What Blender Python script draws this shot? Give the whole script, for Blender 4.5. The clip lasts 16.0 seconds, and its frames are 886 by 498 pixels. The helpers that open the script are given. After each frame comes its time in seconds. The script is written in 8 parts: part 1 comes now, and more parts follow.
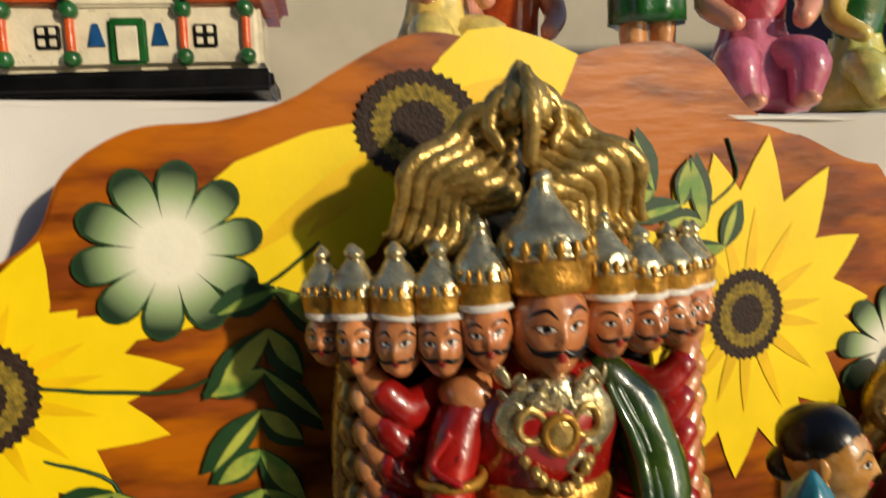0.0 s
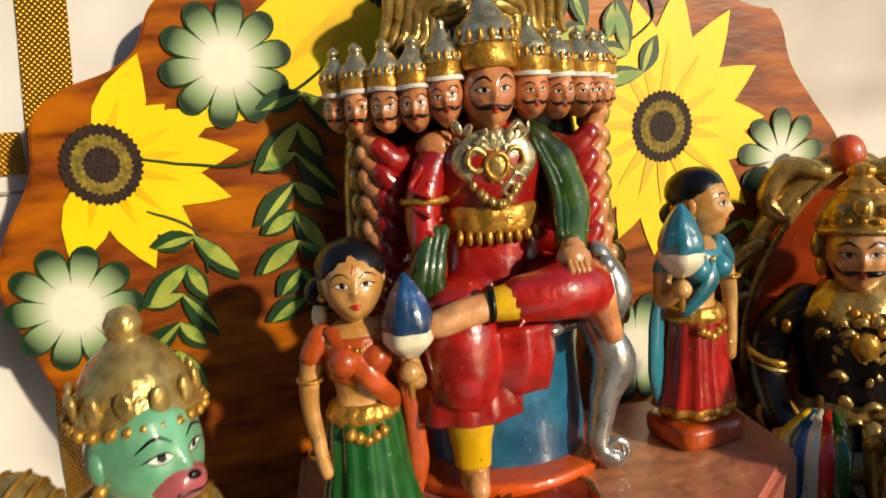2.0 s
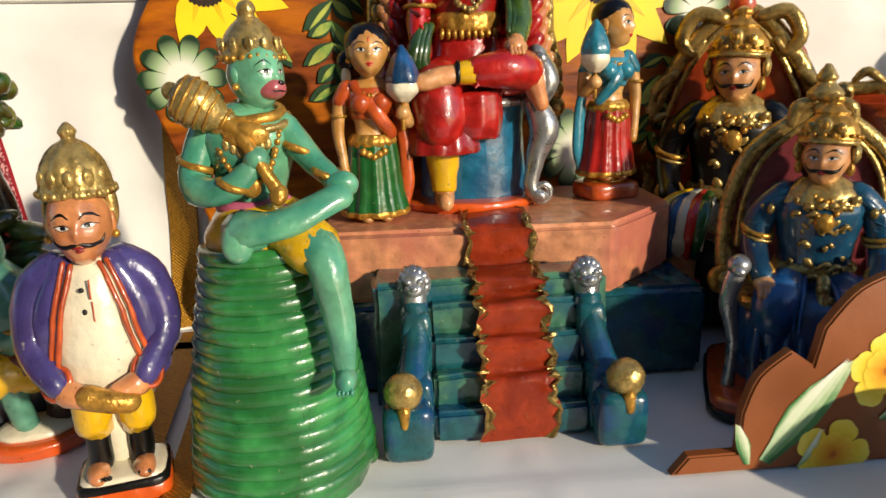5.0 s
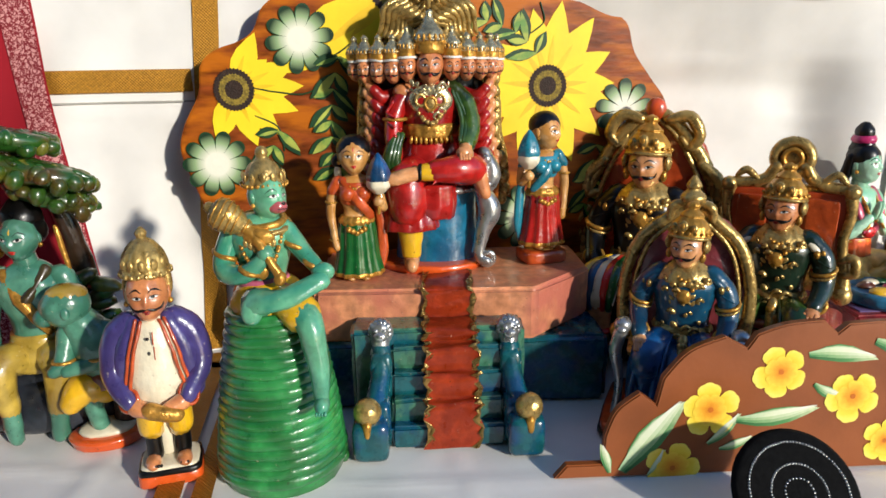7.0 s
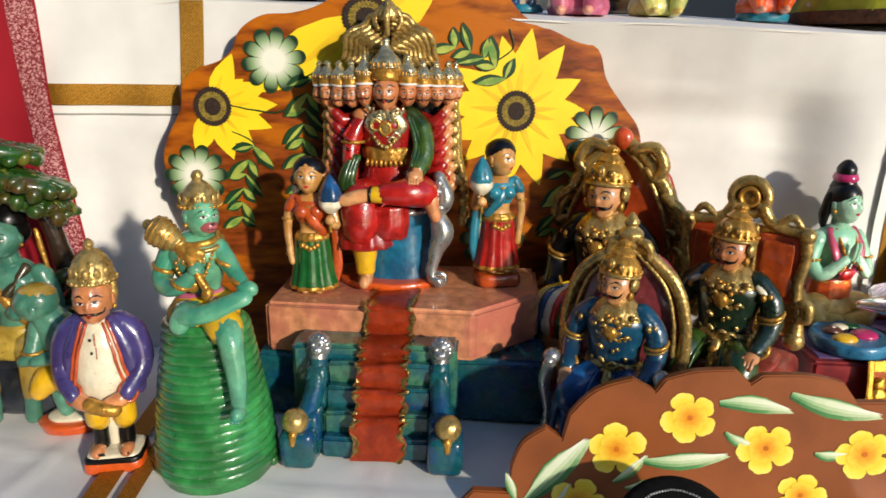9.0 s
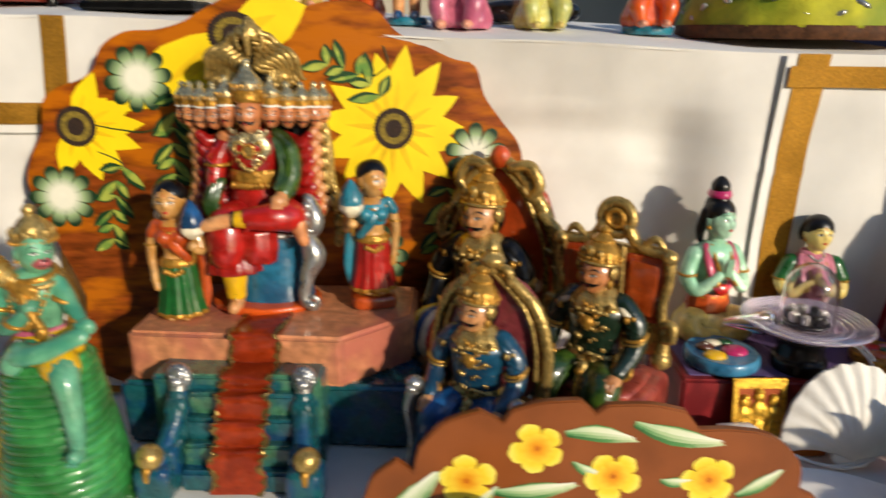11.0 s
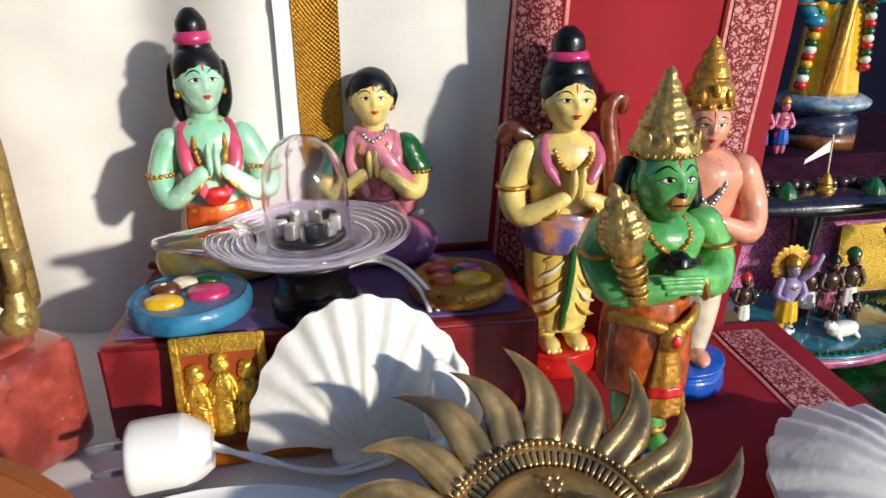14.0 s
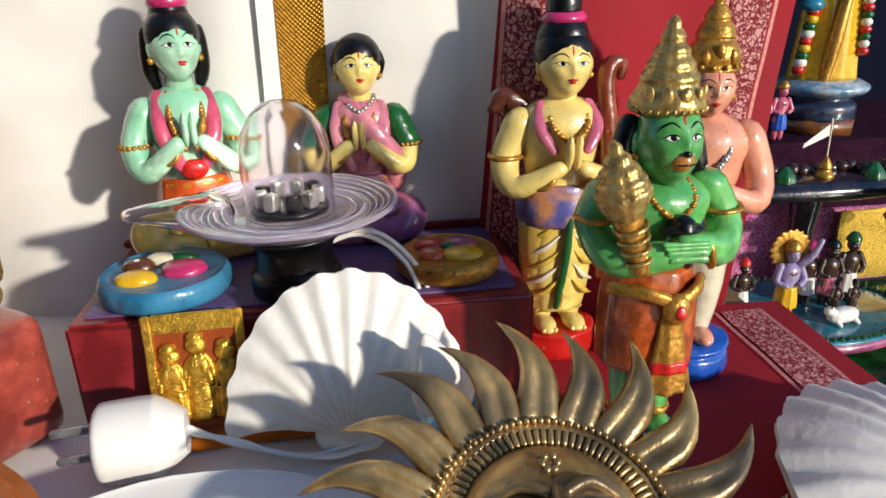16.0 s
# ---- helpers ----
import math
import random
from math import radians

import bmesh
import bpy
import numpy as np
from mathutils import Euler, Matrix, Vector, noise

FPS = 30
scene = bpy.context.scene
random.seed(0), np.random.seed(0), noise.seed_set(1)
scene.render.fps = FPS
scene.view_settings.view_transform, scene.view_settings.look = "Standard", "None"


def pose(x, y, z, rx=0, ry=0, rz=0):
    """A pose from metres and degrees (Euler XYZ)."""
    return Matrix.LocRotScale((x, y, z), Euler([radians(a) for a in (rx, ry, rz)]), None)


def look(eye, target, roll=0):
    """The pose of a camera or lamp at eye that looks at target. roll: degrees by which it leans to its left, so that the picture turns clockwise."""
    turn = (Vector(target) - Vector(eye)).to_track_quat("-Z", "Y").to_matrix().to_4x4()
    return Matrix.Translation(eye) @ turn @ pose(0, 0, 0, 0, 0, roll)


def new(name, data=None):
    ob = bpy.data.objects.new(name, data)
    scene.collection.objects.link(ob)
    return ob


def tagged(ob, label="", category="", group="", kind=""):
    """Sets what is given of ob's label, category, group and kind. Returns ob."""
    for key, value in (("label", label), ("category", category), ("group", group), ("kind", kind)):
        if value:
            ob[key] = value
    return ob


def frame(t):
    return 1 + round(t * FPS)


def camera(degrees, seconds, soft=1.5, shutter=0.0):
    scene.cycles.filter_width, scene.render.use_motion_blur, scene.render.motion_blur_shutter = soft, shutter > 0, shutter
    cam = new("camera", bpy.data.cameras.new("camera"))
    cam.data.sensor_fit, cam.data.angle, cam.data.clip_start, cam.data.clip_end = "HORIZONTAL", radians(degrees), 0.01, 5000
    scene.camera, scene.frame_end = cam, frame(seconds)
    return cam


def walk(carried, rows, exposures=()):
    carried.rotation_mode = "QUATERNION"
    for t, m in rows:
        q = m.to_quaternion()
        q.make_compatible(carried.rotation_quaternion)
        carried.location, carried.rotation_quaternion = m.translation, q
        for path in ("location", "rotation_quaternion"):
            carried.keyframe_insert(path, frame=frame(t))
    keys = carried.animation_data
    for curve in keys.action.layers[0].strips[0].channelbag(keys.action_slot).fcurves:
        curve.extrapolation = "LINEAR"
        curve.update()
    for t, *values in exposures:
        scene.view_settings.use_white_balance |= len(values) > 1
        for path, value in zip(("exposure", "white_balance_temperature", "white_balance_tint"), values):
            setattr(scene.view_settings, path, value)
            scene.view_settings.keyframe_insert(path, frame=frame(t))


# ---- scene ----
cam = camera(65.7, 16.0, soft=1.5, shutter=0.4)
PATH = [
    (0, (0.191, -0.237, 0.306), (0.522, 1.724, 0.096), -2.8),
    (0.5, (0.202, -0.25, 0.281), (0.557, 1.701, 0.018), -2.5),
    (1, (0.201, -0.28, 0.272), (0.526, 1.673, -0.016), -2.7),
    (1.5, (0.194, -0.31, 0.263), (0.479, 1.647, -0.04), -3.2),
    (2, (0.19, -0.334, 0.254), (0.448, 1.617, -0.104), -4.1),
    (2.5, (0.181, -0.356, 0.242), (0.404, 1.589, -0.163), -4.4),
    (3, (0.176, -0.382, 0.227), (0.385, 1.553, -0.232), -4.5),
    (3.5, (0.172, -0.406, 0.217), (0.343, 1.526, -0.272), -4.3),
    (4, (0.173, -0.414, 0.195), (0.379, 1.501, -0.343), -2.8),
    (4.2, (0.176, -0.429, 0.186), (0.371, 1.481, -0.375), -2.8),
    (6.3, (0.226, -0.584, 0.244), (0.302, 1.345, -0.277), 0.9),
    (6.5, (0.23, -0.596, 0.253), (0.295, 1.331, -0.278), 1.1),
    (7, (0.232, -0.614, 0.275), (0.32, 1.306, -0.277), -0.8),
    (7.5, (0.248, -0.627, 0.291), (0.337, 1.293, -0.263), 0.7),
    (8, (0.263, -0.633, 0.299), (0.229, 1.298, -0.223), 0.8),
    (8.5, (0.305, -0.635, 0.298), (0.118, 1.285, -0.228), -0.0),
    (8.7, (0.321, -0.63, 0.299), (0.158, 1.28, -0.271), 0.4),
    (10.8, (0.374, -0.61, 0.335), (0.333, 1.302, -0.248), -0.2),
    (11, (0.415, -0.603, 0.329), (0.374, 1.301, -0.279), 0.6),
    (11.5, (0.5, -0.581, 0.323), (0.516, 1.319, -0.302), 1.8),
    (12, (0.579, -0.542, 0.3), (0.665, 1.346, -0.354), 1.3),
    (12.5, (0.643, -0.499, 0.271), (0.743, 1.366, -0.444), 0.3),
    (13, (0.681, -0.457, 0.248), (0.778, 1.405, -0.477), -0.4),
    (13.5, (0.719, -0.424, 0.23), (0.863, 1.437, -0.488), -0.9),
    (14, (0.738, -0.402, 0.218), (0.938, 1.452, -0.505), -1.3),
    (14.5, (0.745, -0.383, 0.217), (0.927, 1.474, -0.503), -2.1),
    (15, (0.747, -0.372, 0.218), (0.936, 1.495, -0.471), -1.4),
    (15.5, (0.748, -0.375, 0.206), (0.954, 1.477, -0.52), -1.1),
    (16, (0.742, -0.389, 0.201), (0.955, 1.459, -0.535), -1.4),
]
walk(cam, [(t, look(eye, target, roll)) for t, eye, target, roll in PATH], exposures=[(0.0, -0.45, 7400, 10), (1.5, -0.22, 7400, 10), (4.2, -0.05, 7300, 10), (6.3, 0.0, 6050, 10), (7.6, -0.05, 6100, 10), (8.6, -0.1, 6250, 10), (11.2, -0.17, 6900, 10), (12.2, -0.17, 6700, 10), (13.2, -0.03, 6300, 10), (14.0, 0.0, 6150, 10), (16.0, 0.0, 6250, 10)])

# ---- light ----
SUN_FROM = Vector((0.62, -0.74, 0.31)).normalized()
world = bpy.data.worlds.new("world")
scene.world = world
world.use_nodes = True
sky = world.node_tree.nodes.new("ShaderNodeTexSky")
sky.sky_type, sky.sun_disc = "NISHITA", False
sky.dust_density, sky.ozone_density = 0.3, 4.0
sky.sun_elevation = math.asin(SUN_FROM.z)
sky.sun_rotation = math.atan2(SUN_FROM.x, SUN_FROM.y)
world.node_tree.links.new(sky.outputs[0], world.node_tree.nodes["Background"].inputs[0])
world.node_tree.nodes["Background"].inputs[1].default_value = 0.18
sun = new("sun", bpy.data.lights.new("sun", "SUN"))
sun.data.energy, sun.data.angle, sun.data.color = 4.4, radians(2.2), (1.0, 0.9, 0.74)
sun.matrix_world = look(SUN_FROM * 5, (0, 0, 0))

# ---- materials ----
MATS = {}


def rgb(h):
    v = [int(h[i:i + 2], 16) / 255 for i in (0, 2, 4)]
    return tuple(c / 12.92 if c <= 0.04045 else ((c + 0.055) / 1.055) ** 2.4 for c in v) + (1,)


def surface(name, col, rough=0.4, metal=0.0, vary=0.25, scale=60, bump=0.15, bump_scale=300, coat=0.0, second=None, mix_scale=25, spec=0.5, trans=0.0, ior=1.45, sheen=0.0):
    """A procedural material: base colour broken up at two scales, roughness variation and fine relief."""
    if name in MATS:
        return MATS[name]
    m = bpy.data.materials.new(name)
    m.use_nodes = True
    nt = m.node_tree
    b = nt.nodes["Principled BSDF"]
    geo = nt.nodes.new("ShaderNodeTexCoord")
    n1 = nt.nodes.new("ShaderNodeTexNoise")
    n1.inputs["Scale"].default_value, n1.inputs["Detail"].default_value = scale, 5
    n2 = nt.nodes.new("ShaderNodeTexNoise")
    n2.inputs["Scale"].default_value, n2.inputs["Detail"].default_value = bump_scale, 3
    for n in (n1, n2):
        nt.links.new(geo.outputs["Object"], n.inputs["Vector"])
    c = rgb(col) if isinstance(col, str) else (*col, 1)
    dark = tuple(x * (1 - vary) for x in c[:3]) + (1,)
    light = tuple(min(1, x * (1 + vary * 0.5) + 0.01 * vary) for x in c[:3]) + (1,)
    ramp = nt.nodes.new("ShaderNodeValToRGB")
    ramp.color_ramp.elements[0].position, ramp.color_ramp.elements[0].color = 0.3, dark
    ramp.color_ramp.elements[1].position, ramp.color_ramp.elements[1].color = 0.7, light
    nt.links.new(n1.outputs["Fac"], ramp.inputs[0])
    out = ramp.outputs[0]
    if second:
        n3 = nt.nodes.new("ShaderNodeTexNoise")
        n3.inputs["Scale"].default_value, n3.inputs["Detail"].default_value = mix_scale, 3
        nt.links.new(geo.outputs["Object"], n3.inputs["Vector"])
        r3 = nt.nodes.new("ShaderNodeValToRGB")
        r3.color_ramp.elements[0].position, r3.color_ramp.elements[1].position = 0.45, 0.6
        nt.links.new(n3.outputs["Fac"], r3.inputs[0])
        mx = nt.nodes.new("ShaderNodeMixRGB")
        mx.inputs[2].default_value = rgb(second) if isinstance(second, str) else (*second, 1)
        nt.links.new(r3.outputs[0], mx.inputs[0])
        nt.links.new(out, mx.inputs[1])
        out = mx.outputs[0]
    nt.links.new(out, b.inputs["Base Color"])
    rr = nt.nodes.new("ShaderNodeMapRange")
    rr.inputs[3].default_value, rr.inputs[4].default_value = max(0.02, rough - 0.1), min(1, rough + 0.12)
    nt.links.new(n1.outputs["Fac"], rr.inputs[0])
    nt.links.new(rr.outputs[0], b.inputs["Roughness"])
    b.inputs["Metallic"].default_value = metal
    b.inputs["Coat Weight"].default_value, b.inputs["Coat Roughness"].default_value = coat, 0.08
    b.inputs["Specular IOR Level"].default_value = spec
    b.inputs["Transmission Weight"].default_value, b.inputs["IOR"].default_value = trans, ior
    b.inputs["Sheen Weight"].default_value = sheen
    if bump:
        bp = nt.nodes.new("ShaderNodeBump")
        bp.inputs["Strength"].default_value, bp.inputs["Distance"].default_value = bump, 0.001
        nt.links.new(n2.outputs["Fac"], bp.inputs["Height"])
        nt.links.new(bp.outputs[0], b.inputs["Normal"])
    MATS[name] = m
    return m


def glaze(name, col, **k):
    """Gloss enamel over plaster, as on the painted dolls."""
    a = dict(rough=0.3, coat=0.75, vary=0.4, scale=110, bump=0.75, bump_scale=150)
    a.update(k)
    if "enamel " + name in MATS:
        return MATS["enamel " + name]
    m = surface("enamel " + name, col, **a)
    nt = m.node_tree
    q = nt.nodes["Principled BSDF"]
    tc = nt.nodes.new("ShaderNodeTexCoord")
    out = q.inputs["Base Color"].links[0].from_socket
    for sc, lo, hi, fac, tone in ((38, 0.52, 0.75, 0.3, "3a2414"), (420, 0.67, 0.71, 0.45, "2a1a10"), (300, 0.69, 0.73, 0.3, "d8c8a8")):
        no = nt.nodes.new("ShaderNodeTexNoise")
        no.inputs["Scale"].default_value, no.inputs["Detail"].default_value = sc, 6
        nt.links.new(tc.outputs["Object"], no.inputs["Vector"])
        mr = nt.nodes.new("ShaderNodeMapRange")
        mr.inputs[1].default_value, mr.inputs[2].default_value, mr.inputs[4].default_value = lo, hi, fac
        nt.links.new(no.outputs["Fac"], mr.inputs[0])
        mx = nt.nodes.new("ShaderNodeMixRGB")
        mx.inputs[2].default_value = rgb(tone)
        nt.links.new(mr.outputs[0], mx.inputs[0])
        nt.links.new(out, mx.inputs[1])
        out = mx.outputs[0]
    nt.links.new(out, q.inputs["Base Color"])
    return m


def weave(name, col, gold=False, brocade=None):
    """Woven cloth with thread relief; a brocade border carries a pale raised pattern."""
    m = surface(name, col, rough=0.8 if not gold else 0.38, metal=0.65 if gold else 0, vary=0.12 if not gold else 0.35, scale=14 if not gold else 500, bump=0, sheen=0.0)
    nt = m.node_tree
    b = nt.nodes["Principled BSDF"]
    tc = nt.nodes.new("ShaderNodeTexCoord")
    hs = []
    for d in ("X", "Z"):
        w = nt.nodes.new("ShaderNodeTexWave")
        w.bands_direction = d if not gold else "DIAGONAL"
        w.inputs["Scale"].default_value = 420 if not gold else 230
        if gold and d == "Z":
            mp = nt.nodes.new("ShaderNodeMapping")
            mp.inputs["Scale"].default_value = (-1, 1, 1)
            nt.links.new(tc.outputs["Object"], mp.inputs[0])
            nt.links.new(mp.outputs[0], w.inputs["Vector"])
        else:
            nt.links.new(tc.outputs["Object"], w.inputs["Vector"])
        hs.append(w)
    ad = nt.nodes.new("ShaderNodeMath")
    nt.links.new(hs[0].outputs["Fac"], ad.inputs[0])
    nt.links.new(hs[1].outputs["Fac"], ad.inputs[1])
    bp = nt.nodes.new("ShaderNodeBump")
    bp.inputs["Strength"].default_value, bp.inputs["Distance"].default_value = 0.1 if not gold else 0.6, 0.0006
    nt.links.new(ad.outputs[0], bp.inputs["Height"])
    nt.links.new(bp.outputs[0], b.inputs["Normal"])
    if brocade:
        vo = nt.nodes.new("ShaderNodeTexVoronoi")
        vo.feature, vo.inputs["Scale"].default_value = "DISTANCE_TO_EDGE", 270
        no = nt.nodes.new("ShaderNodeTexNoise")
        no.inputs["Scale"].default_value, no.inputs["Detail"].default_value = 330, 3
        nt.links.new(tc.outputs["Object"], no.inputs["Vector"])
        av = nt.nodes.new("ShaderNodeVectorMath")
        av.operation = "MULTIPLY_ADD"
        av.inputs[1].default_value = (0.008, 0.008, 0.008)
        nt.links.new(no.outputs["Color"], av.inputs[0])
        nt.links.new(tc.outputs["Object"], av.inputs[2])
        nt.links.new(av.outputs[0], vo.inputs["Vector"])
        rp = nt.nodes.new("ShaderNodeValToRGB")
        rp.color_ramp.elements[0].position, rp.color_ramp.elements[1].position = 0.08, 0.19
        rp.color_ramp.elements[0].color, rp.color_ramp.elements[1].color = (0, 0, 0, 1), (1, 1, 1, 1)
        nt.links.new(vo.outputs["Distance"], rp.inputs[0])
        mx = nt.nodes.new("ShaderNodeMixRGB")
        mx.inputs[2].default_value = rgb(brocade)
        nt.links.new(rp.outputs[0], mx.inputs[0])
        nt.links.new(b.inputs["Base Color"].links[0].from_socket, mx.inputs[1])
        nt.links.new(mx.outputs[0], b.inputs["Base Color"])
    return m


WHITE = weave("white cotton", "e9e6e0")
GOLDB = weave("gold thread border", "b07d22", gold=True)
REDC = weave("crimson silk", "940a1c")
REDB = weave("crimson brocade border", "78071a", brocade="cf9490")


def grained(name, col, along=(7, 60, 60), **k):
    """Wood whose noise is drawn out along the grain."""
    m = surface(name, col, **k)
    nt = m.node_tree
    mp = nt.nodes.new("ShaderNodeMapping")
    mp.inputs["Scale"].default_value = tuple(a / 60 for a in along)
    mp.inputs["Rotation"].default_value = (0, 0.06, 0)
    tc = nt.nodes.new("ShaderNodeTexCoord")
    nt.links.new(tc.outputs["Object"], mp.inputs[0])
    for n in nt.nodes:
        if n.type == "TEX_NOISE":
            nt.links.new(mp.outputs[0], n.inputs["Vector"])
            n.inputs["Detail"].default_value = 7
    return m


WOOD = grained("varnished brown wood", "823a04", along=(16, 60, 60), rough=0.4, vary=0.6, scale=150, second="b4620a", mix_scale=60, bump=0.3, bump_scale=260, coat=0.04, spec=0.3)
CLAYB = surface("brown painted board", "8a4818", rough=0.45, vary=0.25, scale=25, bump=0.2, bump_scale=150, coat=0.15)
YEL = surface("yellow poster paint", "f6d414", rough=0.5, vary=0.12, scale=30, bump=0.1)
YELD = surface("amber poster paint", "eec00c", rough=0.5, vary=0.2, scale=40)
BRN = surface("sunflower heart brown", "2b1606", rough=0.7, vary=0.5, scale=300, bump=0.8, bump_scale=700)
BRNL = surface("sunflower heart ochre", "8a7420", rough=0.7, vary=0.6, scale=400, bump=0.8, bump_scale=700)
LEAFD = surface("dark green paint", "0d3b16", rough=0.5, vary=0.25)
LEAFM = surface("mid green paint", "2d6b2a", rough=0.5, vary=0.25)
LEAFL = surface("pale green paint", "c3cf86", rough=0.5, vary=0.2)
CREAM = surface("cream white paint", "e8e6d3", rough=0.5, vary=0.1)


def chased(name, col, dark, rough, metal, cell=330, depth=0.6):
    """Metallic paint over a chased, tarnished relief; its hollows are darkened in the colour."""
    m = surface(name, col, rough=rough, metal=metal, vary=0.35, scale=140, bump=0)
    nt = m.node_tree
    q = nt.nodes["Principled BSDF"]
    tc = nt.nodes.new("ShaderNodeTexCoord")
    vo = nt.nodes.new("ShaderNodeTexNoise")
    vo.inputs["Scale"].default_value, vo.inputs["Detail"].default_value = cell, 4
    nt.links.new(tc.outputs["Object"], vo.inputs["Vector"])
    bp = nt.nodes.new("ShaderNodeBump")
    bp.inputs["Strength"].default_value, bp.inputs["Distance"].default_value = depth, 0.0012
    nt.links.new(vo.outputs["Fac"], bp.inputs["Height"])
    nt.links.new(bp.outputs[0], q.inputs["Normal"])
    rp = nt.nodes.new("ShaderNodeValToRGB")
    rp.color_ramp.elements[0].position, rp.color_ramp.elements[1].position = 0.3, 0.52
    rp.color_ramp.elements[0].color, rp.color_ramp.elements[1].color = (0.4, 0.4, 0.4, 1), (0, 0, 0, 1)
    nt.links.new(vo.outputs["Fac"], rp.inputs[0])
    mx = nt.nodes.new("ShaderNodeMixRGB")
    mx.inputs[2].default_value = rgb(dark)
    nt.links.new(rp.outputs[0], mx.inputs[0])
    nt.links.new(q.inputs["Base Color"].links[0].from_socket, mx.inputs[1])
    nt.links.new(mx.outputs[0], q.inputs["Base Color"])
    return m


GOLD = chased("gold paint", "c8933c", "3a260a", 0.3, 0.55)
OLDG = chased("tarnished gold paint", "c2a25e", "2c200c", 0.27, 0.62)
BRASS = surface("aged brass", "d6b274", rough=0.3, metal=0.72, vary=0.6, scale=60, second="7a6850", mix_scale=22, bump=0.5, bump_scale=200)
SILVER = surface("silver paint", "b9b9b6", rough=0.28, metal=0.8, vary=0.35, scale=120, bump=0.3)
BLACK = surface("black enamel", "060505", rough=0.3, vary=0.3, scale=60, bump=0.4, bump_scale=150)
GLASS = surface("clear acrylic", "fbf8fc", rough=0.03, vary=0.01, bump=0.0, trans=1.0, ior=1.4)
PLAST = surface("white plastic", "ece8e2", rough=0.35, vary=0.05, bump=0.05)
SHELLW = surface("chalky white shell", "efebe2", rough=0.6, vary=0.1, scale=50, bump=0.3, bump_scale=250)

# ---- mesh helpers ----


def part(name, bm, mat, parent=None, label=""):
    me = bpy.data.meshes.new(name)
    bm.to_mesh(me)
    bm.free()
    for q in mat if isinstance(mat, (list, tuple)) else [mat]:
        me.materials.append(q)
    me.set_sharp_from_angle(angle=radians(38))
    ob = new(name, me)
    ob.parent = parent
    return tagged(ob, label)


def thing(name, m, label, category, group=""):
    ob = new(name)
    ob.matrix_basis = m
    return tagged(ob, label, category, group)


def smooth(bm):
    for f in bm.faces:
        f.smooth = True
    return bm


def prism(outline, depth, bevel=0.0, back=0.0):
    """A plate in the xz plane with that outline; its front lies at y = back - depth."""
    bm = bmesh.new()
    vs = [bm.verts.new((x, back, z)) for x, z in outline]
    f = bm.faces.new(vs)
    r = bmesh.ops.extrude_face_region(bm, geom=[f])
    bmesh.ops.translate(bm, vec=(0, -depth, 0), verts=[v for v in r["geom"] if isinstance(v, bmesh.types.BMVert)])
    bmesh.ops.recalc_face_normals(bm, faces=bm.faces)
    if bevel:
        es = [e for e in bm.edges if abs(e.verts[0].co.y - e.verts[1].co.y) < 1e-6]
        bmesh.ops.bevel(bm, geom=es, offset=bevel, segments=2, affect="EDGES")
    return bm


def block(x0, x1, y0, y1, z0, z1, bevel=0.002, rough=0.0, cuts=0):
    bm = bmesh.new()
    bmesh.ops.create_cube(bm, size=1)
    for v in bm.verts:
        v.co = Vector((x0 + (v.co.x + 0.5) * (x1 - x0), y0 + (v.co.y + 0.5) * (y1 - y0), z0 + (v.co.z + 0.5) * (z1 - z0)))
    if bevel:
        bmesh.ops.bevel(bm, geom=bm.edges[:], offset=bevel, segments=3, affect="EDGES")
    if cuts:
        bmesh.ops.subdivide_edges(bm, edges=bm.edges[:], cuts=cuts, use_grid_fill=True)
    if rough:
        for v in bm.verts:
            v.co += noise.noise_vector(v.co * 60) * rough
    return smooth(bm) if bevel else bm


def catmull(pts, n=6, closed=False):
    P = [Vector(p) for p in pts]
    out = []
    k = len(P)
    for i in range(k if closed else k - 1):
        a, b, c, d = (P[(i + j) % k] if closed else P[min(max(i + j, 0), k - 1)] for j in (-1, 0, 1, 2))
        for s in range(n):
            t = s / n
            out.append(0.5 * (2 * b + (c - a) * t + (2 * a - 5 * b + 4 * c - d) * t * t + (3 * b - a - 3 * c + d) * t ** 3))
    if not closed:
        out.append(P[-1])
    return out


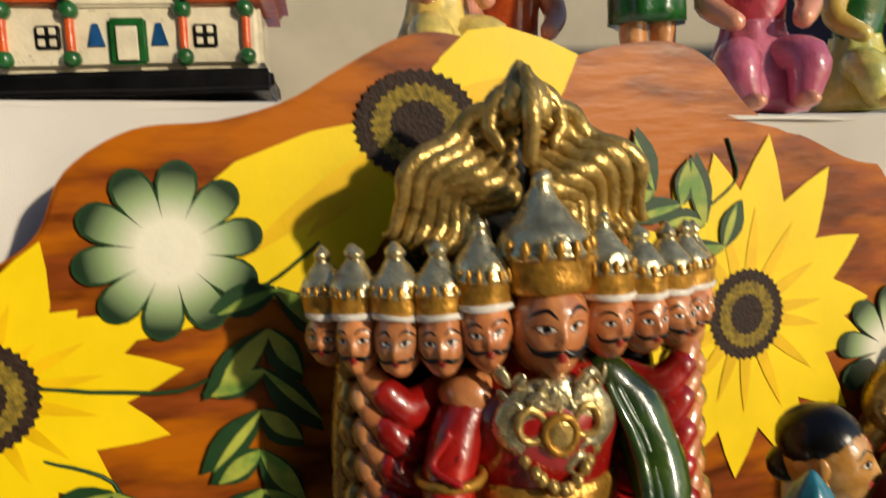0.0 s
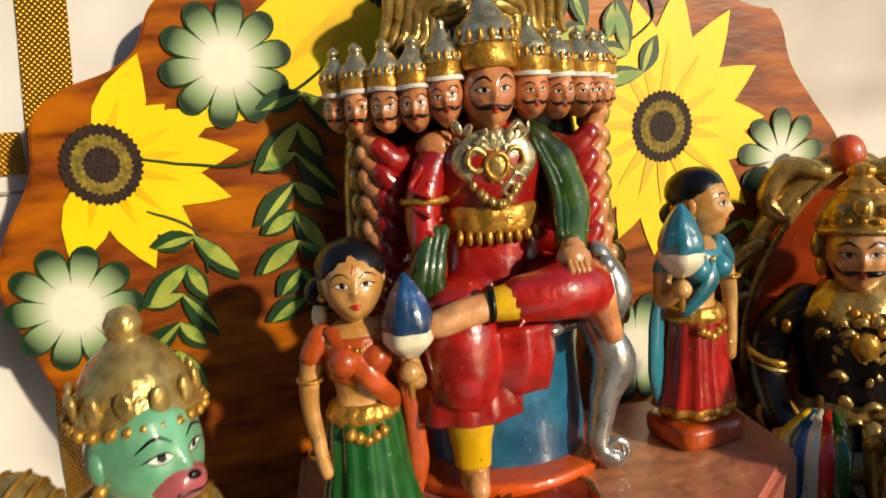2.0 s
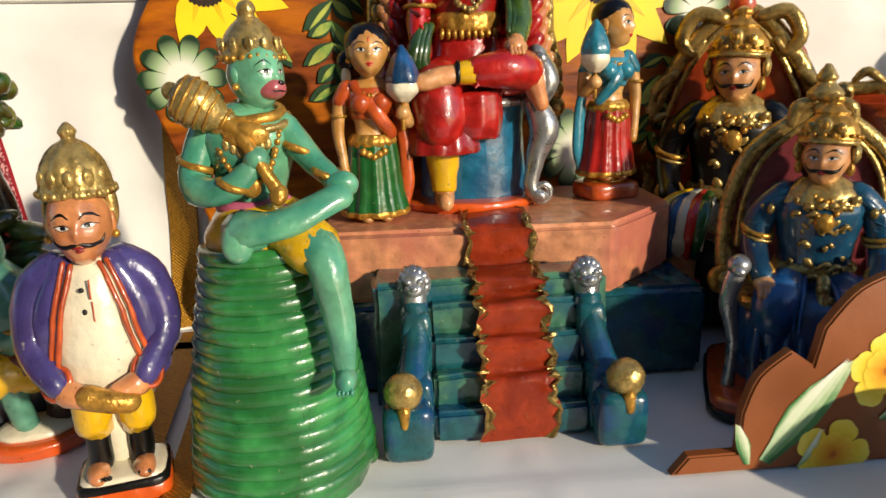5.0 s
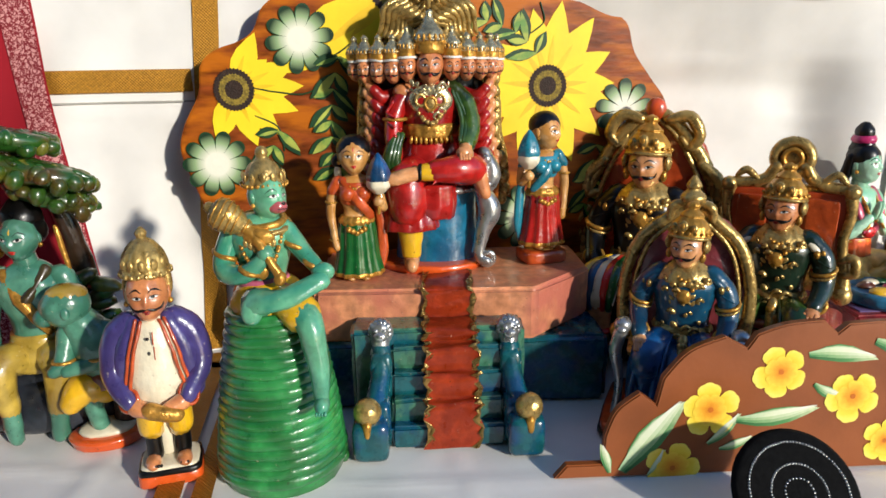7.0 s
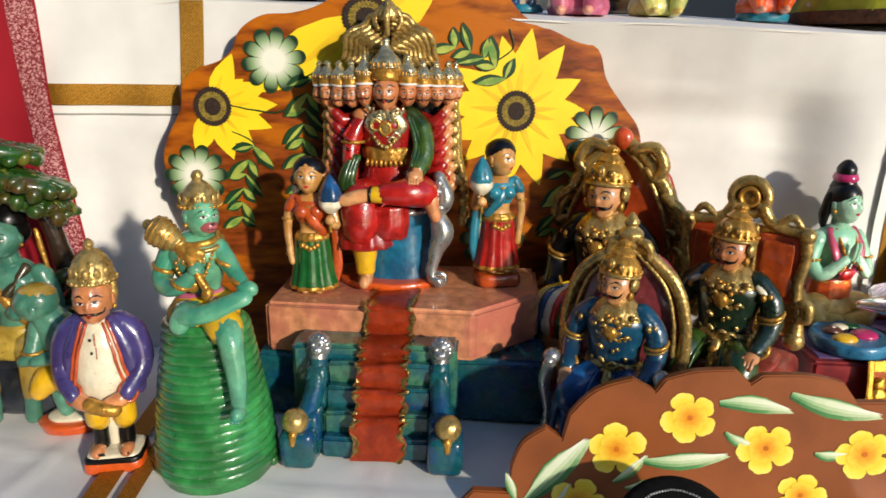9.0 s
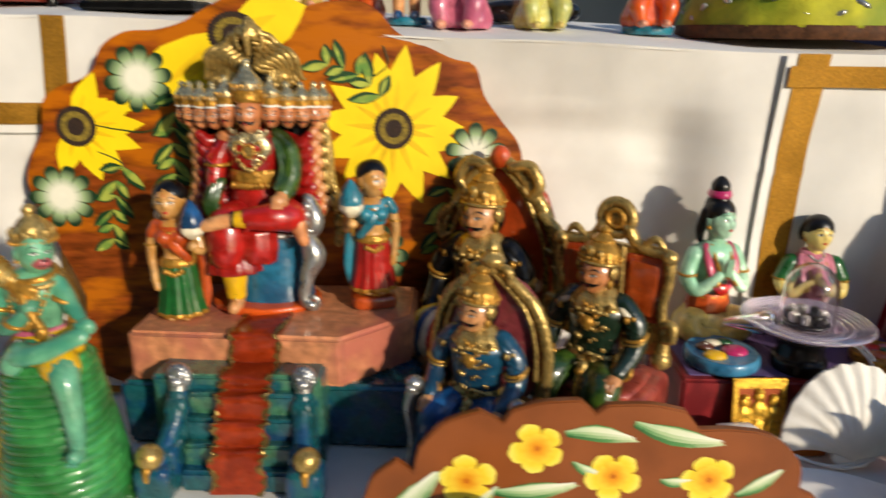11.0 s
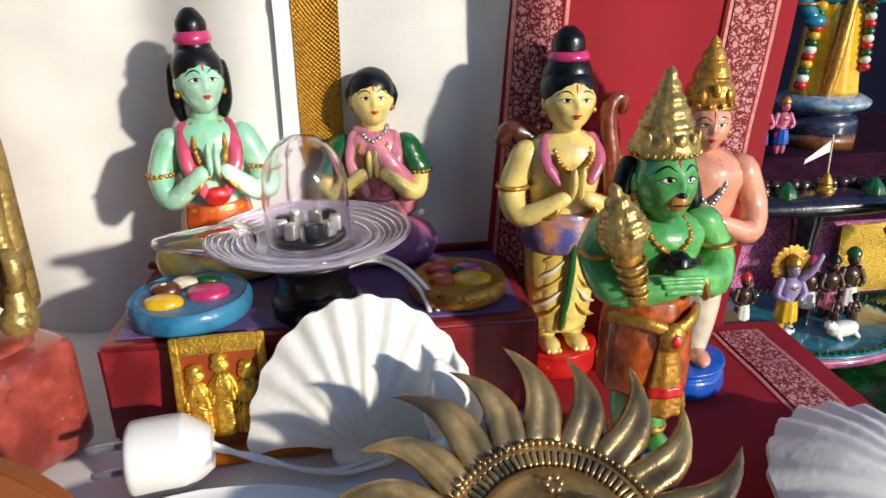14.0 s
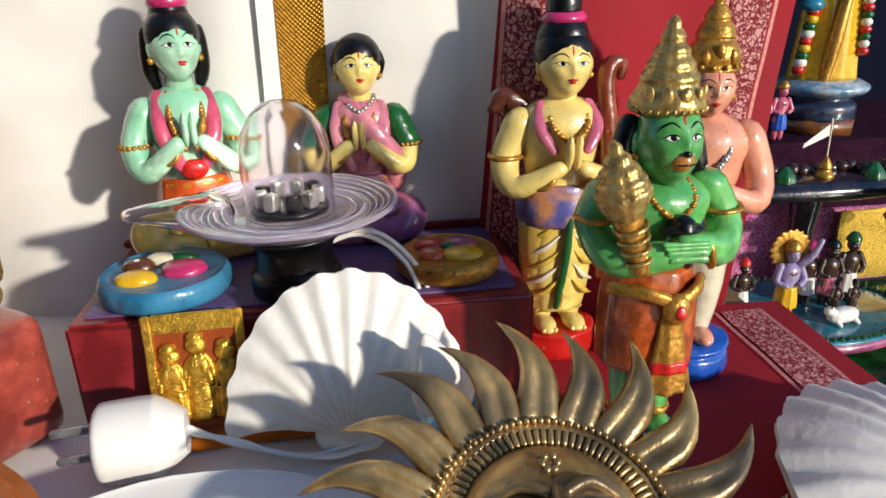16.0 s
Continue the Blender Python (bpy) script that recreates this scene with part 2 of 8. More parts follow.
class Sculpt:
    """One closed-in mesh built up from rounded lumps, tubes and turned forms, in centimetres, facing -y."""

    def __init__(self):
        self.v, self.f, self.m, self.mats, self.M = [], [], [], [], Matrix()

    def slot(self, mat):
        if mat not in self.mats:
            self.mats.append(mat)
        return self.mats.index(mat)

    def grid(self, rows, mat, wrap=True, caps=True):
        s, o, n = self.slot(mat), len(self.v), len(rows[0])
        for r in rows:
            self.v += [self.M @ Vector(p) for p in r]
        for i in range(len(rows) - 1):
            for j in range(n if wrap else n - 1):
                a, b = o + i * n + j, o + i * n + (j + 1) % n
                self.f.append((a, b, b + n, a + n))
                self.m.append(s)
        if caps and wrap:
            self.f.append(tuple(o + j for j in reversed(range(n))))
            self.f.append(tuple(o + (len(rows) - 1) * n + j for j in range(n)))
            self.m += [s, s]

    def ball(self, c, r, mat, rot=(0, 0, 0), p=1.0, seg=18, rings=12):
        r = (r, r, r) if isinstance(r, (int, float)) else r
        R = Euler([radians(a) for a in rot]).to_matrix()

        def q(x):
            return math.copysign(abs(x) ** p, x)
        rows = []
        for i in range(rings):
            u = -math.pi / 2 + math.pi * (i + 0.04) / (rings - 0.92)
            rows.append([Vector(c) + R @ Vector((r[0] * q(math.cos(u)) * q(math.cos(w)), r[1] * q(math.cos(u)) * q(math.sin(w)), r[2] * q(math.sin(u)))) for w in (2 * math.pi * j / seg for j in range(seg))])
        self.grid(rows, mat)

    def tube(self, pts, rad, mat, seg=11, n=5, closed=False, flat=1.0, round_ends=True):
        """A tube along a smooth curve; rad: one radius or one at each point."""
        rad = rad if isinstance(rad, (list, tuple)) else [rad] * len(pts)
        P = catmull(pts, n, closed)
        R = [max(0.005, v.x) for v in catmull([(r, 0, 0) for r in rad], n, closed)]
        rows, up = [], None
        k = len(P)
        for i in range(k):
            t = (P[(i + 1) % k] - P[i - 1]) if closed else (P[min(i + 1, k - 1)] - P[max(i - 1, 0)])
            t = t.normalized() if t.length > 1e-9 else Vector((0, 0, 1))
            if up is None:
                up = Vector((0, -1, 0)) if abs(t.y) < 0.9 else Vector((0, 0, 1))
            up = (up - t * up.dot(t)).normalized()
            sd = t.cross(up)
            rows.append([P[i] + R[i] * (math.cos(a) * sd + flat * math.sin(a) * up) for a in (2 * math.pi * j / seg for j in range(seg))])
        if closed:
            rows.append(rows[0])
        elif round_ends:
            for e, o in ((0, 1), (-1, -2)):
                t = (P[e] - P[o]).normalized()
                c, base = P[e], rows[e]
                ext = [[c + (p - c) * math.cos(a) + t * R[e] * math.sin(a) for p in base] for a in (0.6, 1.1, 1.45)]
                rows = ext[::-1] + rows if e == 0 else rows + ext
        self.grid(rows, mat, caps=not closed)

    def turned(self, c, prof, mat, sx=1.0, sy=1.0, seg=26, pleats=0, amp=0.0, n=4, rot=(0, 0, 0), sharp=False):
        """A turned form; prof: radius and height, smoothed."""
        R = Euler([radians(a) for a in rot]).to_matrix()
        if pleats:
            seg = max(seg, pleats * 4)
        pr = [(p[0], p[1]) for p in prof] if sharp else [(max(0.005, v.x), v.z) for v in catmull([(a, 0, b) for a, b in prof], n)]
        rows = []
        for r, z in pr:
            rows.append([Vector(c) + R @ Vector((sx * r * k * math.cos(w), sy * r * k * math.sin(w), z)) for w, k in ((w, 1 + amp * math.cos(pleats * w)) for w in (2 * math.pi * j / seg for j in range(seg)))])
        self.grid(rows, mat)

    def beads(self, pts, r, mat, count, closed=False):
        P = catmull(pts, 10, closed)
        for i in range(count):
            self.ball(P[int(i * (len(P) - 1) / max(1, count - 1))], r, mat, seg=7, rings=5)

    def statue(self, name, m, label, category="statue", group="", scale=0.01, uneven=0.0):
        me = bpy.data.meshes.new(name)
        self.v = [p + noise.noise_vector(p * 1.1) * (0.03 + uneven) + noise.noise_vector(p * 4.0) * 0.028 for p in self.v]
        me.from_pydata([p * scale for p in self.v], [], self.f)
        me.polygons.foreach_set("material_index", self.m)
        me.polygons.foreach_set("use_smooth", [True] * len(self.f))
        for q in self.mats:
            me.materials.append(q)
        me.update()
        ob = new(name, me)
        ob.matrix_basis = m
        return tagged(ob, label, category, group)

    def as_part(self, name, parent, label="", scale=0.01):
        ob = self.statue(name, Matrix(), "", "", "", scale)
        ob.parent = parent
        return tagged(ob, label)


# ---- the stepped stand and its cloths ----


def lerp_table(x, table):
    for (a, u), (b, v) in zip(table, table[1:]):
        if x <= b:
            k = max(0, min(1, (x - a) / (b - a)))
            k = k * k * (3 - 2 * k)
            return u + (v - u) * k
    return table[-1][1]


EDGE_Z = [(-0.6, 0.342), (0.05, 0.338), (0.45, 0.322), (0.7, 0.313), (1.1, 0.306)]
BACK_Y = [(-0.6, 0.0), (-0.1, 0.0), (0.05, 0.012), (0.22, 0.026), (0.34, 0.044), (0.45, 0.056), (0.6, 0.046), (0.68, 0.016), (0.72, 0.024), (0.8, 0.012), (0.84, -0.012), (1.0, -0.008)]


def hang(x, z):
    """The depth of the hanging cloth at x, z, with its soft folds."""
    e = lerp_table(x, EDGE_Z)
    s = min(1.0, max(0.0, 1 - z / e))
    y = lerp_table(x, BACK_Y) * min(1, s * 4) + 0.012 * (1 - min(1, s * 4))
    y += 0.005 * s * math.sin(x * 55 + 1.3 * math.sin(z * 9)) + 0.003 * noise.noise(Vector((x * 22, z * 14, 3)))
    if x > 0.42:
        y -= 0.0016 * math.exp(-((z - 0.262 - 0.02 * (x - 0.5)) / 0.0022) ** 2) + 0.0014 * math.exp(-((z - 0.205 - 0.03 * (x - 0.5)) / 0.002) ** 2)
    y += 0.0022 * noise.noise(Vector((x * 9 + z * 6, z * 30, 7))) * s
    if x < 0.12:
        y -= 0.012 * s * (0.5 + 0.5 * math.sin(x * 80 + 2 * math.sin(z * 12)))
        y -= 0.0016 * math.exp(-((z - 0.225 + 0.1 * x) / 0.0025) ** 2)
    return y


def hung(name, x_of, z0, z1, mat, parent, off=0.0, nu=60, nv=40, label=""):
    """A panel of hanging cloth between two borders x_of(z), off in front of the riser."""
    bm = bmesh.new()
    rows = []
    for j in range(nv + 1):
        row = []
        for i in range(nu + 1):
            s = j / nv
            xa, xb = x_of(s)
            x = xa + (xb - xa) * i / nu
            t, b = (lerp_table(x, EDGE_Z) if z1 is None else z1), z0
            z = b + (t - b) * s
            row.append(bm.verts.new((x, hang(x, z) - off, z)))
        rows.append(row)
    for a, b in zip(rows, rows[1:]):
        for i in range(nu):
            bm.faces.new((a[i], a[i + 1], b[i + 1], b[i]))
    return part(name, smooth(bm), mat, parent, label)


floor = part("floor", block(-6, 6, -6, 3, -0.72, -0.70, 0), surface("grey stone floor", "5e5a54", rough=0.5, vary=0.2, scale=6), None)
tagged(floor, "grey stone floor of the room below the stand", "floor", kind="structure")
wall = part("wall_back", block(-6, 6, 1.6, 1.75, -0.7, 1.25, 0), surface("cream plaster", "b9b09c", rough=0.8, vary=0.12, scale=8), None)
tagged(wall, "plain cream plaster wall behind the stand", "wall", kind="structure")

# Added unseen wall: keeps low sky light off the dolls' fronts, clear of sun.
front = part("sky_block_wall", block(-6, 1.1, -2.35, -2.2, -0.7, 3.4, 0), surface("weathered plaster", "6e675a", rough=0.9, vary=0.25, scale=5), None)
tagged(front, "added unseen plaster wall that blocks low sky before the stand", "wall", kind="structure")

step = part("step_lower", block(-0.75, 0.988, -0.52, 0.6, -0.70, -0.003, 0.002), surface("plain plank wood", "8a6a44", rough=0.6, vary=0.3, scale=10))
tagged(step, "wooden lower step of the doll stand under cloth", "step", kind="structure")
bm = bmesh.new()
NX, NY = 240, 90
rf = random.Random(5)
FOLDS = []
for k in range(46):
    a = rf.uniform(0, math.pi)
    FOLDS.append((rf.uniform(-0.3, 0.95), rf.uniform(-0.45, 0.0), math.cos(a), math.sin(a), rf.uniform(0.0008, 0.0024)))
rows = []
for j in range(NY + 1):
    row = []
    for i in range(NX + 1):
        x, y = -0.75 + 1.72 * i / NX, -0.53 + 0.60 * j / NY
        z = 0.0012 * noise.noise(Vector((x * 18, y * 18, 0))) + 0.0016 * max(0, noise.noise(Vector((x * 6 + y * 9, y * 4, 5)))) - 0.0008
        z += 0.0014 * math.exp(-((y + 0.19 + 0.03 * math.sin(x * 5)) / 0.004) ** 2) + 0.0012 * math.exp(-((x - 0.262 + 0.2 * (y + 0.2)) / 0.003) ** 2)
        for px, py, dx, dy, h in FOLDS:
            q = (x - px) * dy - (y - py) * dx
            along = (x - px) * dx + (y - py) * dy
            z += h * math.exp(-(q / 0.006) ** 2 - (along / 0.07) ** 2)
        if j == 0:
            z -= 0.3
        row.append(bm.verts.new((x, y, z)))
    rows.append(row)
for a, b in zip(rows, rows[1:]):
    for i in range(NX):
        bm.faces.new((a[i], a[i + 1], b[i + 1], b[i]))
cloth_floor = tagged(part("cloth_floor", smooth(bm), WHITE), "white cotton cloth spread over the lower step", "cloth", kind="structure")

def floor_band(pts, w, label):
    bm = bmesh.new()
    P = catmull([(x, y, 0) for x, y in pts], 8)
    rows = []
    for k, p in enumerate(P):
        t = (P[min(k + 1, len(P) - 1)] - P[max(k - 1, 0)]).normalized()
        n = Vector((-t.y, t.x, 0))
        rows.append([bm.verts.new(p + n * (w * s) + Vector((0, 0, 0.0034))) for s in (0.5, 0, -0.5)])
    for u, v in zip(rows, rows[1:]):
        for i in range(2):
            bm.faces.new((u[i], u[i + 1], v[i + 1], v[i]))
    bmesh.ops.recalc_face_normals(bm, faces=bm.faces)
    return part("gold_border", smooth(bm), GOLDB, cloth_floor, label)


floor_band([(0.048, -0.005), (0.058, -0.12), (0.072, -0.24), (0.085, -0.34)], 0.017, "woven gold border along the cloth")
floor_band([(0.074, -0.05), (0.082, -0.12), (0.094, -0.24), (0.11, -0.34)], 0.013, "woven gold border along the cloth")
floor_band([(0.02, -0.03), (0.15, -0.036)], 0.012, "woven gold cross border")

upper = part("step_upper", block(-0.75, 0.80, 0.075, 0.6, -0.003, 0.30, 0.002), surface("plain plank wood", "8a6a44"))
tagged(upper, "wooden upper step of the doll stand under cloth", "step", kind="structure")
bm = bmesh.new()
rows = []
for j in range(25):
    row = []
    for i in range(121):
        x, s = -0.75 + 1.56 * i / 120, j / 24
        e = lerp_table(x, EDGE_Z)
        y = 0.012 + 0.5 * s
        z = e + 0.05 * s * (1 - 0.5 * s) + 0.0015 * noise.noise(Vector((x * 20, y * 20, 9)))
        if j == 0:
            z -= 0.002
        row.append(bm.verts.new((x, y, z)))
    rows.append(row)
for a, b in zip(rows, rows[1:]):
    for i in range(120):
        bm.faces.new((a[i], a[i + 1], b[i + 1], b[i]))
cloth_top = tagged(part("cloth_top", smooth(bm), WHITE), "white cotton cloth over the upper step", "cloth", kind="structure")
riser = tagged(hung("cloth_riser", lambda s: (-0.75, 0.84), -0.002, None, WHITE, None, nu=260, nv=50), "white cotton cloth hanging over the riser", "cloth", kind="structure")
hung("gold_border", lambda s: (0.03 + 0.022 * s, 0.052 + 0.022 * s), 0.002, None, GOLDB, riser, 0.0015, 6, 40, "woven gold vertical border")
hung("gold_border", lambda s: (-0.16, 0.045), 0.245, 0.264, GOLDB, riser, 0.0022, 40, 4, "woven gold cross border")
hung("hem_line", lambda s: (-0.16, 0.045), 0.236, 0.2375, surface("grey thread", "a7a49a", rough=0.8), riser, 0.002, 40, 2)
hung("gold_border", lambda s: (0.697 + 0.004 * s, 0.721 + 0.008 * s), 0.02, None, GOLDB, riser, 0.006, 6, 40, "woven gold vertical border")
hung("hem_fold", lambda s: (0.686 + 0.006 * s, 0.697 + 0.004 * s), 0.02, None, WHITE, riser, 0.005, 4, 40, "folded white hem")
hung("gold_border", lambda s: (0.695, 0.80), 0.285, 0.303, GOLDB, riser, 0.008, 20, 4, "woven gold cross border")
hung("cloth_panel", lambda s: (0.70, 0.845), 0.05, None, WHITE, riser, 0.004, 24, 30, "second white cloth lapping over the first")

red_l = tagged(hung("red_cloth", lambda s: (-0.75, -0.04 - 0.038 * s), 0.0, None, REDC, None, 0.010, 60, 40), "crimson silk cloth hanging over the riser", "cloth", kind="structure")
hung("brocade_border", lambda s: (-0.06 - 0.046 * s, -0.041 - 0.038 * s), 0.0, None, REDB, red_l, 0.012, 6, 30, "pale floral brocade border")
hung("brocade_border", lambda s: (-0.145 - 0.11 * s, -0.115 - 0.11 * s), 0.0, None, REDB, red_l, 0.0125, 6, 40, "pale floral brocade border")
bm = block(-0.75, -0.09, -0.4, -0.02, 0.0015, 0.003, 0.0005)
red_fl = tagged(part("red_cloth_floor", bm, REDC), "crimson silk cloth lying on the white cloth", "cloth", kind="structure")
part("brocade_border", block(-0.105, -0.092, -0.4, -0.02, 0.003, 0.0038, 0), REDB, red_fl, "pale floral brocade border")

red_r = tagged(hung("red_cloth", lambda s: (0.805 + 0.022 * s, 0.962 + 0.026 * s), 0.0, None, REDC, None, 0.014, 50, 40), "crimson silk cloth hanging over the riser", "cloth", kind="structure")
hung("brocade_border", lambda s: (0.812 + 0.016 * s, 0.834 + 0.016 * s), 0.0, None, REDB, red_r, 0.0165, 6, 40, "pale floral brocade border")
hung("brocade_border", lambda s: (0.922 + 0.03 * s, 0.945 + 0.03 * s), 0.0, None, REDB, red_r, 0.0165, 6, 40, "pale floral brocade border")
for k0, k1 in ((0.809, 0.811), (0.835, 0.837), (0.919, 0.921), (0.946, 0.948)):
    hung("border_line", lambda s: (k0 + 0.017 * s + (0.013 * s if k0 > 0.9 else 0), k1 + 0.017 * s + (0.013 * s if k0 > 0.9 else 0)), 0.0, None, surface("pale pink thread", "d98f86", rough=0.7, vary=0.3, scale=400, bump=0.4, bump_scale=900), red_r, 0.0168, 2, 40)
bm = bmesh.new()
quad = [(0.815, -0.02), (1.0, -0.02), (0.99, -0.36), (0.83, -0.36)]
rows = []
for j in range(31):
    row = []
    for i in range(25):
        s, t = i / 24, j / 30
        a = Vector(quad[0]).lerp(Vector(quad[1]), s)
        b = Vector(quad[3]).lerp(Vector(quad[2]), s)
        p = a.lerp(b, t)
        row.append(bm.verts.new((p.x, p.y, 0.003 + 0.0012 * noise.noise(Vector((p.x * 30, p.y * 30, 2))))))
    rows.append(row)
for a, b in zip(rows, rows[1:]):
    for i in range(24):
        bm.faces.new((a[i], b[i], b[i + 1], a[i + 1]))
red_fr = tagged(part("red_cloth_floor", smooth(bm), REDC), "crimson silk cloth lying over the step's end", "cloth", kind="structure")


def on_cloth(x, y, lift):
    """A point that follows the folds of the lying cloth."""
    return (x, y, 0.003 + lift + 0.0012 * noise.noise(Vector((x * 30, y * 30, 2))))


bm = bmesh.new()
rows = [[bm.verts.new(on_cloth(0.956 + 0.024 * i / 6, -0.03 - 0.33 * k / 60, 0.0007)) for i in range(7)] for k in range(61)]
for a, b in zip(rows, rows[1:]):
    for i in range(6):
        bm.faces.new((a[i], b[i], b[i + 1], a[i + 1]))
part("brocade_border", bm, REDB, red_fr, "pale floral brocade border")
for x0 in (0.9525, 0.9815):
    bm = bmesh.new()
    for k in range(150):  # twisted cord of slanting stitches
        y0 = -0.03 - 0.0022 * k
        q = [(x0 - 0.0012, y0), (x0 + 0.0012, y0 - 0.0016), (x0 + 0.0012, y0 - 0.003), (x0 - 0.0012, y0 - 0.0014)]
        bm.faces.new([bm.verts.new(on_cloth(x, y, 0.0009)) for x, y in reversed(q)])
    part("border_line", bm, surface("pale pink stitches", "d9a09c", rough=0.7, vary=0.3, scale=400), red_fr, "pale twisted cord edging")

# ---- the painted sunflower board ----


def wavy(knots, n=8):
    return [(p.x, p.z) for p in catmull([(x, 0, z) for x, z in knots], n, True)]


def petal(bm, c, ang, length, width, y, tip=0.65, curve=0.0):
    """A flat painted petal on the board, from c outwards."""
    u, w = Vector((math.cos(ang), math.sin(ang))), Vector((-math.sin(ang), math.cos(ang)))
    pts = []
    prof = [(0.0, 0.22), (0.25, 0.78), (0.45, 1.0), (0.65, 0.85), (0.85, 0.42), (1.0, 0.0)] if tip < 1 else [(0.0, 0.12), (0.3, 0.5), (0.55, 0.85), (0.74, 1.0), (0.87, 0.88), (0.95, 0.6), (0.99, 0.28), (1.0, 0.0)]
    side = [(t, h) for t, h in prof] + [(t, -h) for t, h in reversed(prof[:-1])]
    for t, h in side:
        p = Vector(c) + u * (length * t) + w * (width * h * 0.5 + curve * length * t * t)
        pts.append(bm.verts.new((p.x, y, p.y)))
    f = bm.faces.new(pts)
    f.normal_update()
    if f.normal.y > 0:
        f.normal_flip()


def disc(bm, c, rx, rz, y, n=36, jag=0.0):
    vs = []
    for i in range(n):
        a = 2 * math.pi * i / n
        k = 1 + jag * (1 if i % 2 else -1)
        vs.append(bm.verts.new((c[0] + rx * k * math.cos(a), y, c[1] + rz * k * math.sin(a))))
    f = bm.faces.new(vs)
    f.normal_update()
    if f.normal.y > 0:
        f.normal_flip()


PAINT = {"plane": -0.0085}


def painted(name, items, mat, parent, label=""):
    """Brush work on a board, each layer a little proud of the one below."""
    bm = bmesh.new()
    for it in items:
        it(bm)
    for v in bm.verts:
        v.co.y = PAINT["plane"] + (v.co.y - PAINT["plane"]) * 0.22
    return part(name, bm, mat, parent, label)

board = thing("sunflower_board", pose(0.22, 0.006, -0.010, 0, 0, 6.5) @ pose(-0.22, 0, 0), "varnished brown wooden board with scalloped edge and painted sunflowers", "wall panel")
OUT = wavy([(0.09, 0.0115), (0.07, 0.10), (0.055, 0.145), (0.0425, 0.182), (0.036, 0.207), (0.041, 0.228), (0.055, 0.254), (0.059, 0.277), (0.072, 0.289), (0.092, 0.296), (0.104, 0.305), (0.113, 0.323), (0.133, 0.335), (0.158, 0.337), (0.18, 0.343), (0.198, 0.353), (0.218, 0.363), (0.235, 0.365), (0.258, 0.358), (0.277, 0.356), (0.3, 0.361), (0.325, 0.3625), (0.343, 0.355), (0.359, 0.338), (0.378, 0.328), (0.4, 0.326), (0.418, 0.319), (0.431, 0.305), (0.438, 0.283), (0.455, 0.26), (0.4715, 0.238), (0.474, 0.21), (0.462, 0.16), (0.45, 0.1), (0.44, 0.0115)], 5)
part("panel", prism(OUT, 0.008, 0.0012), WOOD, board)
YB = -0.0085


def sunflower(c, angs, length, width, rd, ratio=1.0):
    sf = painted("sunflower", [lambda bm: disc(bm, c, rd, rd * ratio, YB - 0.0036, 72, 0.035)], BRN, board, "painted sunflower with dark brown seed head")
    for k, (a, l) in enumerate(angs):
        painted("petal", [lambda bm: petal(bm, c, radians(a), length * l, width, YB - 0.0003 - 0.0002 * (k % 8))], YEL, sf)
        painted("petal_shade", [lambda bm: petal(bm, c, radians(a + 3), length * l * 0.6, width * 0.2, YB - 0.0021 - 0.00006 * k)], YELD, sf)
    painted("seed_ring", [lambda bm: disc(bm, c, rd * 0.74, rd * 0.74 * ratio, YB - 0.004, 60, 0.05)], BRNL, sf, "ochre seed ring")
    painted("seed_middle", [lambda bm: disc(bm, c, rd * 0.45, rd * 0.45 * ratio, YB - 0.0044, 40, 0.05)], BRN, sf)


sunflower((0.0845, 0.257), [(66, 1), (40, 0.75), (22, 1.1), (2, 1.15), (-20, 1.1), (-48, 1.05), (-72, 1.0), (-112, 0.95), (-95, 0.6)], 0.05, 0.021, 0.0165, 1.05)
sunflower((0.3565, 0.2545), [(a + 4 * math.sin(a), 1.0 + 0.08 * math.sin(a * 2.3)) for a in range(5, 365, 24)], 0.068, 0.026, 0.0175, 1.05)
sunflower((0.223, 0.334), [(211, 1.55), (219, 1.1), (21, 0.8), (12, 0.5)], 0.082, 0.045, 0.0215, 0.85)


def shaded_paint(name, c, length):
    """Brushed petals: cream at the heart, running to dark green at the tips."""
    m = surface(name, "e8e6d3", rough=0.5, vary=0.1)
    nt = m.node_tree
    q = nt.nodes["Principled BSDF"]
    tc = nt.nodes.new("ShaderNodeTexCoord")
    ds = nt.nodes.new("ShaderNodeVectorMath")
    ds.operation = "DISTANCE"
    ds.inputs[1].default_value = (c[0], YB, c[1])
    nt.links.new(tc.outputs["Object"], ds.inputs[0])
    mr = nt.nodes.new("ShaderNodeMapRange")
    mr.inputs[2].default_value = length
    nt.links.new(ds.outputs["Value"], mr.inputs[0])
    rp = nt.nodes.new("ShaderNodeValToRGB")
    rp.color_ramp.elements[0].position, rp.color_ramp.elements[0].color = 0.34, rgb("e8e6d3")
    rp.color_ramp.elements[1].position, rp.color_ramp.elements[1].color = 0.92, rgb("0a2c14")
    e = rp.color_ramp.elements.new(0.66)
    e.color = rgb("8fa878")
    nt.links.new(mr.outputs[0], rp.inputs[0])
    nt.links.new(rp.outputs[0], q.inputs["Base Color"])
    return m


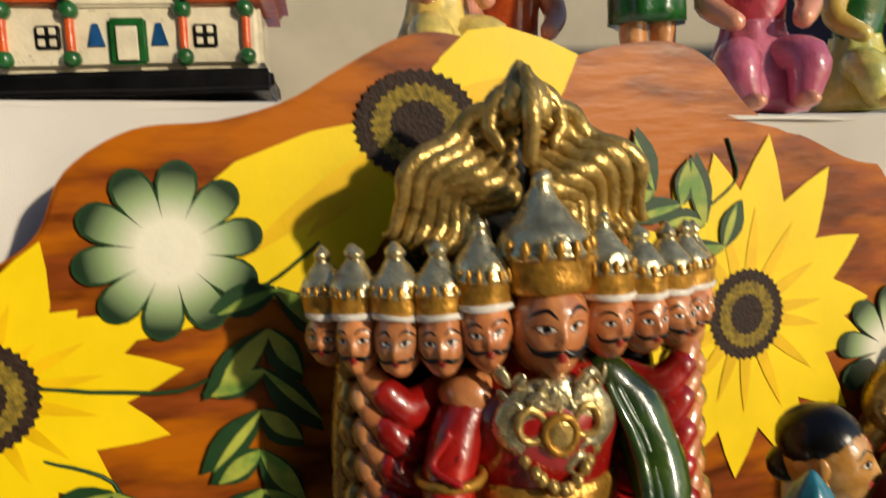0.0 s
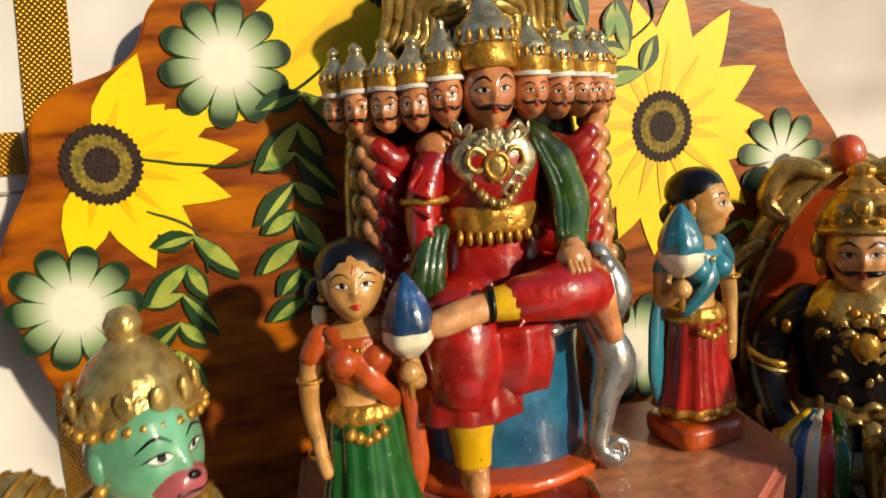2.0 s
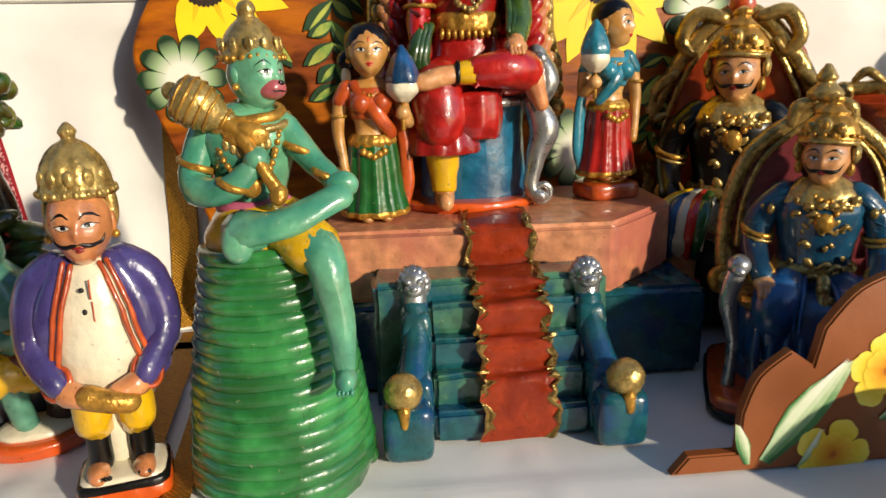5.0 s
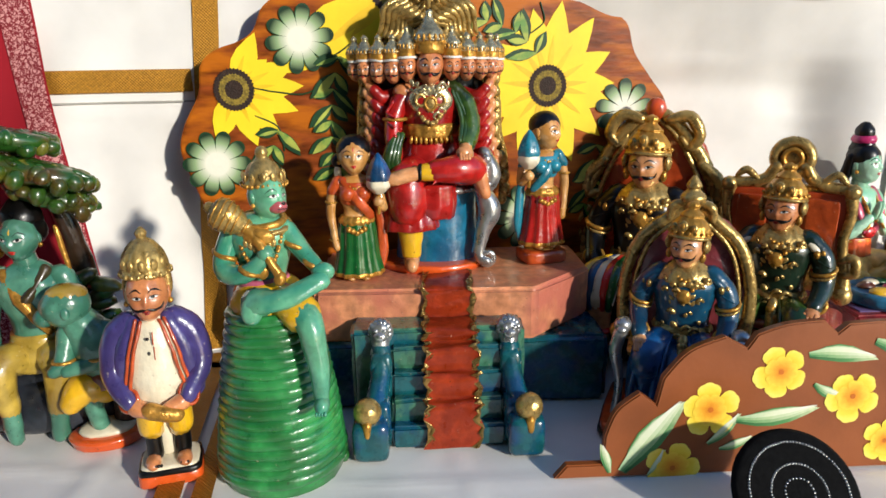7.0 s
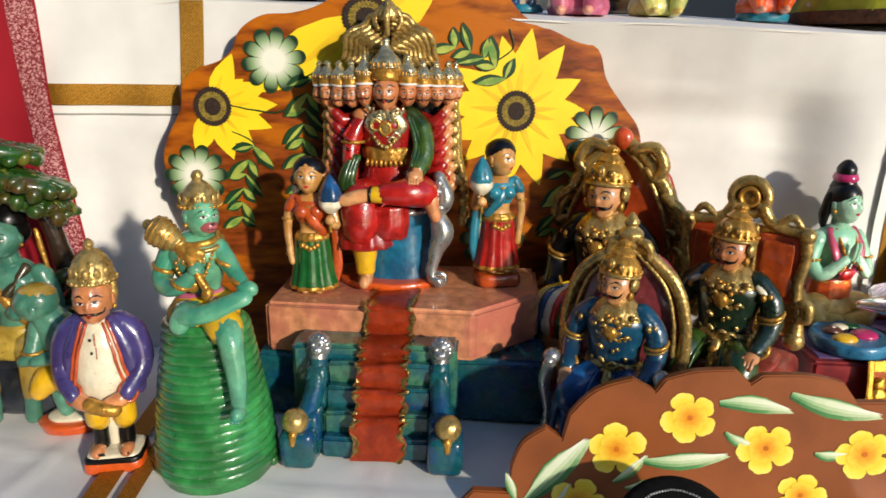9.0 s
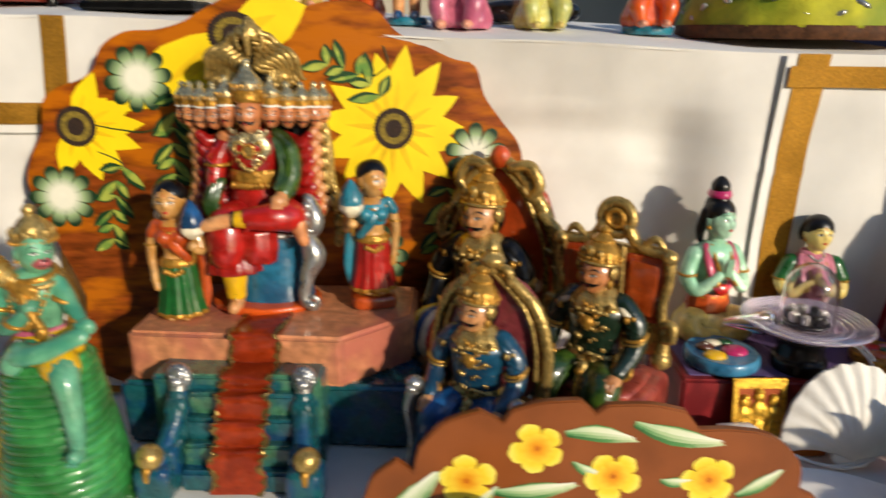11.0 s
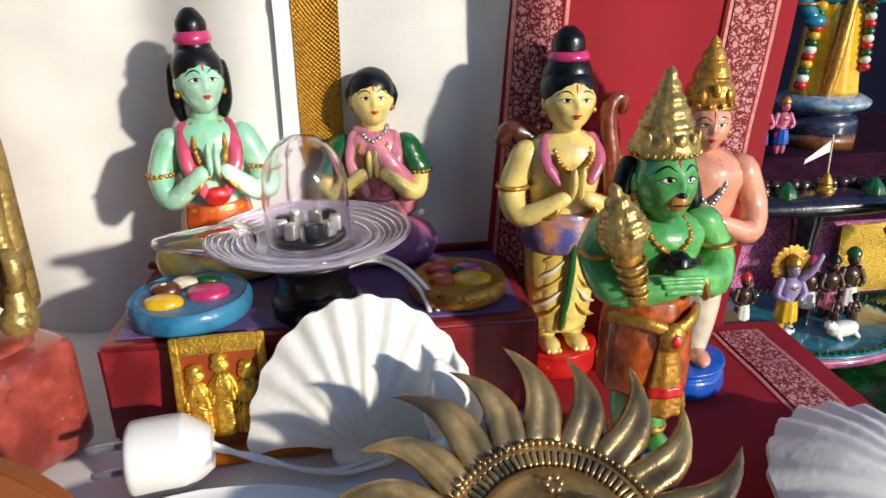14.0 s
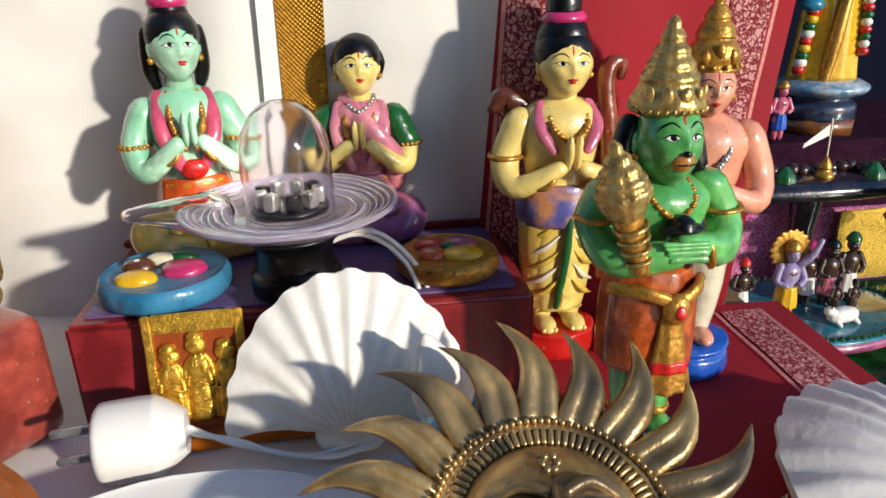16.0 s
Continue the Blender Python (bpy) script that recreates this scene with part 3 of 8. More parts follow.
def white_flower(c, length, n=10, a0=0):
    tone = shaded_paint("brushed flower paint %d" % round(c[0] * 1000), c, length)
    fl = painted("white_flower", [lambda bm: disc(bm, c, length * 0.16, length * 0.16, YB - 0.0058)], CREAM, board, "white painted flower with dark green petal tips")
    for i in range(n):
        painted("petal_edge", [lambda bm: petal(bm, c, radians(a0 + i * 360 / n), length * 1.04, length * 0.46, YB - 0.0044 - 0.00005 * i, tip=2)], LEAFD, fl)
        painted("petal", [lambda bm: petal(bm, c, radians(a0 + i * 360 / n), length * 1.0, length * 0.4, YB - 0.0051 - 0.00005 * i, tip=2)], tone, fl)


white_flower((0.141, 0.297), 0.0275, 10, 8)
white_flower((0.065, 0.1955), 0.0275, 10, 0)
white_flower((0.4305, 0.232), 0.027, 9, 10)
white_flower((0.338, 0.135), 0.03, 10, 0)


SPRAYL = surface("yellow green paint", "a8b24a", rough=0.5, vary=0.35, second="5f8a3a", mix_scale=70)


def spray(start, ang, n, step_len, size, bend=0.0):
    lf = painted("leaf_spray", [lambda bm, i=i, s=s: petal(bm, (start[0] + math.cos(radians(ang + bend * i)) * step_len * i, start[1] + math.sin(radians(ang + bend * i)) * step_len * i), radians(ang + bend * i + s * 48 + 15 * math.sin(i * 2.7 + s)), size * (1 - 0.04 * i) * (1 + 0.2 * math.sin(i * 3.1 + s * 2)), size * 0.42, YB - 0.0062 - 0.00006 * i) for i in range(n) for s in (-1, 1)], LEAFD, board, "painted dark green leaves")
    painted("leaf_light", [lambda bm, i=i, s=s: petal(bm, (start[0] + math.cos(radians(ang + bend * i)) * step_len * i, start[1] + math.sin(radians(ang + bend * i)) * step_len * i), radians(ang + bend * i + s * 48 + 5 + 15 * math.sin(i * 2.7 + s)), size * 0.9 * (1 - 0.04 * i) * (1 + 0.2 * math.sin(i * 3.1 + s * 2)), size * (0.2 + 0.08 * math.sin(i * 1.9 + s)), YB - 0.0068 - 0.00006 * i) for i in range(n) for s in (-1, 1)], SPRAYL, lf, "pale leaf edges")


spray((0.172, 0.282), -105, 8, 0.0135, 0.027, 1.5)
spray((0.118, 0.222), -112, 6, 0.0135, 0.024, 2)
spray((0.345, 0.283), 125, 5, 0.013, 0.025, 6)
spray((0.405, 0.20), -100, 5, 0.014, 0.025, 0)
for a, b, c in (((0.1, 0.258), (0.14, 0.252), (0.16, 0.262)), ((0.1, 0.235), (0.118, 0.225), (0.122, 0.205)), ((0.34, 0.3), (0.352, 0.31), (0.348, 0.325)), ((0.155, 0.281), (0.17, 0.284), (0.187, 0.296))):
    S = Sculpt()
    S.tube([(p[0] * 100, YB * 100 - 0.02, p[1] * 100) for p in (a, b, c)], 0.07, LEAFD, seg=6)
    S.as_part("stem", board)

# ---- stairs and plinth ----
TEAL = glaze("teal", "0e5258", second="0b4066", mix_scale=42, rough=0.26)
TEALG = glaze("moss teal", "3f7458", second="11505a", mix_scale=48, rough=0.28)
PINKC = glaze("rose clay", "d08a60", second="b86a56", mix_scale=18, rough=0.4, coat=0.3)
ORNG = glaze("orange", "d8571a", vary=0.15)
CARP = glaze("carpet red", "cc4a1e", vary=0.25, second="b03a16", mix_scale=60)
plinth = thing("stepped_plinth", pose(0, 0, 0.0), "painted clay plinth with teal stairs, red carpet runner and rose platform", "plinth")
base = part("base", block(0.145, 0.386, -0.116, 0.0, 0.0, 0.057, 0.004, 0.0016, 6), TEAL, plinth)
part("landing", block(0.184, 0.314, -0.143, -0.11, 0.001, 0.078, 0.003, 0.0014, 5), TEALG, plinth)
deck = [(0.155, -0.114), (0.326, -0.12), (0.38, -0.07), (0.38, 0.0), (0.155, 0.0)]
bm = bmesh.new()
f = bm.faces.new([bm.verts.new((x, y, 0.057)) for x, y in deck])
r = bmesh.ops.extrude_face_region(bm, geom=[f])
bmesh.ops.translate(bm, vec=(0, 0, 0.043), verts=[v for v in r["geom"] if isinstance(v, bmesh.types.BMVert)])
bmesh.ops.recalc_face_normals(bm, faces=bm.faces)
bmesh.ops.bevel(bm, geom=bm.edges[:], offset=0.0035, segments=3, affect="EDGES")
part("platform", smooth(bm), PINKC, plinth, "rose painted platform")
for i in range(4):
    part("step", block(0.214, 0.296, -0.178 + 0.009 * i, -0.13, 0.0005, 0.018 + 0.0165 * i, 0.0025, 0.0012, 4), TEALG if i % 2 else TEAL, plinth)
for sx, x in ((-1, 0.2065), (1, 0.3015)):
    S = Sculpt()
    S.ball((x * 100 + 0.7 * sx, -18.2, 1.5), (1.3, 1.35, 1.5), TEAL, p=0.35)
    S.ball((x * 100 + 0.25 * sx, -16.5, 1.9), (0.95, 1.7, 1.95), TEAL, p=0.35)
    S.ball((x * 100, -14.7, 3.3), (0.85, 1.3, 3.3), TEAL, p=0.35)
    S.tube([(x * 100 + 0.6 * sx, -18.2, 2.6), (x * 100 + 0.3 * sx, -16.9, 3.6), (x * 100, -15.6, 5.2), (x * 100, -14.7, 6.6)], [0.85, 0.8, 0.75, 0.75], TEAL, seg=12)
    sw = S.as_part("side_wall", plinth)
    S = Sculpt()
    S.ball((x * 100 + 0.9 * sx, -18.6, 3.6), 0.98, OLDG, seg=18, rings=12)
    S.tube([(x * 100 + 0.9 * sx, -19.3, 2.9), (x * 100 + 0.9 * sx, -19.5, 2.2)], [0.35, 0.2], GOLD)
    S.as_part("finial", sw, "gold painted ball")
    S = Sculpt()
    S.ball((x * 100, -14.2, 7.8), (0.85, 0.85, 0.95), SILVER)
    S.ball((x * 100, -14.95, 7.6), (0.55, 0.45, 0.42), SILVER)
    S.ball((x * 100, -15.3, 7.75), (0.25, 0.18, 0.18), SILVER, seg=8, rings=6)
    S.tube([(x * 100, -14.4, 7.4), (x * 100, -14.8, 6.5), (x * 100, -14.9, 5.6)], [0.75, 0.62, 0.45], SILVER)
    for k in range(11):
        a = radians(-40 + 26 * k)
        S.ball((x * 100 + 0.62 * math.cos(a), -14.25, 7.75 + 0.72 * math.sin(a)), (0.36, 0.5, 0.36), SILVER, seg=8, rings=6)
    for k in range(6):
        S.ball((x * 100 + 0.5 * math.sin(k * 2.4), -15.0, 6.9 - 0.25 * k), (0.3, 0.25, 0.4), SILVER, seg=8, rings=6)
    for s in (-1, 1):
        S.ball((x * 100 + 0.32 * s, -14.9, 8.05), (0.24, 0.22, 0.18), SILVER, seg=8, rings=6)
    S.as_part("lion_head", sw, "silver painted lion head")
# carpet, draped down the steps
CL = [(-0.07, 0.1012), (-0.114, 0.1014), (-0.119, 0.096), (-0.1195, 0.0805), (-0.124, 0.0794), (-0.144, 0.0794), (-0.1475, 0.076), (-0.147, 0.07), (-0.1535, 0.069), (-0.159, 0.066), (-0.16, 0.0535), (-0.166, 0.0525), (-0.1695, 0.049), (-0.17, 0.037), (-0.1765, 0.0355), (-0.18, 0.031), (-0.181, 0.018), (-0.1815, 0.002)]
runner = None
for nm, xa, xb, mt, off in (("carpet", 0.238, 0.278, CARP, 0.0), ("trim", 0.238, 0.2415, OLDG, 0.0009), ("trim", 0.2745, 0.278, OLDG, 0.0009)):
    bm = bmesh.new()
    pts = catmull([(0, y, z) for y, z in CL], 4)
    rows = []
    for k, p in enumerate(pts):
        t = (pts[min(k + 1, len(pts) - 1)] - pts[max(k - 1, 0)]).normalized()
        nrm = Vector((0, t.z, -t.y))
        wob = 0.0016 * math.sin(k * 0.9) + 0.0006 * math.sin(k * 2.3)
        cols = []
        tuft = 0.0034 * math.sin(k * 1.7 + xa * 500) * math.sin(k * 0.63) if off else 0
        for x in np.linspace(xa + (tuft if xa > 0.26 else 0), xb + (tuft if xa < 0.26 else 0), 7):
            q = p + nrm * (off + (0.0009 * math.sin(k * 2.1 + x * 900) if off else 0.0006 * math.sin(k * 0.8 + x * 120)))
            cols.append(bm.verts.new((x + wob, q.y, q.z)))
        rows.append(cols)
    for a, b in zip(rows, rows[1:]):
        for i in range(6):
            bm.faces.new((a[i], a[i + 1], b[i + 1], b[i]))
    geom = bmesh.ops.solidify(bm, geom=bm.faces[:], thickness=0.0012)
    ob = part(nm, smooth(bm), mt, runner if runner else plinth, "gold fringe" if off else "red carpet runner with gold trim")
    runner = runner or ob

# ---- pieces of the dolls ----
SKIN = glaze("tan skin", "dc9e68", second="c8834e", mix_scale=60)
SKIND = glaze("ruddy skin", "d48a56", second="b87044", mix_scale=60)
GRN = glaze("leaf green skin", "6cba64", second="4a9a4e", mix_scale=40)
MINT = glaze("mint skin", "b0dabc", second="8ac6a2", mix_scale=30)
AQUA = glaze("sea green skin", "66a882", second="3f8c70", mix_scale=45)
IVORY = glaze("ivory skin", "e8cf7a", vary=0.12)
BUFF = glaze("buff yellow", "e3cc6f", second="c9a94e", mix_scale=30)
RED = glaze("red", "b01a14", second="8a1210", mix_scale=40)
SCAR = glaze("scarlet", "c8201a", vary=0.15)
OLIVE = glaze("bottle green", "1e3d12", second="3f5a1c", mix_scale=50)
EMER = glaze("emerald", "0f5a24", vary=0.35)
BLUE = glaze("blue", "0f4f86", second="0a3a5f", mix_scale=40)
TURQ = glaze("turquoise", "1a6a7c", second="27839a", mix_scale=40)
PURP = glaze("purple", "42346e", second="2f2858", mix_scale=30)
PINK = glaze("pink", "cf6f87", second="b95a78", mix_scale=40)
MAGE = glaze("magenta", "c02d6a", vary=0.15)
MAUV = glaze("plum", "b0587e", second="8a3c68", mix_scale=40)
YELO = glaze("yellow", "dfae17", vary=0.2)
ORAN = glaze("rust orange", "c5521c", second="a33f14", mix_scale=50)
CREM = glaze("cream", "e2d8bc", vary=0.12)
WHT = glaze("white", "e8e4dc", vary=0.08)
PEACH = glaze("peach skin", "e0997a", vary=0.15)
ROYAL = glaze("royal blue", "1455b8", vary=0.15)


def brow_front(r, x, z):
    """Depth of the modelled face at x, z: forehead, nose, eye hollows, lips, cheeks and chin."""
    q, p = x / r, z / r
    k = max(0.0, -p)
    ph = math.asin(max(-1.0, min(1.0, p)))
    wide = 0.82 * max(0.02, math.cos(ph)) * (1 - 0.26 * k ** 1.3)
    c = math.sqrt(max(0.0, 1 - (q / wide) ** 2))
    y = 0.86 * c * math.cos(ph) ** 0.8 * (1 - 0.05 * k)

    def bell(a, b, wa, wb):
        return math.exp(-((q - a) / wa) ** 2 - ((p - b) / wb) ** 2)
    h = max(0.0, min(1.0, (0.24 - p) / 0.42)) if p > -0.18 else max(0.0, 1 - (-0.18 - p) / 0.09)
    y += 0.2 * h * math.exp(-(q / (0.06 + 0.065 * h)) ** 2)
    y += 0.06 * bell(0, -0.40, 0.16, 0.05) + 0.05 * bell(0, -0.49, 0.13, 0.05) + 0.1 * bell(0, -0.72, 0.22, 0.16)
    for g in (-1, 1):
        y += -0.07 * bell(0.29 * g, 0.1, 0.17, 0.1) + 0.03 * bell(0.3 * g, 0.3, 0.22, 0.08) + 0.05 * bell(0.4 * g, -0.22, 0.2, 0.18)
    return -y * r


def skull(S, r, mat):
    """The head as one modelled skin, finest at the front."""
    rows = []
    for i in range(27):
        ph = -math.pi / 2 + math.pi * (i + 0.3) / 26.6
        z, k = r * math.sin(ph), max(0.0, -math.sin(ph))
        wide = 0.82 * r * max(0.02, math.cos(ph)) * (1 - 0.26 * k ** 1.3)
        row = []
        for j in range(38):
            t = j / 38 * 2 - 1
            th = math.pi * (0.5 * t + 0.5 * t ** 3)
            x = wide * math.sin(th)
            y = brow_front(r, x, z) if abs(th) < math.pi / 2 else -0.92 * r * math.cos(th) * max(0.02, math.cos(ph))
            row.append((x, y, z))
        rows.append(row)
    S.grid(rows, mat)


def dab(S, r, x0, z0, rx, rz, mat, lift=0.016, almond=False, slant=0.0):
    """A dab of paint lying on the face."""
    rows = []
    for t, up in ((1.0, -0.3), (0.96, 0.8), (0.6, 1.0), (0.08, 1.0)):
        row = []
        for k in range(18):
            a = 2 * math.pi * k / 18
            x = rx * t * math.cos(a)
            z = rz * t * math.sin(a) * ((1 - 0.55 * abs(math.cos(a)) ** 3) if almond else 1) + slant * x
            row.append(((x0 + x) * r, brow_front(r, (x0 + x) * r, (z0 + z) * r) - lift * up * r, (z0 + z) * r))
        rows.append(row)
    S.grid(rows, mat)


def stroke(S, r, pts, wd, mat, lift=0.02):
    """A brush stroke on the face along pts, wd wide at each."""
    P = catmull([(a, 0, b) for a, b in pts], 4)
    W = [v.x for v in catmull([(w, 0, 0) for w in wd], 4)]
    rows = []
    for k, p in enumerate(P):
        t = P[min(k + 1, len(P) - 1)] - P[max(k - 1, 0)]
        n = Vector((-t.z, 0, t.x)).normalized()
        rows.append([((p + n * (W[k] * e)).x * r, brow_front(r, (p + n * (W[k] * e)).x * r, (p + n * (W[k] * e)).z * r) - lift * u * r, (p + n * (W[k] * e)).z * r) for e, u in ((-0.5, 0.2), (0, 1), (0.5, 0.2))])
    S.grid(rows, mat, wrap=False, caps=False)


def face(S, c, r, skin, yaw=0, lips=None, brow=True, moustache=0.0, hair=None, tilak=None, pitch=0, ears=True, muzzle=None, snout=0.82):
    keep = S.M
    S.M = S.M @ Matrix.Translation(c) @ Euler((radians(pitch), 0, radians(yaw))).to_matrix().to_4x4()
    skull(S, r, skin)
    if muzzle:
        S.ball((0, -0.66 * r, -0.4 * r), (0.38 * r * snout, 0.4 * r * snout, 0.3 * r * snout), muzzle)
        S.tube([(-0.24 * r * snout, (-0.66 - 0.3 * snout) * r, -0.47 * r), (0, (-0.66 - 0.39 * snout) * r, -0.47 * r), (0.24 * r * snout, (-0.66 - 0.3 * snout) * r, -0.47 * r)], 0.025 * r, BLACK, seg=5)
        S.ball((0, (-0.64 - 0.36 * snout) * r, -0.24 * r), (0.11 * r, 0.08 * r, 0.08 * r), BLACK, seg=8, rings=6)
    for s in (-1, 1):
        dab(S, r, 0.3 * s, 0.095, 0.17, 0.066, WHT, 0.014, True, 0.08 * s)
        dab(S, r, 0.29 * s, 0.105, 0.07, 0.062, BLACK, 0.024)
        stroke(S, r, [(0.12 * s, 0.07), (0.22 * s, 0.148), (0.36 * s, 0.155), (0.56 * s, 0.1)], [0.014, 0.042, 0.046, 0.012], BLACK)
        stroke(S, r, [(0.14 * s, 0.06), (0.3 * s, 0.015), (0.46 * s, 0.07)], [0.008, 0.014, 0.008], BLACK)
        if brow:
            w = 1.5 if moustache else 1.0
            stroke(S, r, [(0.12 * s, 0.29), (0.27 * s, 0.4), (0.44 * s, 0.37), (0.6 * s, 0.24)], [0.018 * w, 0.042 * w, 0.038 * w, 0.01], BLACK)
        if ears:
            S.ball((0.8 * r * s, 0.06 * r, 0.02 * r), (0.09 * r, 0.17 * r, 0.25 * r), skin, seg=8, rings=7)
            S.ball((0.82 * r * s, 0.0, -0.3 * r), 0.11 * r, GOLD, seg=7, rings=6)
    if lips and not muzzle:
        dab(S, r, -0.06, -0.405, 0.1, 0.038, lips, 0.014, True, 0.12)
        dab(S, r, 0.06, -0.405, 0.1, 0.038, lips, 0.014, True, -0.12)
        dab(S, r, 0, -0.485, 0.12, 0.046, lips, 0.014, True)
        stroke(S, r, [(-0.17, -0.43), (0, -0.447), (0.17, -0.43)], [0.006, 0.014, 0.006], BLACK, 0.016)
    if moustache:
        for s in (-1, 1):
            S.tube([(0, brow_front(r, 0, -0.3 * r), -0.3 * r), (0.26 * r * s, brow_front(r, 0.26 * r, -0.38 * r), -0.38 * r), (0.5 * r * s, brow_front(r, 0.5 * r, -0.34 * r), -0.34 * r), (0.62 * r * s, brow_front(r, 0.6 * r, -0.18 * r), -0.16 * r)], [0.035 * r, 0.075 * r * moustache, 0.05 * r, 0.015 * r], BLACK, seg=7)
    if tilak:
        stroke(S, r, [(0, 0.36), (0, 0.48), (0, 0.62)], [0.03, 0.06, 0.02], tilak)
    if hair:
        S.ball((0, 0.14 * r, 0.2 * r), (0.86 * r, 0.86 * r, 0.92 * r), hair, seg=18, rings=12, rot=(-14, 0, 0))
    S.M = keep


def crown(S, c, r, h, mat=None, yaw=0):
    """A tall tiered crown with a beaded brim."""
    mat = mat or GOLD
    keep = S.M
    S.M = S.M @ Matrix.Translation(c) @ Matrix.Rotation(radians(yaw), 4, "Z")
    S.turned((0, 0, 0), [(r * 0.92, 0), (r * 1.06, 0.05 * h), (r * 0.97, 0.12 * h), (r * 1.02, 0.19 * h), (r * 0.94, 0.33 * h), (r * 0.74, 0.43 * h), (r * 0.78, 0.47 * h), (r * 0.62, 0.6 * h), (r * 0.46, 0.66 * h), (r * 0.5, 0.71 * h), (r * 0.34, 0.82 * h), (r * 0.2, 0.87 * h), (r * 0.23, 0.92 * h), (r * 0.05, h)], mat, sy=0.95, seg=20)
    for k in range(14):
        a = 2 * math.pi * k / 14
        S.ball((r * 1.04 * math.cos(a), r * 0.99 * math.sin(a), 0.1 * h), 0.11 * r, mat, seg=6, rings=5)
    for k, (dx, dz) in enumerate(((0, 0.3), (-0.5, 0.22), (0.5, 0.22))):
        S.ball((dx * r, -math.sqrt(max(0.1, 1 - dx * dx)) * r * 0.95, dz * h), (0.17 * r, 0.1 * r, 0.1 * h), mat, seg=8, rings=6)
    S.M = keep


def necklace(S, c, w, d, h, mat, r=0.1, n=14):
    S.beads([(c[0] - w, c[1] + 0.5 * d, c[2]), (c[0] - w * 0.7, c[1] - d * 0.5, c[2] - h * 0.55), (c[0], c[1] - d, c[2] - h), (c[0] + w * 0.7, c[1] - d * 0.5, c[2] - h * 0.55), (c[0] + w, c[1] + 0.5 * d, c[2])], r, mat, n)


def ring(S, c, rx, ry, t, mat, rot=(0, 0, 0), n=10):
    R = Euler([radians(a) for a in rot]).to_matrix()
    S.tube([Vector(c) + R @ Vector((rx * math.cos(a), ry * math.sin(a), 0)) for a in (2 * math.pi * k / n for k in range(n))], t, mat, seg=7, n=3, closed=True)


def leaf_bib(S, z0, z1, rows, rad, mat, spread=72, sy=0.8, size=0.36):
    """Uneven gilt scrolls and leaves in relief over a chest."""
    rb = random.Random(rows * 7 + int(z0 * 10))
    for r in range(rows):
        u = r / max(1, rows - 1)
        R = (rad[0] + (rad[1] - rad[0]) * u) * 0.965
        sp = spread * (1 - 0.45 * u)
        n = max(3, int(2 * radians(sp) * R / (size * 1.9)))
        for k in range(n):
            a = radians(-sp + 2 * sp * (k + 0.5) / n + rb.uniform(-7, 7))
            z = z0 + (z1 - z0) * u + rb.uniform(-0.3, 0.3) + 0.25 * abs(math.sin(a))
            q = size * rb.uniform(0.55, 1.15)
            c = Vector((R * math.sin(a), -R * sy * math.cos(a), z))
            if rb.random() < 0.45:
                w = Vector((math.cos(a), sy * math.sin(a), 0))
                g = rb.choice((-1, 1))
                S.tube([c - w * q * g, c + Vector((0, -0.12, q * 0.8)), c + w * q * g, c + w * q * 0.4 * g - Vector((0, 0, q * 0.6))], [0.1, 0.16, 0.15, 0.07], mat, seg=6)
            else:
                S.ball(c, (q * 0.6, q * 0.26, q * 0.95), mat, seg=8, rings=6, rot=(14, rb.uniform(-50, 50), math.degrees(a)))


# ---- the ten-headed seated doll ----
PALEG = chased("worn silver gold paint", "d6c89c", "4a4436", 0.24, 0.8)


def helmet(S, c, r, h, knob=False):
    """A silvered bell helmet over a gilt brow band."""
    x, y, z = c
    S.turned(c, [(r * 0.86, 0), (r * 0.93, 0.06 * h), (r * 0.95, 0.2 * h), (r * 0.97, 0.3 * h)], GOLD, sy=0.95, seg=22)
    S.turned(c, [(r * 0.95, 0.27 * h), (r * 1.03, 0.31 * h), (r * 0.99, 0.36 * h), (r * 0.84, 0.5 * h), (r * 0.62, 0.6 * h), (r * 0.42, 0.7 * h), (r * 0.3, 0.77 * h), (r * (0.36 if knob else 0.2), 0.86 * h), (r * 0.2, 0.94 * h), (r * 0.04, h)], PALEG, sy=0.95, seg=22)
    for k in range(7):
        a = radians(-150 + 20 * k)
        S.ball((x + r * 0.98 * math.cos(a), y + r * 0.95 * math.sin(a), z + 0.36 * h), (0.1 * r, 0.08 * r, 0.09 * h), GOLD, seg=7, rings=5)


S = Sculpt()
S.turned((0, 0, 0), [(4.4, 0), (4.5, 0.3), (4.4, 0.55), (4.0, 0.6)], ORNG, sx=1.05, sy=0.8)
S.turned((0.5, 0.5, 0.5), [(3.6, 0), (3.5, 1.5), (3.3, 4.5), (3.4, 6.2), (3.3, 6.5)], glaze("throne blue", "17688a", second="0f4f72", mix_scale=50), sx=1.0, sy=0.75)
S.turned((0.5, 0.4, 6.4), [(3.7, 0), (3.9, 0.25), (3.6, 0.5)], SILVER, sx=1.0, sy=0.8, pleats=16, amp=0.035)
# throne leg scroll
S.tube([(4.0, -1.6, 6.6), (4.7, -2.0, 5.0), (4.1, -2.2, 3.0), (3.8, -2.4, 1.2), (4.5, -2.6, 0.7)], [0.7, 0.95, 0.6, 0.45, 0.4], SILVER)
S.tube([(4.6, -1.4, 9.5), (4.9, -1.8, 7.8), (4.2, -1.8, 6.6)], [0.6, 0.75, 0.6], SILVER)
ring(S, (4.5, -2.5, 0.9), 0.55, 0.55, 0.22, SILVER, (90, 0, 0))
for k in range(5):
    S.ball((4.3 + 0.25 * math.sin(k * 2), -2.2, 6.4 + 0.7 * k), 0.42, SILVER)
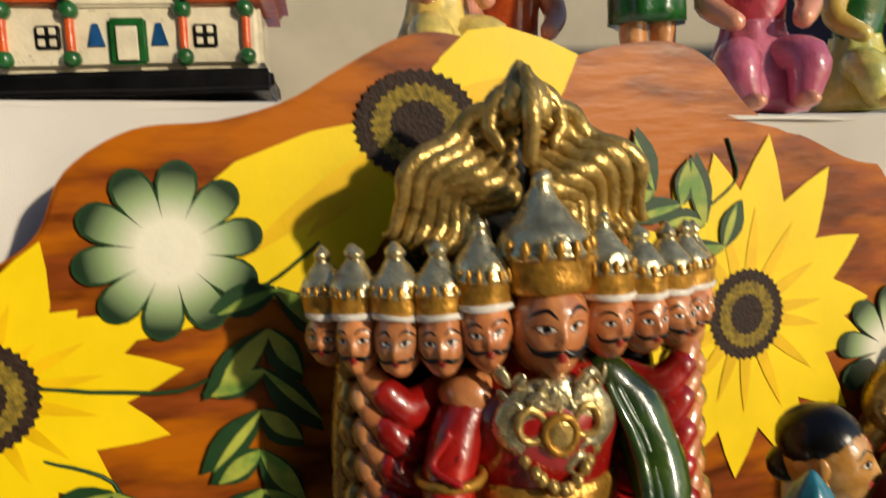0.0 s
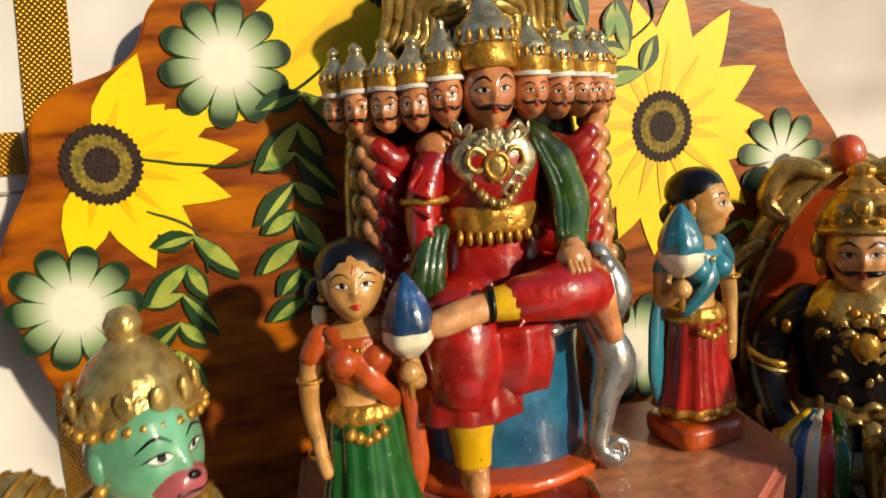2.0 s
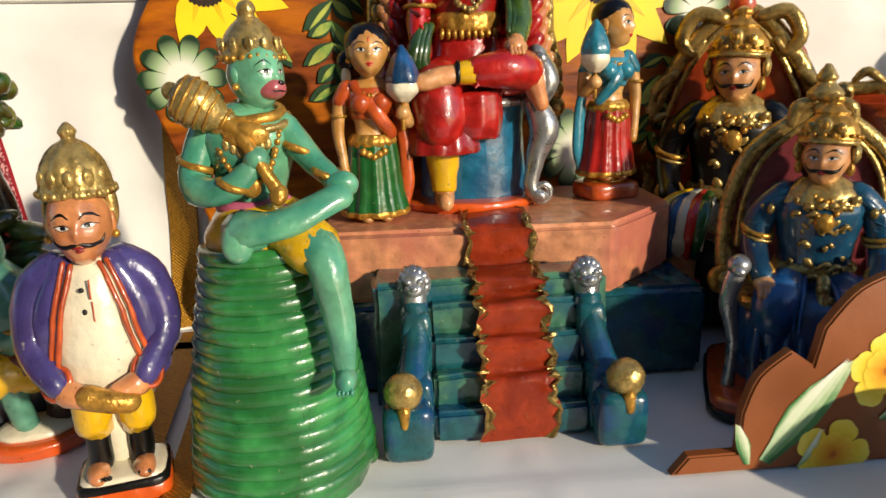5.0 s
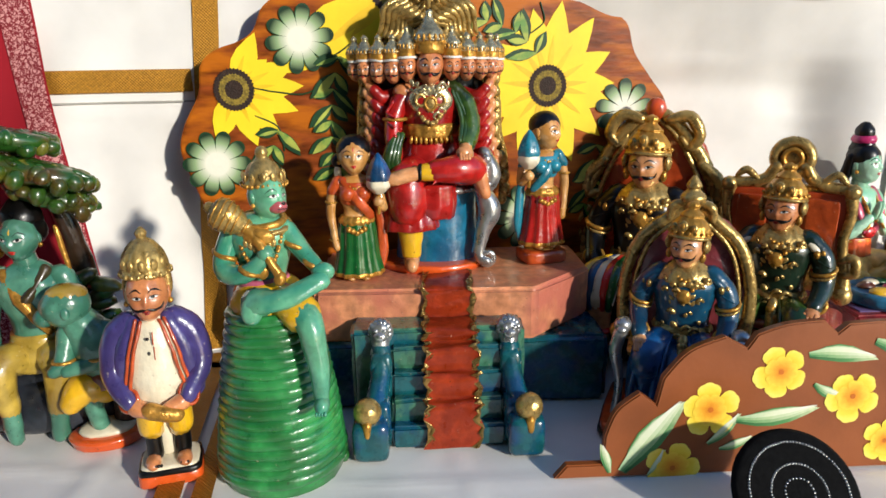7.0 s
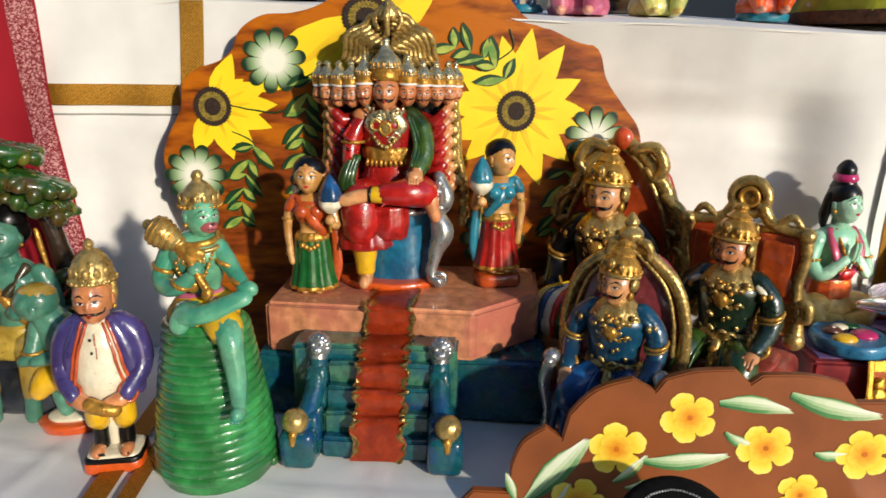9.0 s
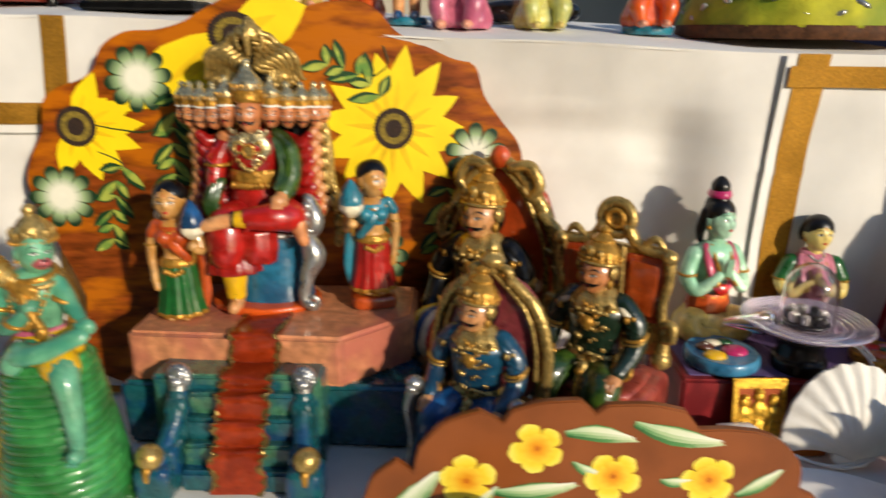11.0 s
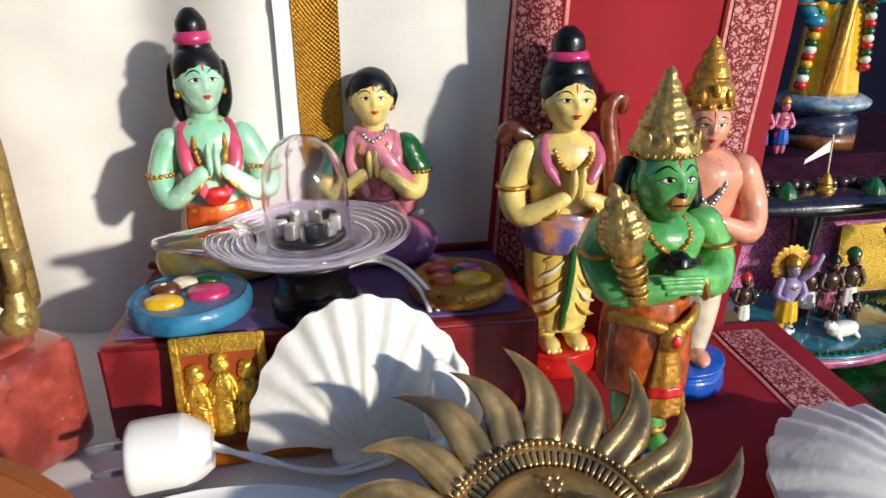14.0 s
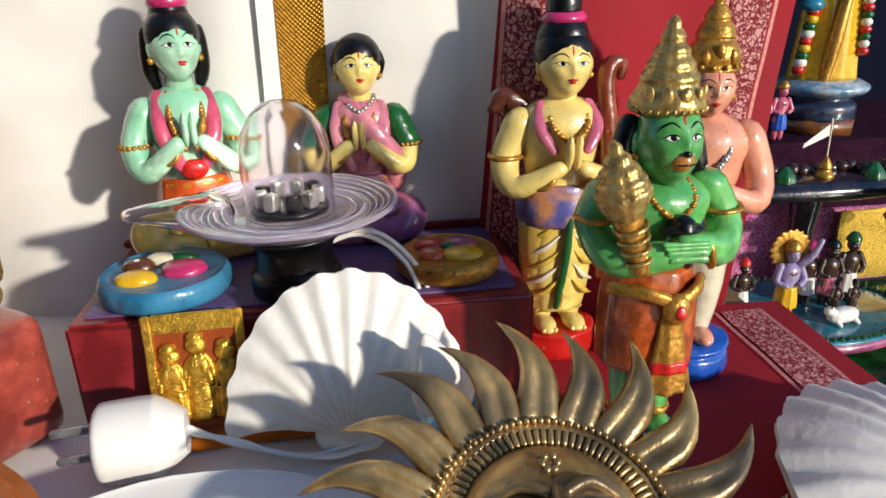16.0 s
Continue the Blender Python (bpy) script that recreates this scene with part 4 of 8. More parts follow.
# back plate of the throne
for s in (-1, 1):
    S.tube([(6.2 * s, 1.4, 5), (6.4 * s, 1.5, 10), (6.2 * s, 1.6, 14), (5.4 * s, 1.7, 16.5)], [0.35, 0.45, 0.5, 0.4], OLDG, seg=10)
    for k in range(9):
        S.ball((6.4 * s - 0.1 * k * s, 1.2, 6.0 + 1.15 * k), (0.5, 0.45, 0.62), OLDG, seg=8, rings=6)
S.ball((0, 1.9, 12), (5.6, 0.8, 9.5), BLACK)
# flame hood of waved strands, with a mask at its peak
S.ball((0, 1.0, 18.9), (4.0, 0.5, 2.3), BLACK)
S.ball((0, 0.9, 20.6), (1.9, 0.5, 2.0), BLACK)
for s in (-1, 1):
    for k in range(7):
        u = k / 6
        a, b = Vector((0.35 * s, 0.1, 22.6 - 2.4 * u)), Vector(((4.5 - 2.5 * u) * s, 0.4, 19.3 - 1.3 * u))
        n = Vector((a.z - b.z, 0, (b.x - a.x) * s)).normalized()
        P, Q = [], []
        for m in range(9):
            t = m / 8
            w = (0.26 * math.sin(t * 11 + 0.5 * k) + 0.7 * math.sin(t * math.pi) * (1 - 0.5 * u)) * min(1, 4 * t)
            P.append(a.lerp(b, t) + Vector((n.x * w * s, -0.28 * math.sin(t * 9.5 + 0.9 * k + 1.2), abs(n.z) * w)))
            Q.append(0.2 + 0.16 * math.sin(t * math.pi))
        P.append(b + Vector((0.1 * s, 0.4, -0.3)))
        Q.append(0.1)
        S.tube(P, Q, OLDG, seg=8, n=4)
    S.ball((0.45 * s, -0.25, 22.4), (0.42, 0.4, 0.5), OLDG, seg=9, rings=7)
    S.tube([(0.4 * s, 0.0, 23.0), (0.9 * s, 0.0, 22.6), (1.2 * s, 0.0, 21.9), (0.9 * s, -0.2, 21.4)], [0.3, 0.34, 0.28, 0.2], OLDG, seg=8)
S.tube([(0, -0.4, 23.4), (0, -0.75, 22.2), (0, -0.5, 21.0)], [0.22, 0.34, 0.25], OLDG, seg=8)
S.turned((0, 0.2, 22.3), [(0.95, 0), (0.85, 0.6), (0.5, 1.1), (0.1, 1.5)], OLDG)
# torso
S.turned((0, -0.2, 7.6), [(2.9, 0), (2.7, 1.8), (2.5, 3.4), (2.9, 5.2), (3.1, 6.4), (2.2, 7.4), (1.0, 8.0)], RED, sx=0.9, sy=0.72)
S.turned((0, -0.2, 10.9), [(2.62, 0), (2.78, 0.25), (2.78, 0.85), (2.6, 1.1)], GOLD, sx=0.92, sy=0.76, pleats=18, amp=0.015)
for k in range(3):
    necklace(S, (0, -1.0, 15.4 - 0.3 * k), 1.4 + 0.3 * k, 1.2 + 0.15 * k, 1.2 + 0.75 * k, OLDG, 0.17 + 0.03 * k, 17 + 4 * k)
S.M = Matrix.Translation((0, -0.15, 0))
S.ball((0, -1.75, 13.9), (2.0, 0.45, 1.25), PALEG)
leaf_bib(S, 14.9, 12.6, 6, (2.8, 2.6), PALEG, 50, sy=0.8, size=0.4)
S.M = Matrix()
S.ball((0, -2.3, 13.6), (0.62, 0.25, 0.62), OLDG, seg=12, rings=8)
ring(S, (0, -2.45, 13.6), 0.5, 0.5, 0.12, GOLD, (90, 0, 0))
for x in (-0.85, 0.85):
    ring(S, (x, -2.3, 13.9), 0.42, 0.42, 0.13, OLDG, (90, 0, 0))
for k in range(9):
    S.ball((-1.8 + 0.45 * k, -2.2 + 0.08 * abs(k - 4), 10.75), (0.2, 0.2, 0.34), GOLD, seg=7, rings=6)
# shawl and arms
S.tube([(2.2, -0.6, 14.6), (3.3, -0.9, 13.2), (3.5, -1.8, 11.4), (3.0, -2.8, 10.4)], [0.8, 0.95, 0.9, 0.7], OLIVE)
S.tube([(3.0, -2.8, 10.4), (2.8, -3.5, 10.0)], [0.55, 0.5], SKIN)
S.ball((2.7, -3.8, 9.9), (0.75, 0.55, 0.55), SKIN)
for k in range(4):
    S.tube([(2.35 + 0.24 * k, -4.1, 10.0), (2.3 + 0.22 * k, -4.5, 9.6)], 0.16, SKIN, seg=6)
S.tube([(-2.2, -0.6, 14.4), (-3.1, -1.2, 13.0), (-3.4, -1.8, 11.2), (-2.9, -2.6, 9.6)], [0.8, 0.85, 0.8, 0.55], RED)
S.ball((-2.4, -0.7, 14.5), (1.0, 0.85, 0.7), SKIND)
ring(S, (-3.2, -1.4, 12.4), 1.0, 0.95, 0.16, GOLD)
for k in range(3):
    S.tube([(-3.2 + 0.3 * k, -2.3, 11.2), (-3.6 + 0.3 * k, -2.8, 9.6), (-3.2 + 0.3 * k, -2.6, 8.0)], [0.3, 0.5, 0.3], OLIVE, seg=7)
for k in range(5):
    S.tube([(2.0 + 0.3 * k, -1.45 + 0.05 * k, 14.5 - 0.15 * k), (2.75 + 0.36 * k, -2.0 + 0.12 * k, 12.4), (2.5 + 0.32 * k, -3.2 + 0.1 * k, 10.8)], [0.18, 0.24, 0.18], OLIVE, seg=7)
for k in range(5):
    S.tube([(2.6 - 0.3 * k, -2.6 - 0.4 * k, 9.7 - 0.1 * k), (1.6 - 0.25 * k, -4.3, 9.3 - 0.25 * k), (0.4 - 0.1 * k, -4.7, 8.9 - 0.3 * k)], [0.06, 0.16, 0.06], RED, seg=6)
for k in range(5):
    S.tube([(-3.3 + 0.2 * k, -1.9 - 0.1 * k, 13.8 - 0.7 * k), (-3.9, -2.0, 13.0 - 0.7 * k), (-3.2, -2.6, 12.6 - 0.7 * k)], 0.14, RED, seg=6)
# fan of arms on both sides
for s in (-1, 1):
    for k in range(7):
        z = 14.2 - 1.05 * k
        S.tube([(2.6 * s, 0.6, z + 0.2), (4.2 * s, -0.3, z - 0.2), (5.0 * s, -0.5, z + 0.4)], [0.55, 0.6, 0.5], RED, seg=9)
        S.tube([(4.9 * s, -0.4, z + 0.2), (5.5 * s, -0.2, z + 0.9)], [0.52, 0.42], SKIND, seg=8)
        S.ball((5.7 * s, 0.0, z + 1.3), (0.45, 0.5, 0.5), SKIN)
        S.ball((6.1 * s, 0.5, z + 1.2), (0.45, 0.4, 0.55), OLDG)
# legs: one bent across, one down
S.tube([(1.3, -0.8, 8.2), (3.2, -2.5, 8.5), (2.2, -3.8, 8.7), (0.2, -4.1, 8.6)], [1.5, 1.35, 1.2, 0.9], RED, seg=12)
S.tube([(0.3, -4.2, 8.6), (-0.8, -4.2, 8.5)], [0.75, 0.7], YELO)
S.tube([(-0.7, -4.2, 8.5), (-1.6, -4.3, 8.4), (-3.1, -4.6, 8.1)], [0.55, 0.6, 0.55], SKIN)
ring(S, (-1.0, -4.2, 8.5), 0.62, 0.62, 0.15, BLACK, (0, 90, 0))
S.tube([(3.7, -3.0, 8.0), (4.2, -3.2, 6.6)], [0.8, 0.5], SKIND)
S.tube([(-1.2, -1.0, 8.0), (-2.0, -2.8, 7.6), (-2.0, -3.4, 5.6)], [1.6, 1.7, 1.6], RED, seg=12)
S.turned((-1.9, -2.6, 3.8), [(2.35, 0), (2.3, 0.5), (1.9, 2.0), (1.5, 3.6)], RED, sy=0.8, pleats=11, amp=0.05)
S.turned((0.1, -2.6, 4.6), [(1.6, 0), (1.8, 1.0), (1.7, 2.8)], RED, sy=0.75, pleats=9, amp=0.05)
S.turned((-1.8, -2.7, 1.4), [(0.75, 0), (0.85, 0.8), (1.05, 2.2), (1.1, 2.6)], YELO, pleats=0)
S.tube([(-1.8, -2.7, 1.5), (-1.8, -2.9, 0.9), (-1.8, -3.7, 0.75)], [0.6, 0.65, 0.5], SKIN)
# heads
for x, r, dy, dz in ((-6.7, 0.82, 1.2, 0), (-5.7, 0.92, 0.5, 0), (-4.5, 0.95, -0.1, 0), (-3.25, 0.98, -0.5, 0), (-1.95, 1.02, -0.8, 0.2), (1.95, 1.0, -0.8, 0.2), (3.3, 0.95, -0.5, 0.1), (4.5, 0.92, -0.1, 0.1), (5.5, 0.85, 0.5, 0.1), (6.2, 0.75, 1.1, 0.1)):
    face(S, (x, -0.6 + dy, 16.15 + dz), r * 1.06, SKIND, yaw=x * 3.5, moustache=1, lips=RED, ears=False)
    S.turned((x, -0.6 + dy, 16.3 + dz + 0.56 * r), [(r * 0.9, 0), (r * 0.92, 0.16)], WHT, seg=14)
    helmet(S, (x, -0.55 + dy, 16.3 + dz + 0.62 * r), r * 0.98, 2.0 if abs(x) > 2 else 2.3, knob=abs(x) > 2)
face(S, (0, -1.5, 16.45), 1.5, SKIND, moustache=1.2, lips=RED)
S.tube([(0, -0.6, 14.6), (0, -1.1, 15.8)], [1.0, 0.85], SKIND)
helmet(S, (0, -1.4, 17.4), 1.5, 3.3)
for p in S.v:
    k = min(1.0, max(0.0, (p.z - 8.5) / 2.5))
    p.x *= 1 - 0.11 * k
S.statue("ten_headed_statue", pose(0.249, -0.044, 0.1), "painted clay ten-headed doll in red seated on a blue throne", "figurine", uneven=0.05)


LSKIN = glaze("golden skin", "d8a464", second="b9823f", mix_scale=60)


def lady(skirt, blouse, sash, hair_roll, lotus, height, base=None, skin=LSKIN, scarf=None, yaw=0):
    """A standing attendant with a lotus bud."""
    S = Sculpt()
    z0 = 0
    if base:
        S.ball((0, 0, 0.55), (1.9, 1.6, 0.6), base, p=0.4)
        S.ball((0, 0.1, 1.1), (1.5, 1.2, 0.5), GOLD)
        z0 = 1.2
    S.M = Matrix.Translation((0, 0, z0))
    for s in (-1, 1):
        S.ball((0.55 * s, -0.7, 0.25), (0.42, 0.75, 0.28), skin)
    S.turned((0, 0, 0.3), [(1.85, 0), (1.9, 0.3), (1.6, 1.8), (1.42, 3.6), (1.3, 4.4)], skirt, sy=0.8, pleats=12, amp=0.07)
    S.turned((0, 0, 0.3), [(1.9, 0), (1.97, 0.15), (1.93, 0.35)], GOLD, sy=0.8, pleats=12, amp=0.07)
    S.turned((0, 0, 4.4), [(1.3, 0), (1.42, 0.3), (1.2, 0.7)], GOLD, sy=0.82, pleats=16, amp=0.02)
    for k in range(5):
        S.ball((-0.6 + 0.3 * k, -1.08, 4.15 - 0.3 * (2 - abs(k - 2)) * 0.5), 0.24, GOLD, seg=7, rings=6)
    S.turned((0, 0, 4.9), [(1.05, 0), (0.95, 0.7), (1.2, 1.6), (1.35, 2.4), (1.1, 3.0), (0.5, 3.4)], skin, sy=0.75)
    S.turned((0, 0, 6.0), [(1.12, 0), (1.3, 0.5), (1.38, 1.2), (1.15, 1.75)], blouse, sy=0.8)
    for s in (-1, 1):
        S.ball((0.58 * s, -0.8, 6.9), (0.62, 0.62, 0.6), blouse)
        S.tube([(1.3 * s, 0, 7.7), (1.7 * s, 0, 7.0)], [0.5, 0.5], blouse)
    necklace(S, (0, -0.3, 8.0), 0.75, 0.75, 0.7, GOLD, 0.13, 12)
    S.tube([(-1.7, 0, 7.0), (-1.95, -0.1, 5.4), (-1.75, -0.4, 3.6), (-1.6, -0.5, 2.6)], [0.42, 0.36, 0.28, 0.3], skin)
    S.tube([(1.7, 0, 7.0), (2.1, -0.4, 5.7), (1.8, -1.1, 6.1)], [0.42, 0.38, 0.3], skin)
    S.ball((1.75, -1.2, 6.3), 0.42, skin)
    for z, x in ((6.2, -1.85), (3.2, -1.68), (6.1, 1.8)):
        ring(S, (x, -0.2, z), 0.42, 0.42, 0.09, GOLD)
    S.tube([(1.75, -1.2, 5.4), (1.75, -1.2, 7.2)], 0.14, GOLD, seg=6)
    S.turned((1.8, -1.2, 6.9), [(0.35, 0), (0.9, 0.6), (0.86, 1.2)], CREM, pleats=6, amp=0.05)
    S.turned((1.8, -1.2, 7.8), [(0.84, 0), (0.92, 0.5), (0.55, 1.5), (0.06, 2.2)], lotus, pleats=6, amp=0.06)
    S.tube([(0.9, 0.3, 7.9), (1.75, 0.3, 5.5), (2.0, 0.2, 2.4), (1.8, 0.2, 0.8)], [0.25, 0.36, 0.42, 0.3], sash, flat=0.5)
    S.tube([(-0.9, -0.5, 7.9), (0.2, -1.2, 6.4), (1.1, -0.8, 5.2)], [0.3, 0.42, 0.35], scarf or sash, flat=0.5)
    S.tube([(0, 0, 8.1), (0, -0.1, 8.9)], [0.5, 0.48], skin)
    face(S, (0, -0.35, 9.65), 1.4, skin, hair=None, lips=SCAR, tilak=SCAR, yaw=yaw)
    S.ball((0, -0.06, 10.2), (1.3, 1.3, 1.12), BLACK)
    S.ball((hair_roll, 0.75, 9.2), (0.65, 0.6, 0.6), BLACK)
    S.ball((hair_roll * 1.15, 0.5, 8.3), (0.3, 0.3, 0.6), CREM)
    S.beads([(-0.75, -0.5, 10.3), (0, -0.9, 10.5), (0.75, -0.5, 10.3)], 0.08, GOLD, 9)
    return S


lady(EMER, ORAN, ORAN, -1.1, BLUE, 11).statue("attendant_statue", pose(0.188, -0.08, 0.1, 0, 0, 4) @ Matrix.Scale(1.02, 4), "painted clay attendant doll in green skirt holding a blue lotus bud", "figurine", "attendants of the ten-headed doll")
S = lady(RED, TURQ, TURQ, 0.5, TURQ, 12, base=ORAN, yaw=-34)
S.v = [Vector((-p.x, p.y, p.z)) for p in S.v]
S.f = [tuple(reversed(f)) for f in S.f]
S.statue("attendant_statue", pose(0.343, -0.046, 0.1, 0, 0, 14) @ Matrix.Scale(1.02, 4), "painted clay attendant doll in red skirt and teal blouse", "figurine", "attendants of the ten-headed doll")

# ---- the monkey doll seated on his coiled tail ----
S = Sculpt()
N, TURNS = 17 * 26, 17
pts, rad = [], []
for i in range(N + 1):
    s = i / N
    R = 3.75 - 1.35 * s ** 1.3
    a = 2 * math.pi * TURNS * s
    pts.append((R * math.cos(a), R * math.sin(a) * 0.95, 0.35 + 8.3 * s))
    rad.append(0.36 - 0.07 * s)
COILG = glaze("coil green", "348a44", second="1f6a30", mix_scale=40)
S.tube(pts, rad, COILG, seg=8, n=1)
S.turned((0, 0, 0), [(3.7, 0), (3.5, 2.5), (2.9, 6), (2.3, 8.6), (0.3, 9.0)], COILG)
S.turned((-0.1, 0, 8.4), [(1.9, 0), (2.1, 0.7), (1.8, 1.6), (1.35, 2.0)], YELO, sx=1.1)
S.ball((1.1, -1.2, 9.4), (0.8, 0.5, 1.0), PINK)
S.turned((-0.4, 0, 10.0), [(1.55, 0), (1.45, 0.6), (1.9, 2.0), (2.25, 3.2), (1.75, 4.2), (0.75, 4.8)], AQUA, sy=0.78)
ring(S, (-0.4, 0, 10.3), 1.5, 1.2, 0.28, PINK)
# crossed leg and hanging leg
S.tube([(0.6, -1.2, 9.3), (-0.6, -2.2, 9.6), (1.4, -3.0, 10.0), (3.8, -2.4, 10.9)], [0.8, 0.8, 0.6, 0.55], AQUA, seg=10)
S.ball((-0.6, -2.5, 9.3), (0.7, 0.6, 0.8), AQUA)
S.tube([(1.0, -1.0, 9.2), (2.4, -2.6, 9.0), (3.0, -3.2, 6.8), (3.1, -3.5, 5.2)], [0.9, 0.85, 0.62, 0.42], AQUA, seg=10)
S.ball((3.15, -3.8, 4.9), (0.42, 0.7, 0.42), AQUA)
for k in range(4):
    S.ball((2.9 + 0.17 * k, -4.35, 4.7), (0.1, 0.2, 0.12), AQUA, seg=6, rings=5)
S.tube([(0.8, -1.1, 9.4), (2.2, -2.3, 9.0)], [1.05, 1.1], YELO)
# arms
S.tube([(1.3, -0.2, 13.6), (2.6, -0.9, 12.2), (3.6, -1.8, 11.4)], [0.75, 0.6, 0.5], AQUA)
S.ball((3.9, -2.0, 11.3), (0.8, 0.6, 0.6), AQUA)
S.tube([(-2.2, -0.2, 13.6), (-2.9, -0.9, 11.4), (-1.2, -2.0, 11.2), (0.0, -1.9, 12.2)], [0.85, 0.75, 0.6, 0.5], AQUA)
S.ball((0.2, -1.9, 12.5), 0.6, AQUA)
for c, rx in (((-2.7, -0.5, 12.2), 0.85), ((-0.9, -2.0, 11.4), 0.62), ((2.0, -0.6, 12.8), 0.72), ((3.2, -1.5, 11.7), 0.55)):
    ring(S, c, rx, rx, 0.17, GOLD, (0, 20, 0))
# mace on the shoulder
S.tube([(1.0, -2.3, 11.2), (0.2, -2.1, 12.6), (-0.5, -1.6, 13.6), (-1.2, -1.3, 14.2)], [0.3, 0.3, 0.36, 0.45], GOLD)
S.ball((1.1, -2.35, 11.0), 0.42, GOLD)
MROT = (0, -60, 0)
S.M = Matrix.Translation((-0.7, -1.25, 13.9)) @ Matrix.Scale(0.84, 4) @ Matrix.Translation((0.9, 1.25, -14.0))
S.turned((-0.9, -1.25, 14.0), [(0.4, 0), (0.62, 0.35), (0.58, 0.6), (0.95, 1.2), (1.22, 1.9), (1.3, 2.5), (1.18, 3.0), (0.85, 3.35), (0.5, 3.5), (0.42, 3.75), (0.3, 4.0), (0.06, 4.15)], OLDG, rot=MROT, seg=30)
for z_, q in ((0.5, 0.6), (1.3, 1.02), (1.75, 1.2), (2.2, 1.3), (2.65, 1.3), (3.1, 1.12)):
    ring(S, Vector((-0.9, -1.25, 14.0)) + Euler((0, radians(-60), 0)).to_matrix() @ Vector((0, 0, z_)), q, q, 0.08, GOLD, MROT, n=14)
S.M = Matrix()
# gilt collar, cords and pendant
ring(S, (-0.25, -0.15, 14.35), 1.5, 1.25, 0.24, GOLD, (12, 0, 0), n=14)
ring(S, (-0.28, -0.2, 14.0), 1.85, 1.5, 0.2, OLDG, (14, 0, 0), n=14)
S.ball((-0.2, -1.55, 13.5), (1.05, 0.4, 0.6), GOLD)
for k in range(7):
    S.ball((-1.1 + 0.3 * k, -1.72 + 0.05 * abs(k - 3), 13.1 - 0.12 * (3 - abs(k - 3))), (0.2, 0.16, 0.3), OLDG, seg=8, rings=6)
S.beads([(-1.7, -1.0, 13.6), (-1.1, -1.8, 12.2), (-0.1, -1.9, 11.4), (0.8, -1.8, 12.2), (1.2, -1.0, 13.6)], 0.17, GOLD, 24)
S.ball((-0.1, -2.0, 11.3), (0.4, 0.22, 0.48), GOLD)
S.tube([(0, 0, 14.2), (0.2, -0.2, 15.2)], [0.85, 0.8], AQUA)
face(S, (0.3, -0.45, 15.95), 1.48, AQUA, yaw=52, muzzle=glaze("rosy muzzle", "b2585c"), lips=SCAR, snout=1.12)
S.turned((0.1, 0.0, 16.5), [(1.28, 0), (1.42, 0.22), (1.36, 0.55), (1.14, 1.1), (0.88, 1.45), (0.55, 1.72), (0.36, 1.9), (0.44, 2.2), (0.3, 2.5), (0.05, 2.6)], OLDG, seg=26)
for k in range(26):
    a = 2 * math.pi * k / 26
    S.ball((0.1 + 1.46 * math.cos(a), 1.46 * math.sin(a), 16.72), 0.15, GOLD, seg=6, rings=5)
for k in range(9):
    a = radians(-52 + 30 * (k - 4))
    S.ball((0.1 + 1.36 * math.cos(a), 1.36 * math.sin(a), 17.25), (0.22, 0.1, 0.34), OLDG, seg=8, rings=6, rot=(0, 0, math.degrees(a) + 90))
for p in S.v:
    k = min(1.0, max(0.0, (p.z - 8.6) / 2.4))
    p.x, p.y = p.x * (1 - 0.15 * k), p.y * (1 - 0.15 * k) + 0.5 * k
    p.z = p.z * 1.14 if p.z < 9.0 else 10.26 + (p.z - 9.0) * 0.82
S.statue("monkey_statue", pose(0.139, -0.189, 0.0, 0, 0, 0) @ Matrix.Diagonal((1.1, 1.1, 1.19, 1)), "green clay monkey doll seated on its coiled tail with mace", "figurine", uneven=0.04)

# ---- the man in the purple coat ----
LAV = glaze("worn violet", "4e4484", second="3a3264", mix_scale=30)
S = Sculpt()
S.ball((0, 0, 0.5), (2.3, 1.8, 0.5), ORNG, p=0.3)
S.ball((0, 0, 0.85), (2.25, 1.75, 0.45), BLACK, p=0.3)
S.ball((0, 0, 1.1), (2.1, 1.6, 0.4), CREM, p=0.4)
S.ball((0, 0.5, 2.8), (0.9, 0.6, 2.2), CREM)
for s in (-1, 1):
    S.tube([(0.9 * s, -0.2, 6.0), (1.05 * s, -0.2, 4.2), (1.0 * s, -0.1, 3.7)], [1.0, 0.95, 0.85], YELO, seg=11)
    S.tube([(1.0 * s, -0.1, 3.6), (1.0 * s, -0.1, 1.8)], [0.62, 0.6], BLACK)
    S.ball((1.1 * s, -0.9, 1.6), (0.55, 1.0, 0.42), SKIND)
    for k in range(3):
        S.ball((0.9 * s + 0.2 * k, -1.7, 1.65), 0.13, BLACK, seg=6, rings=5)
S.turned((0, 0, 5.6), [(1.9, 0), (2.2, 1.0), (2.35, 2.2), (2.05, 4.0), (1.5, 5.5), (0.8, 6.1)], CREM, sy=0.84)
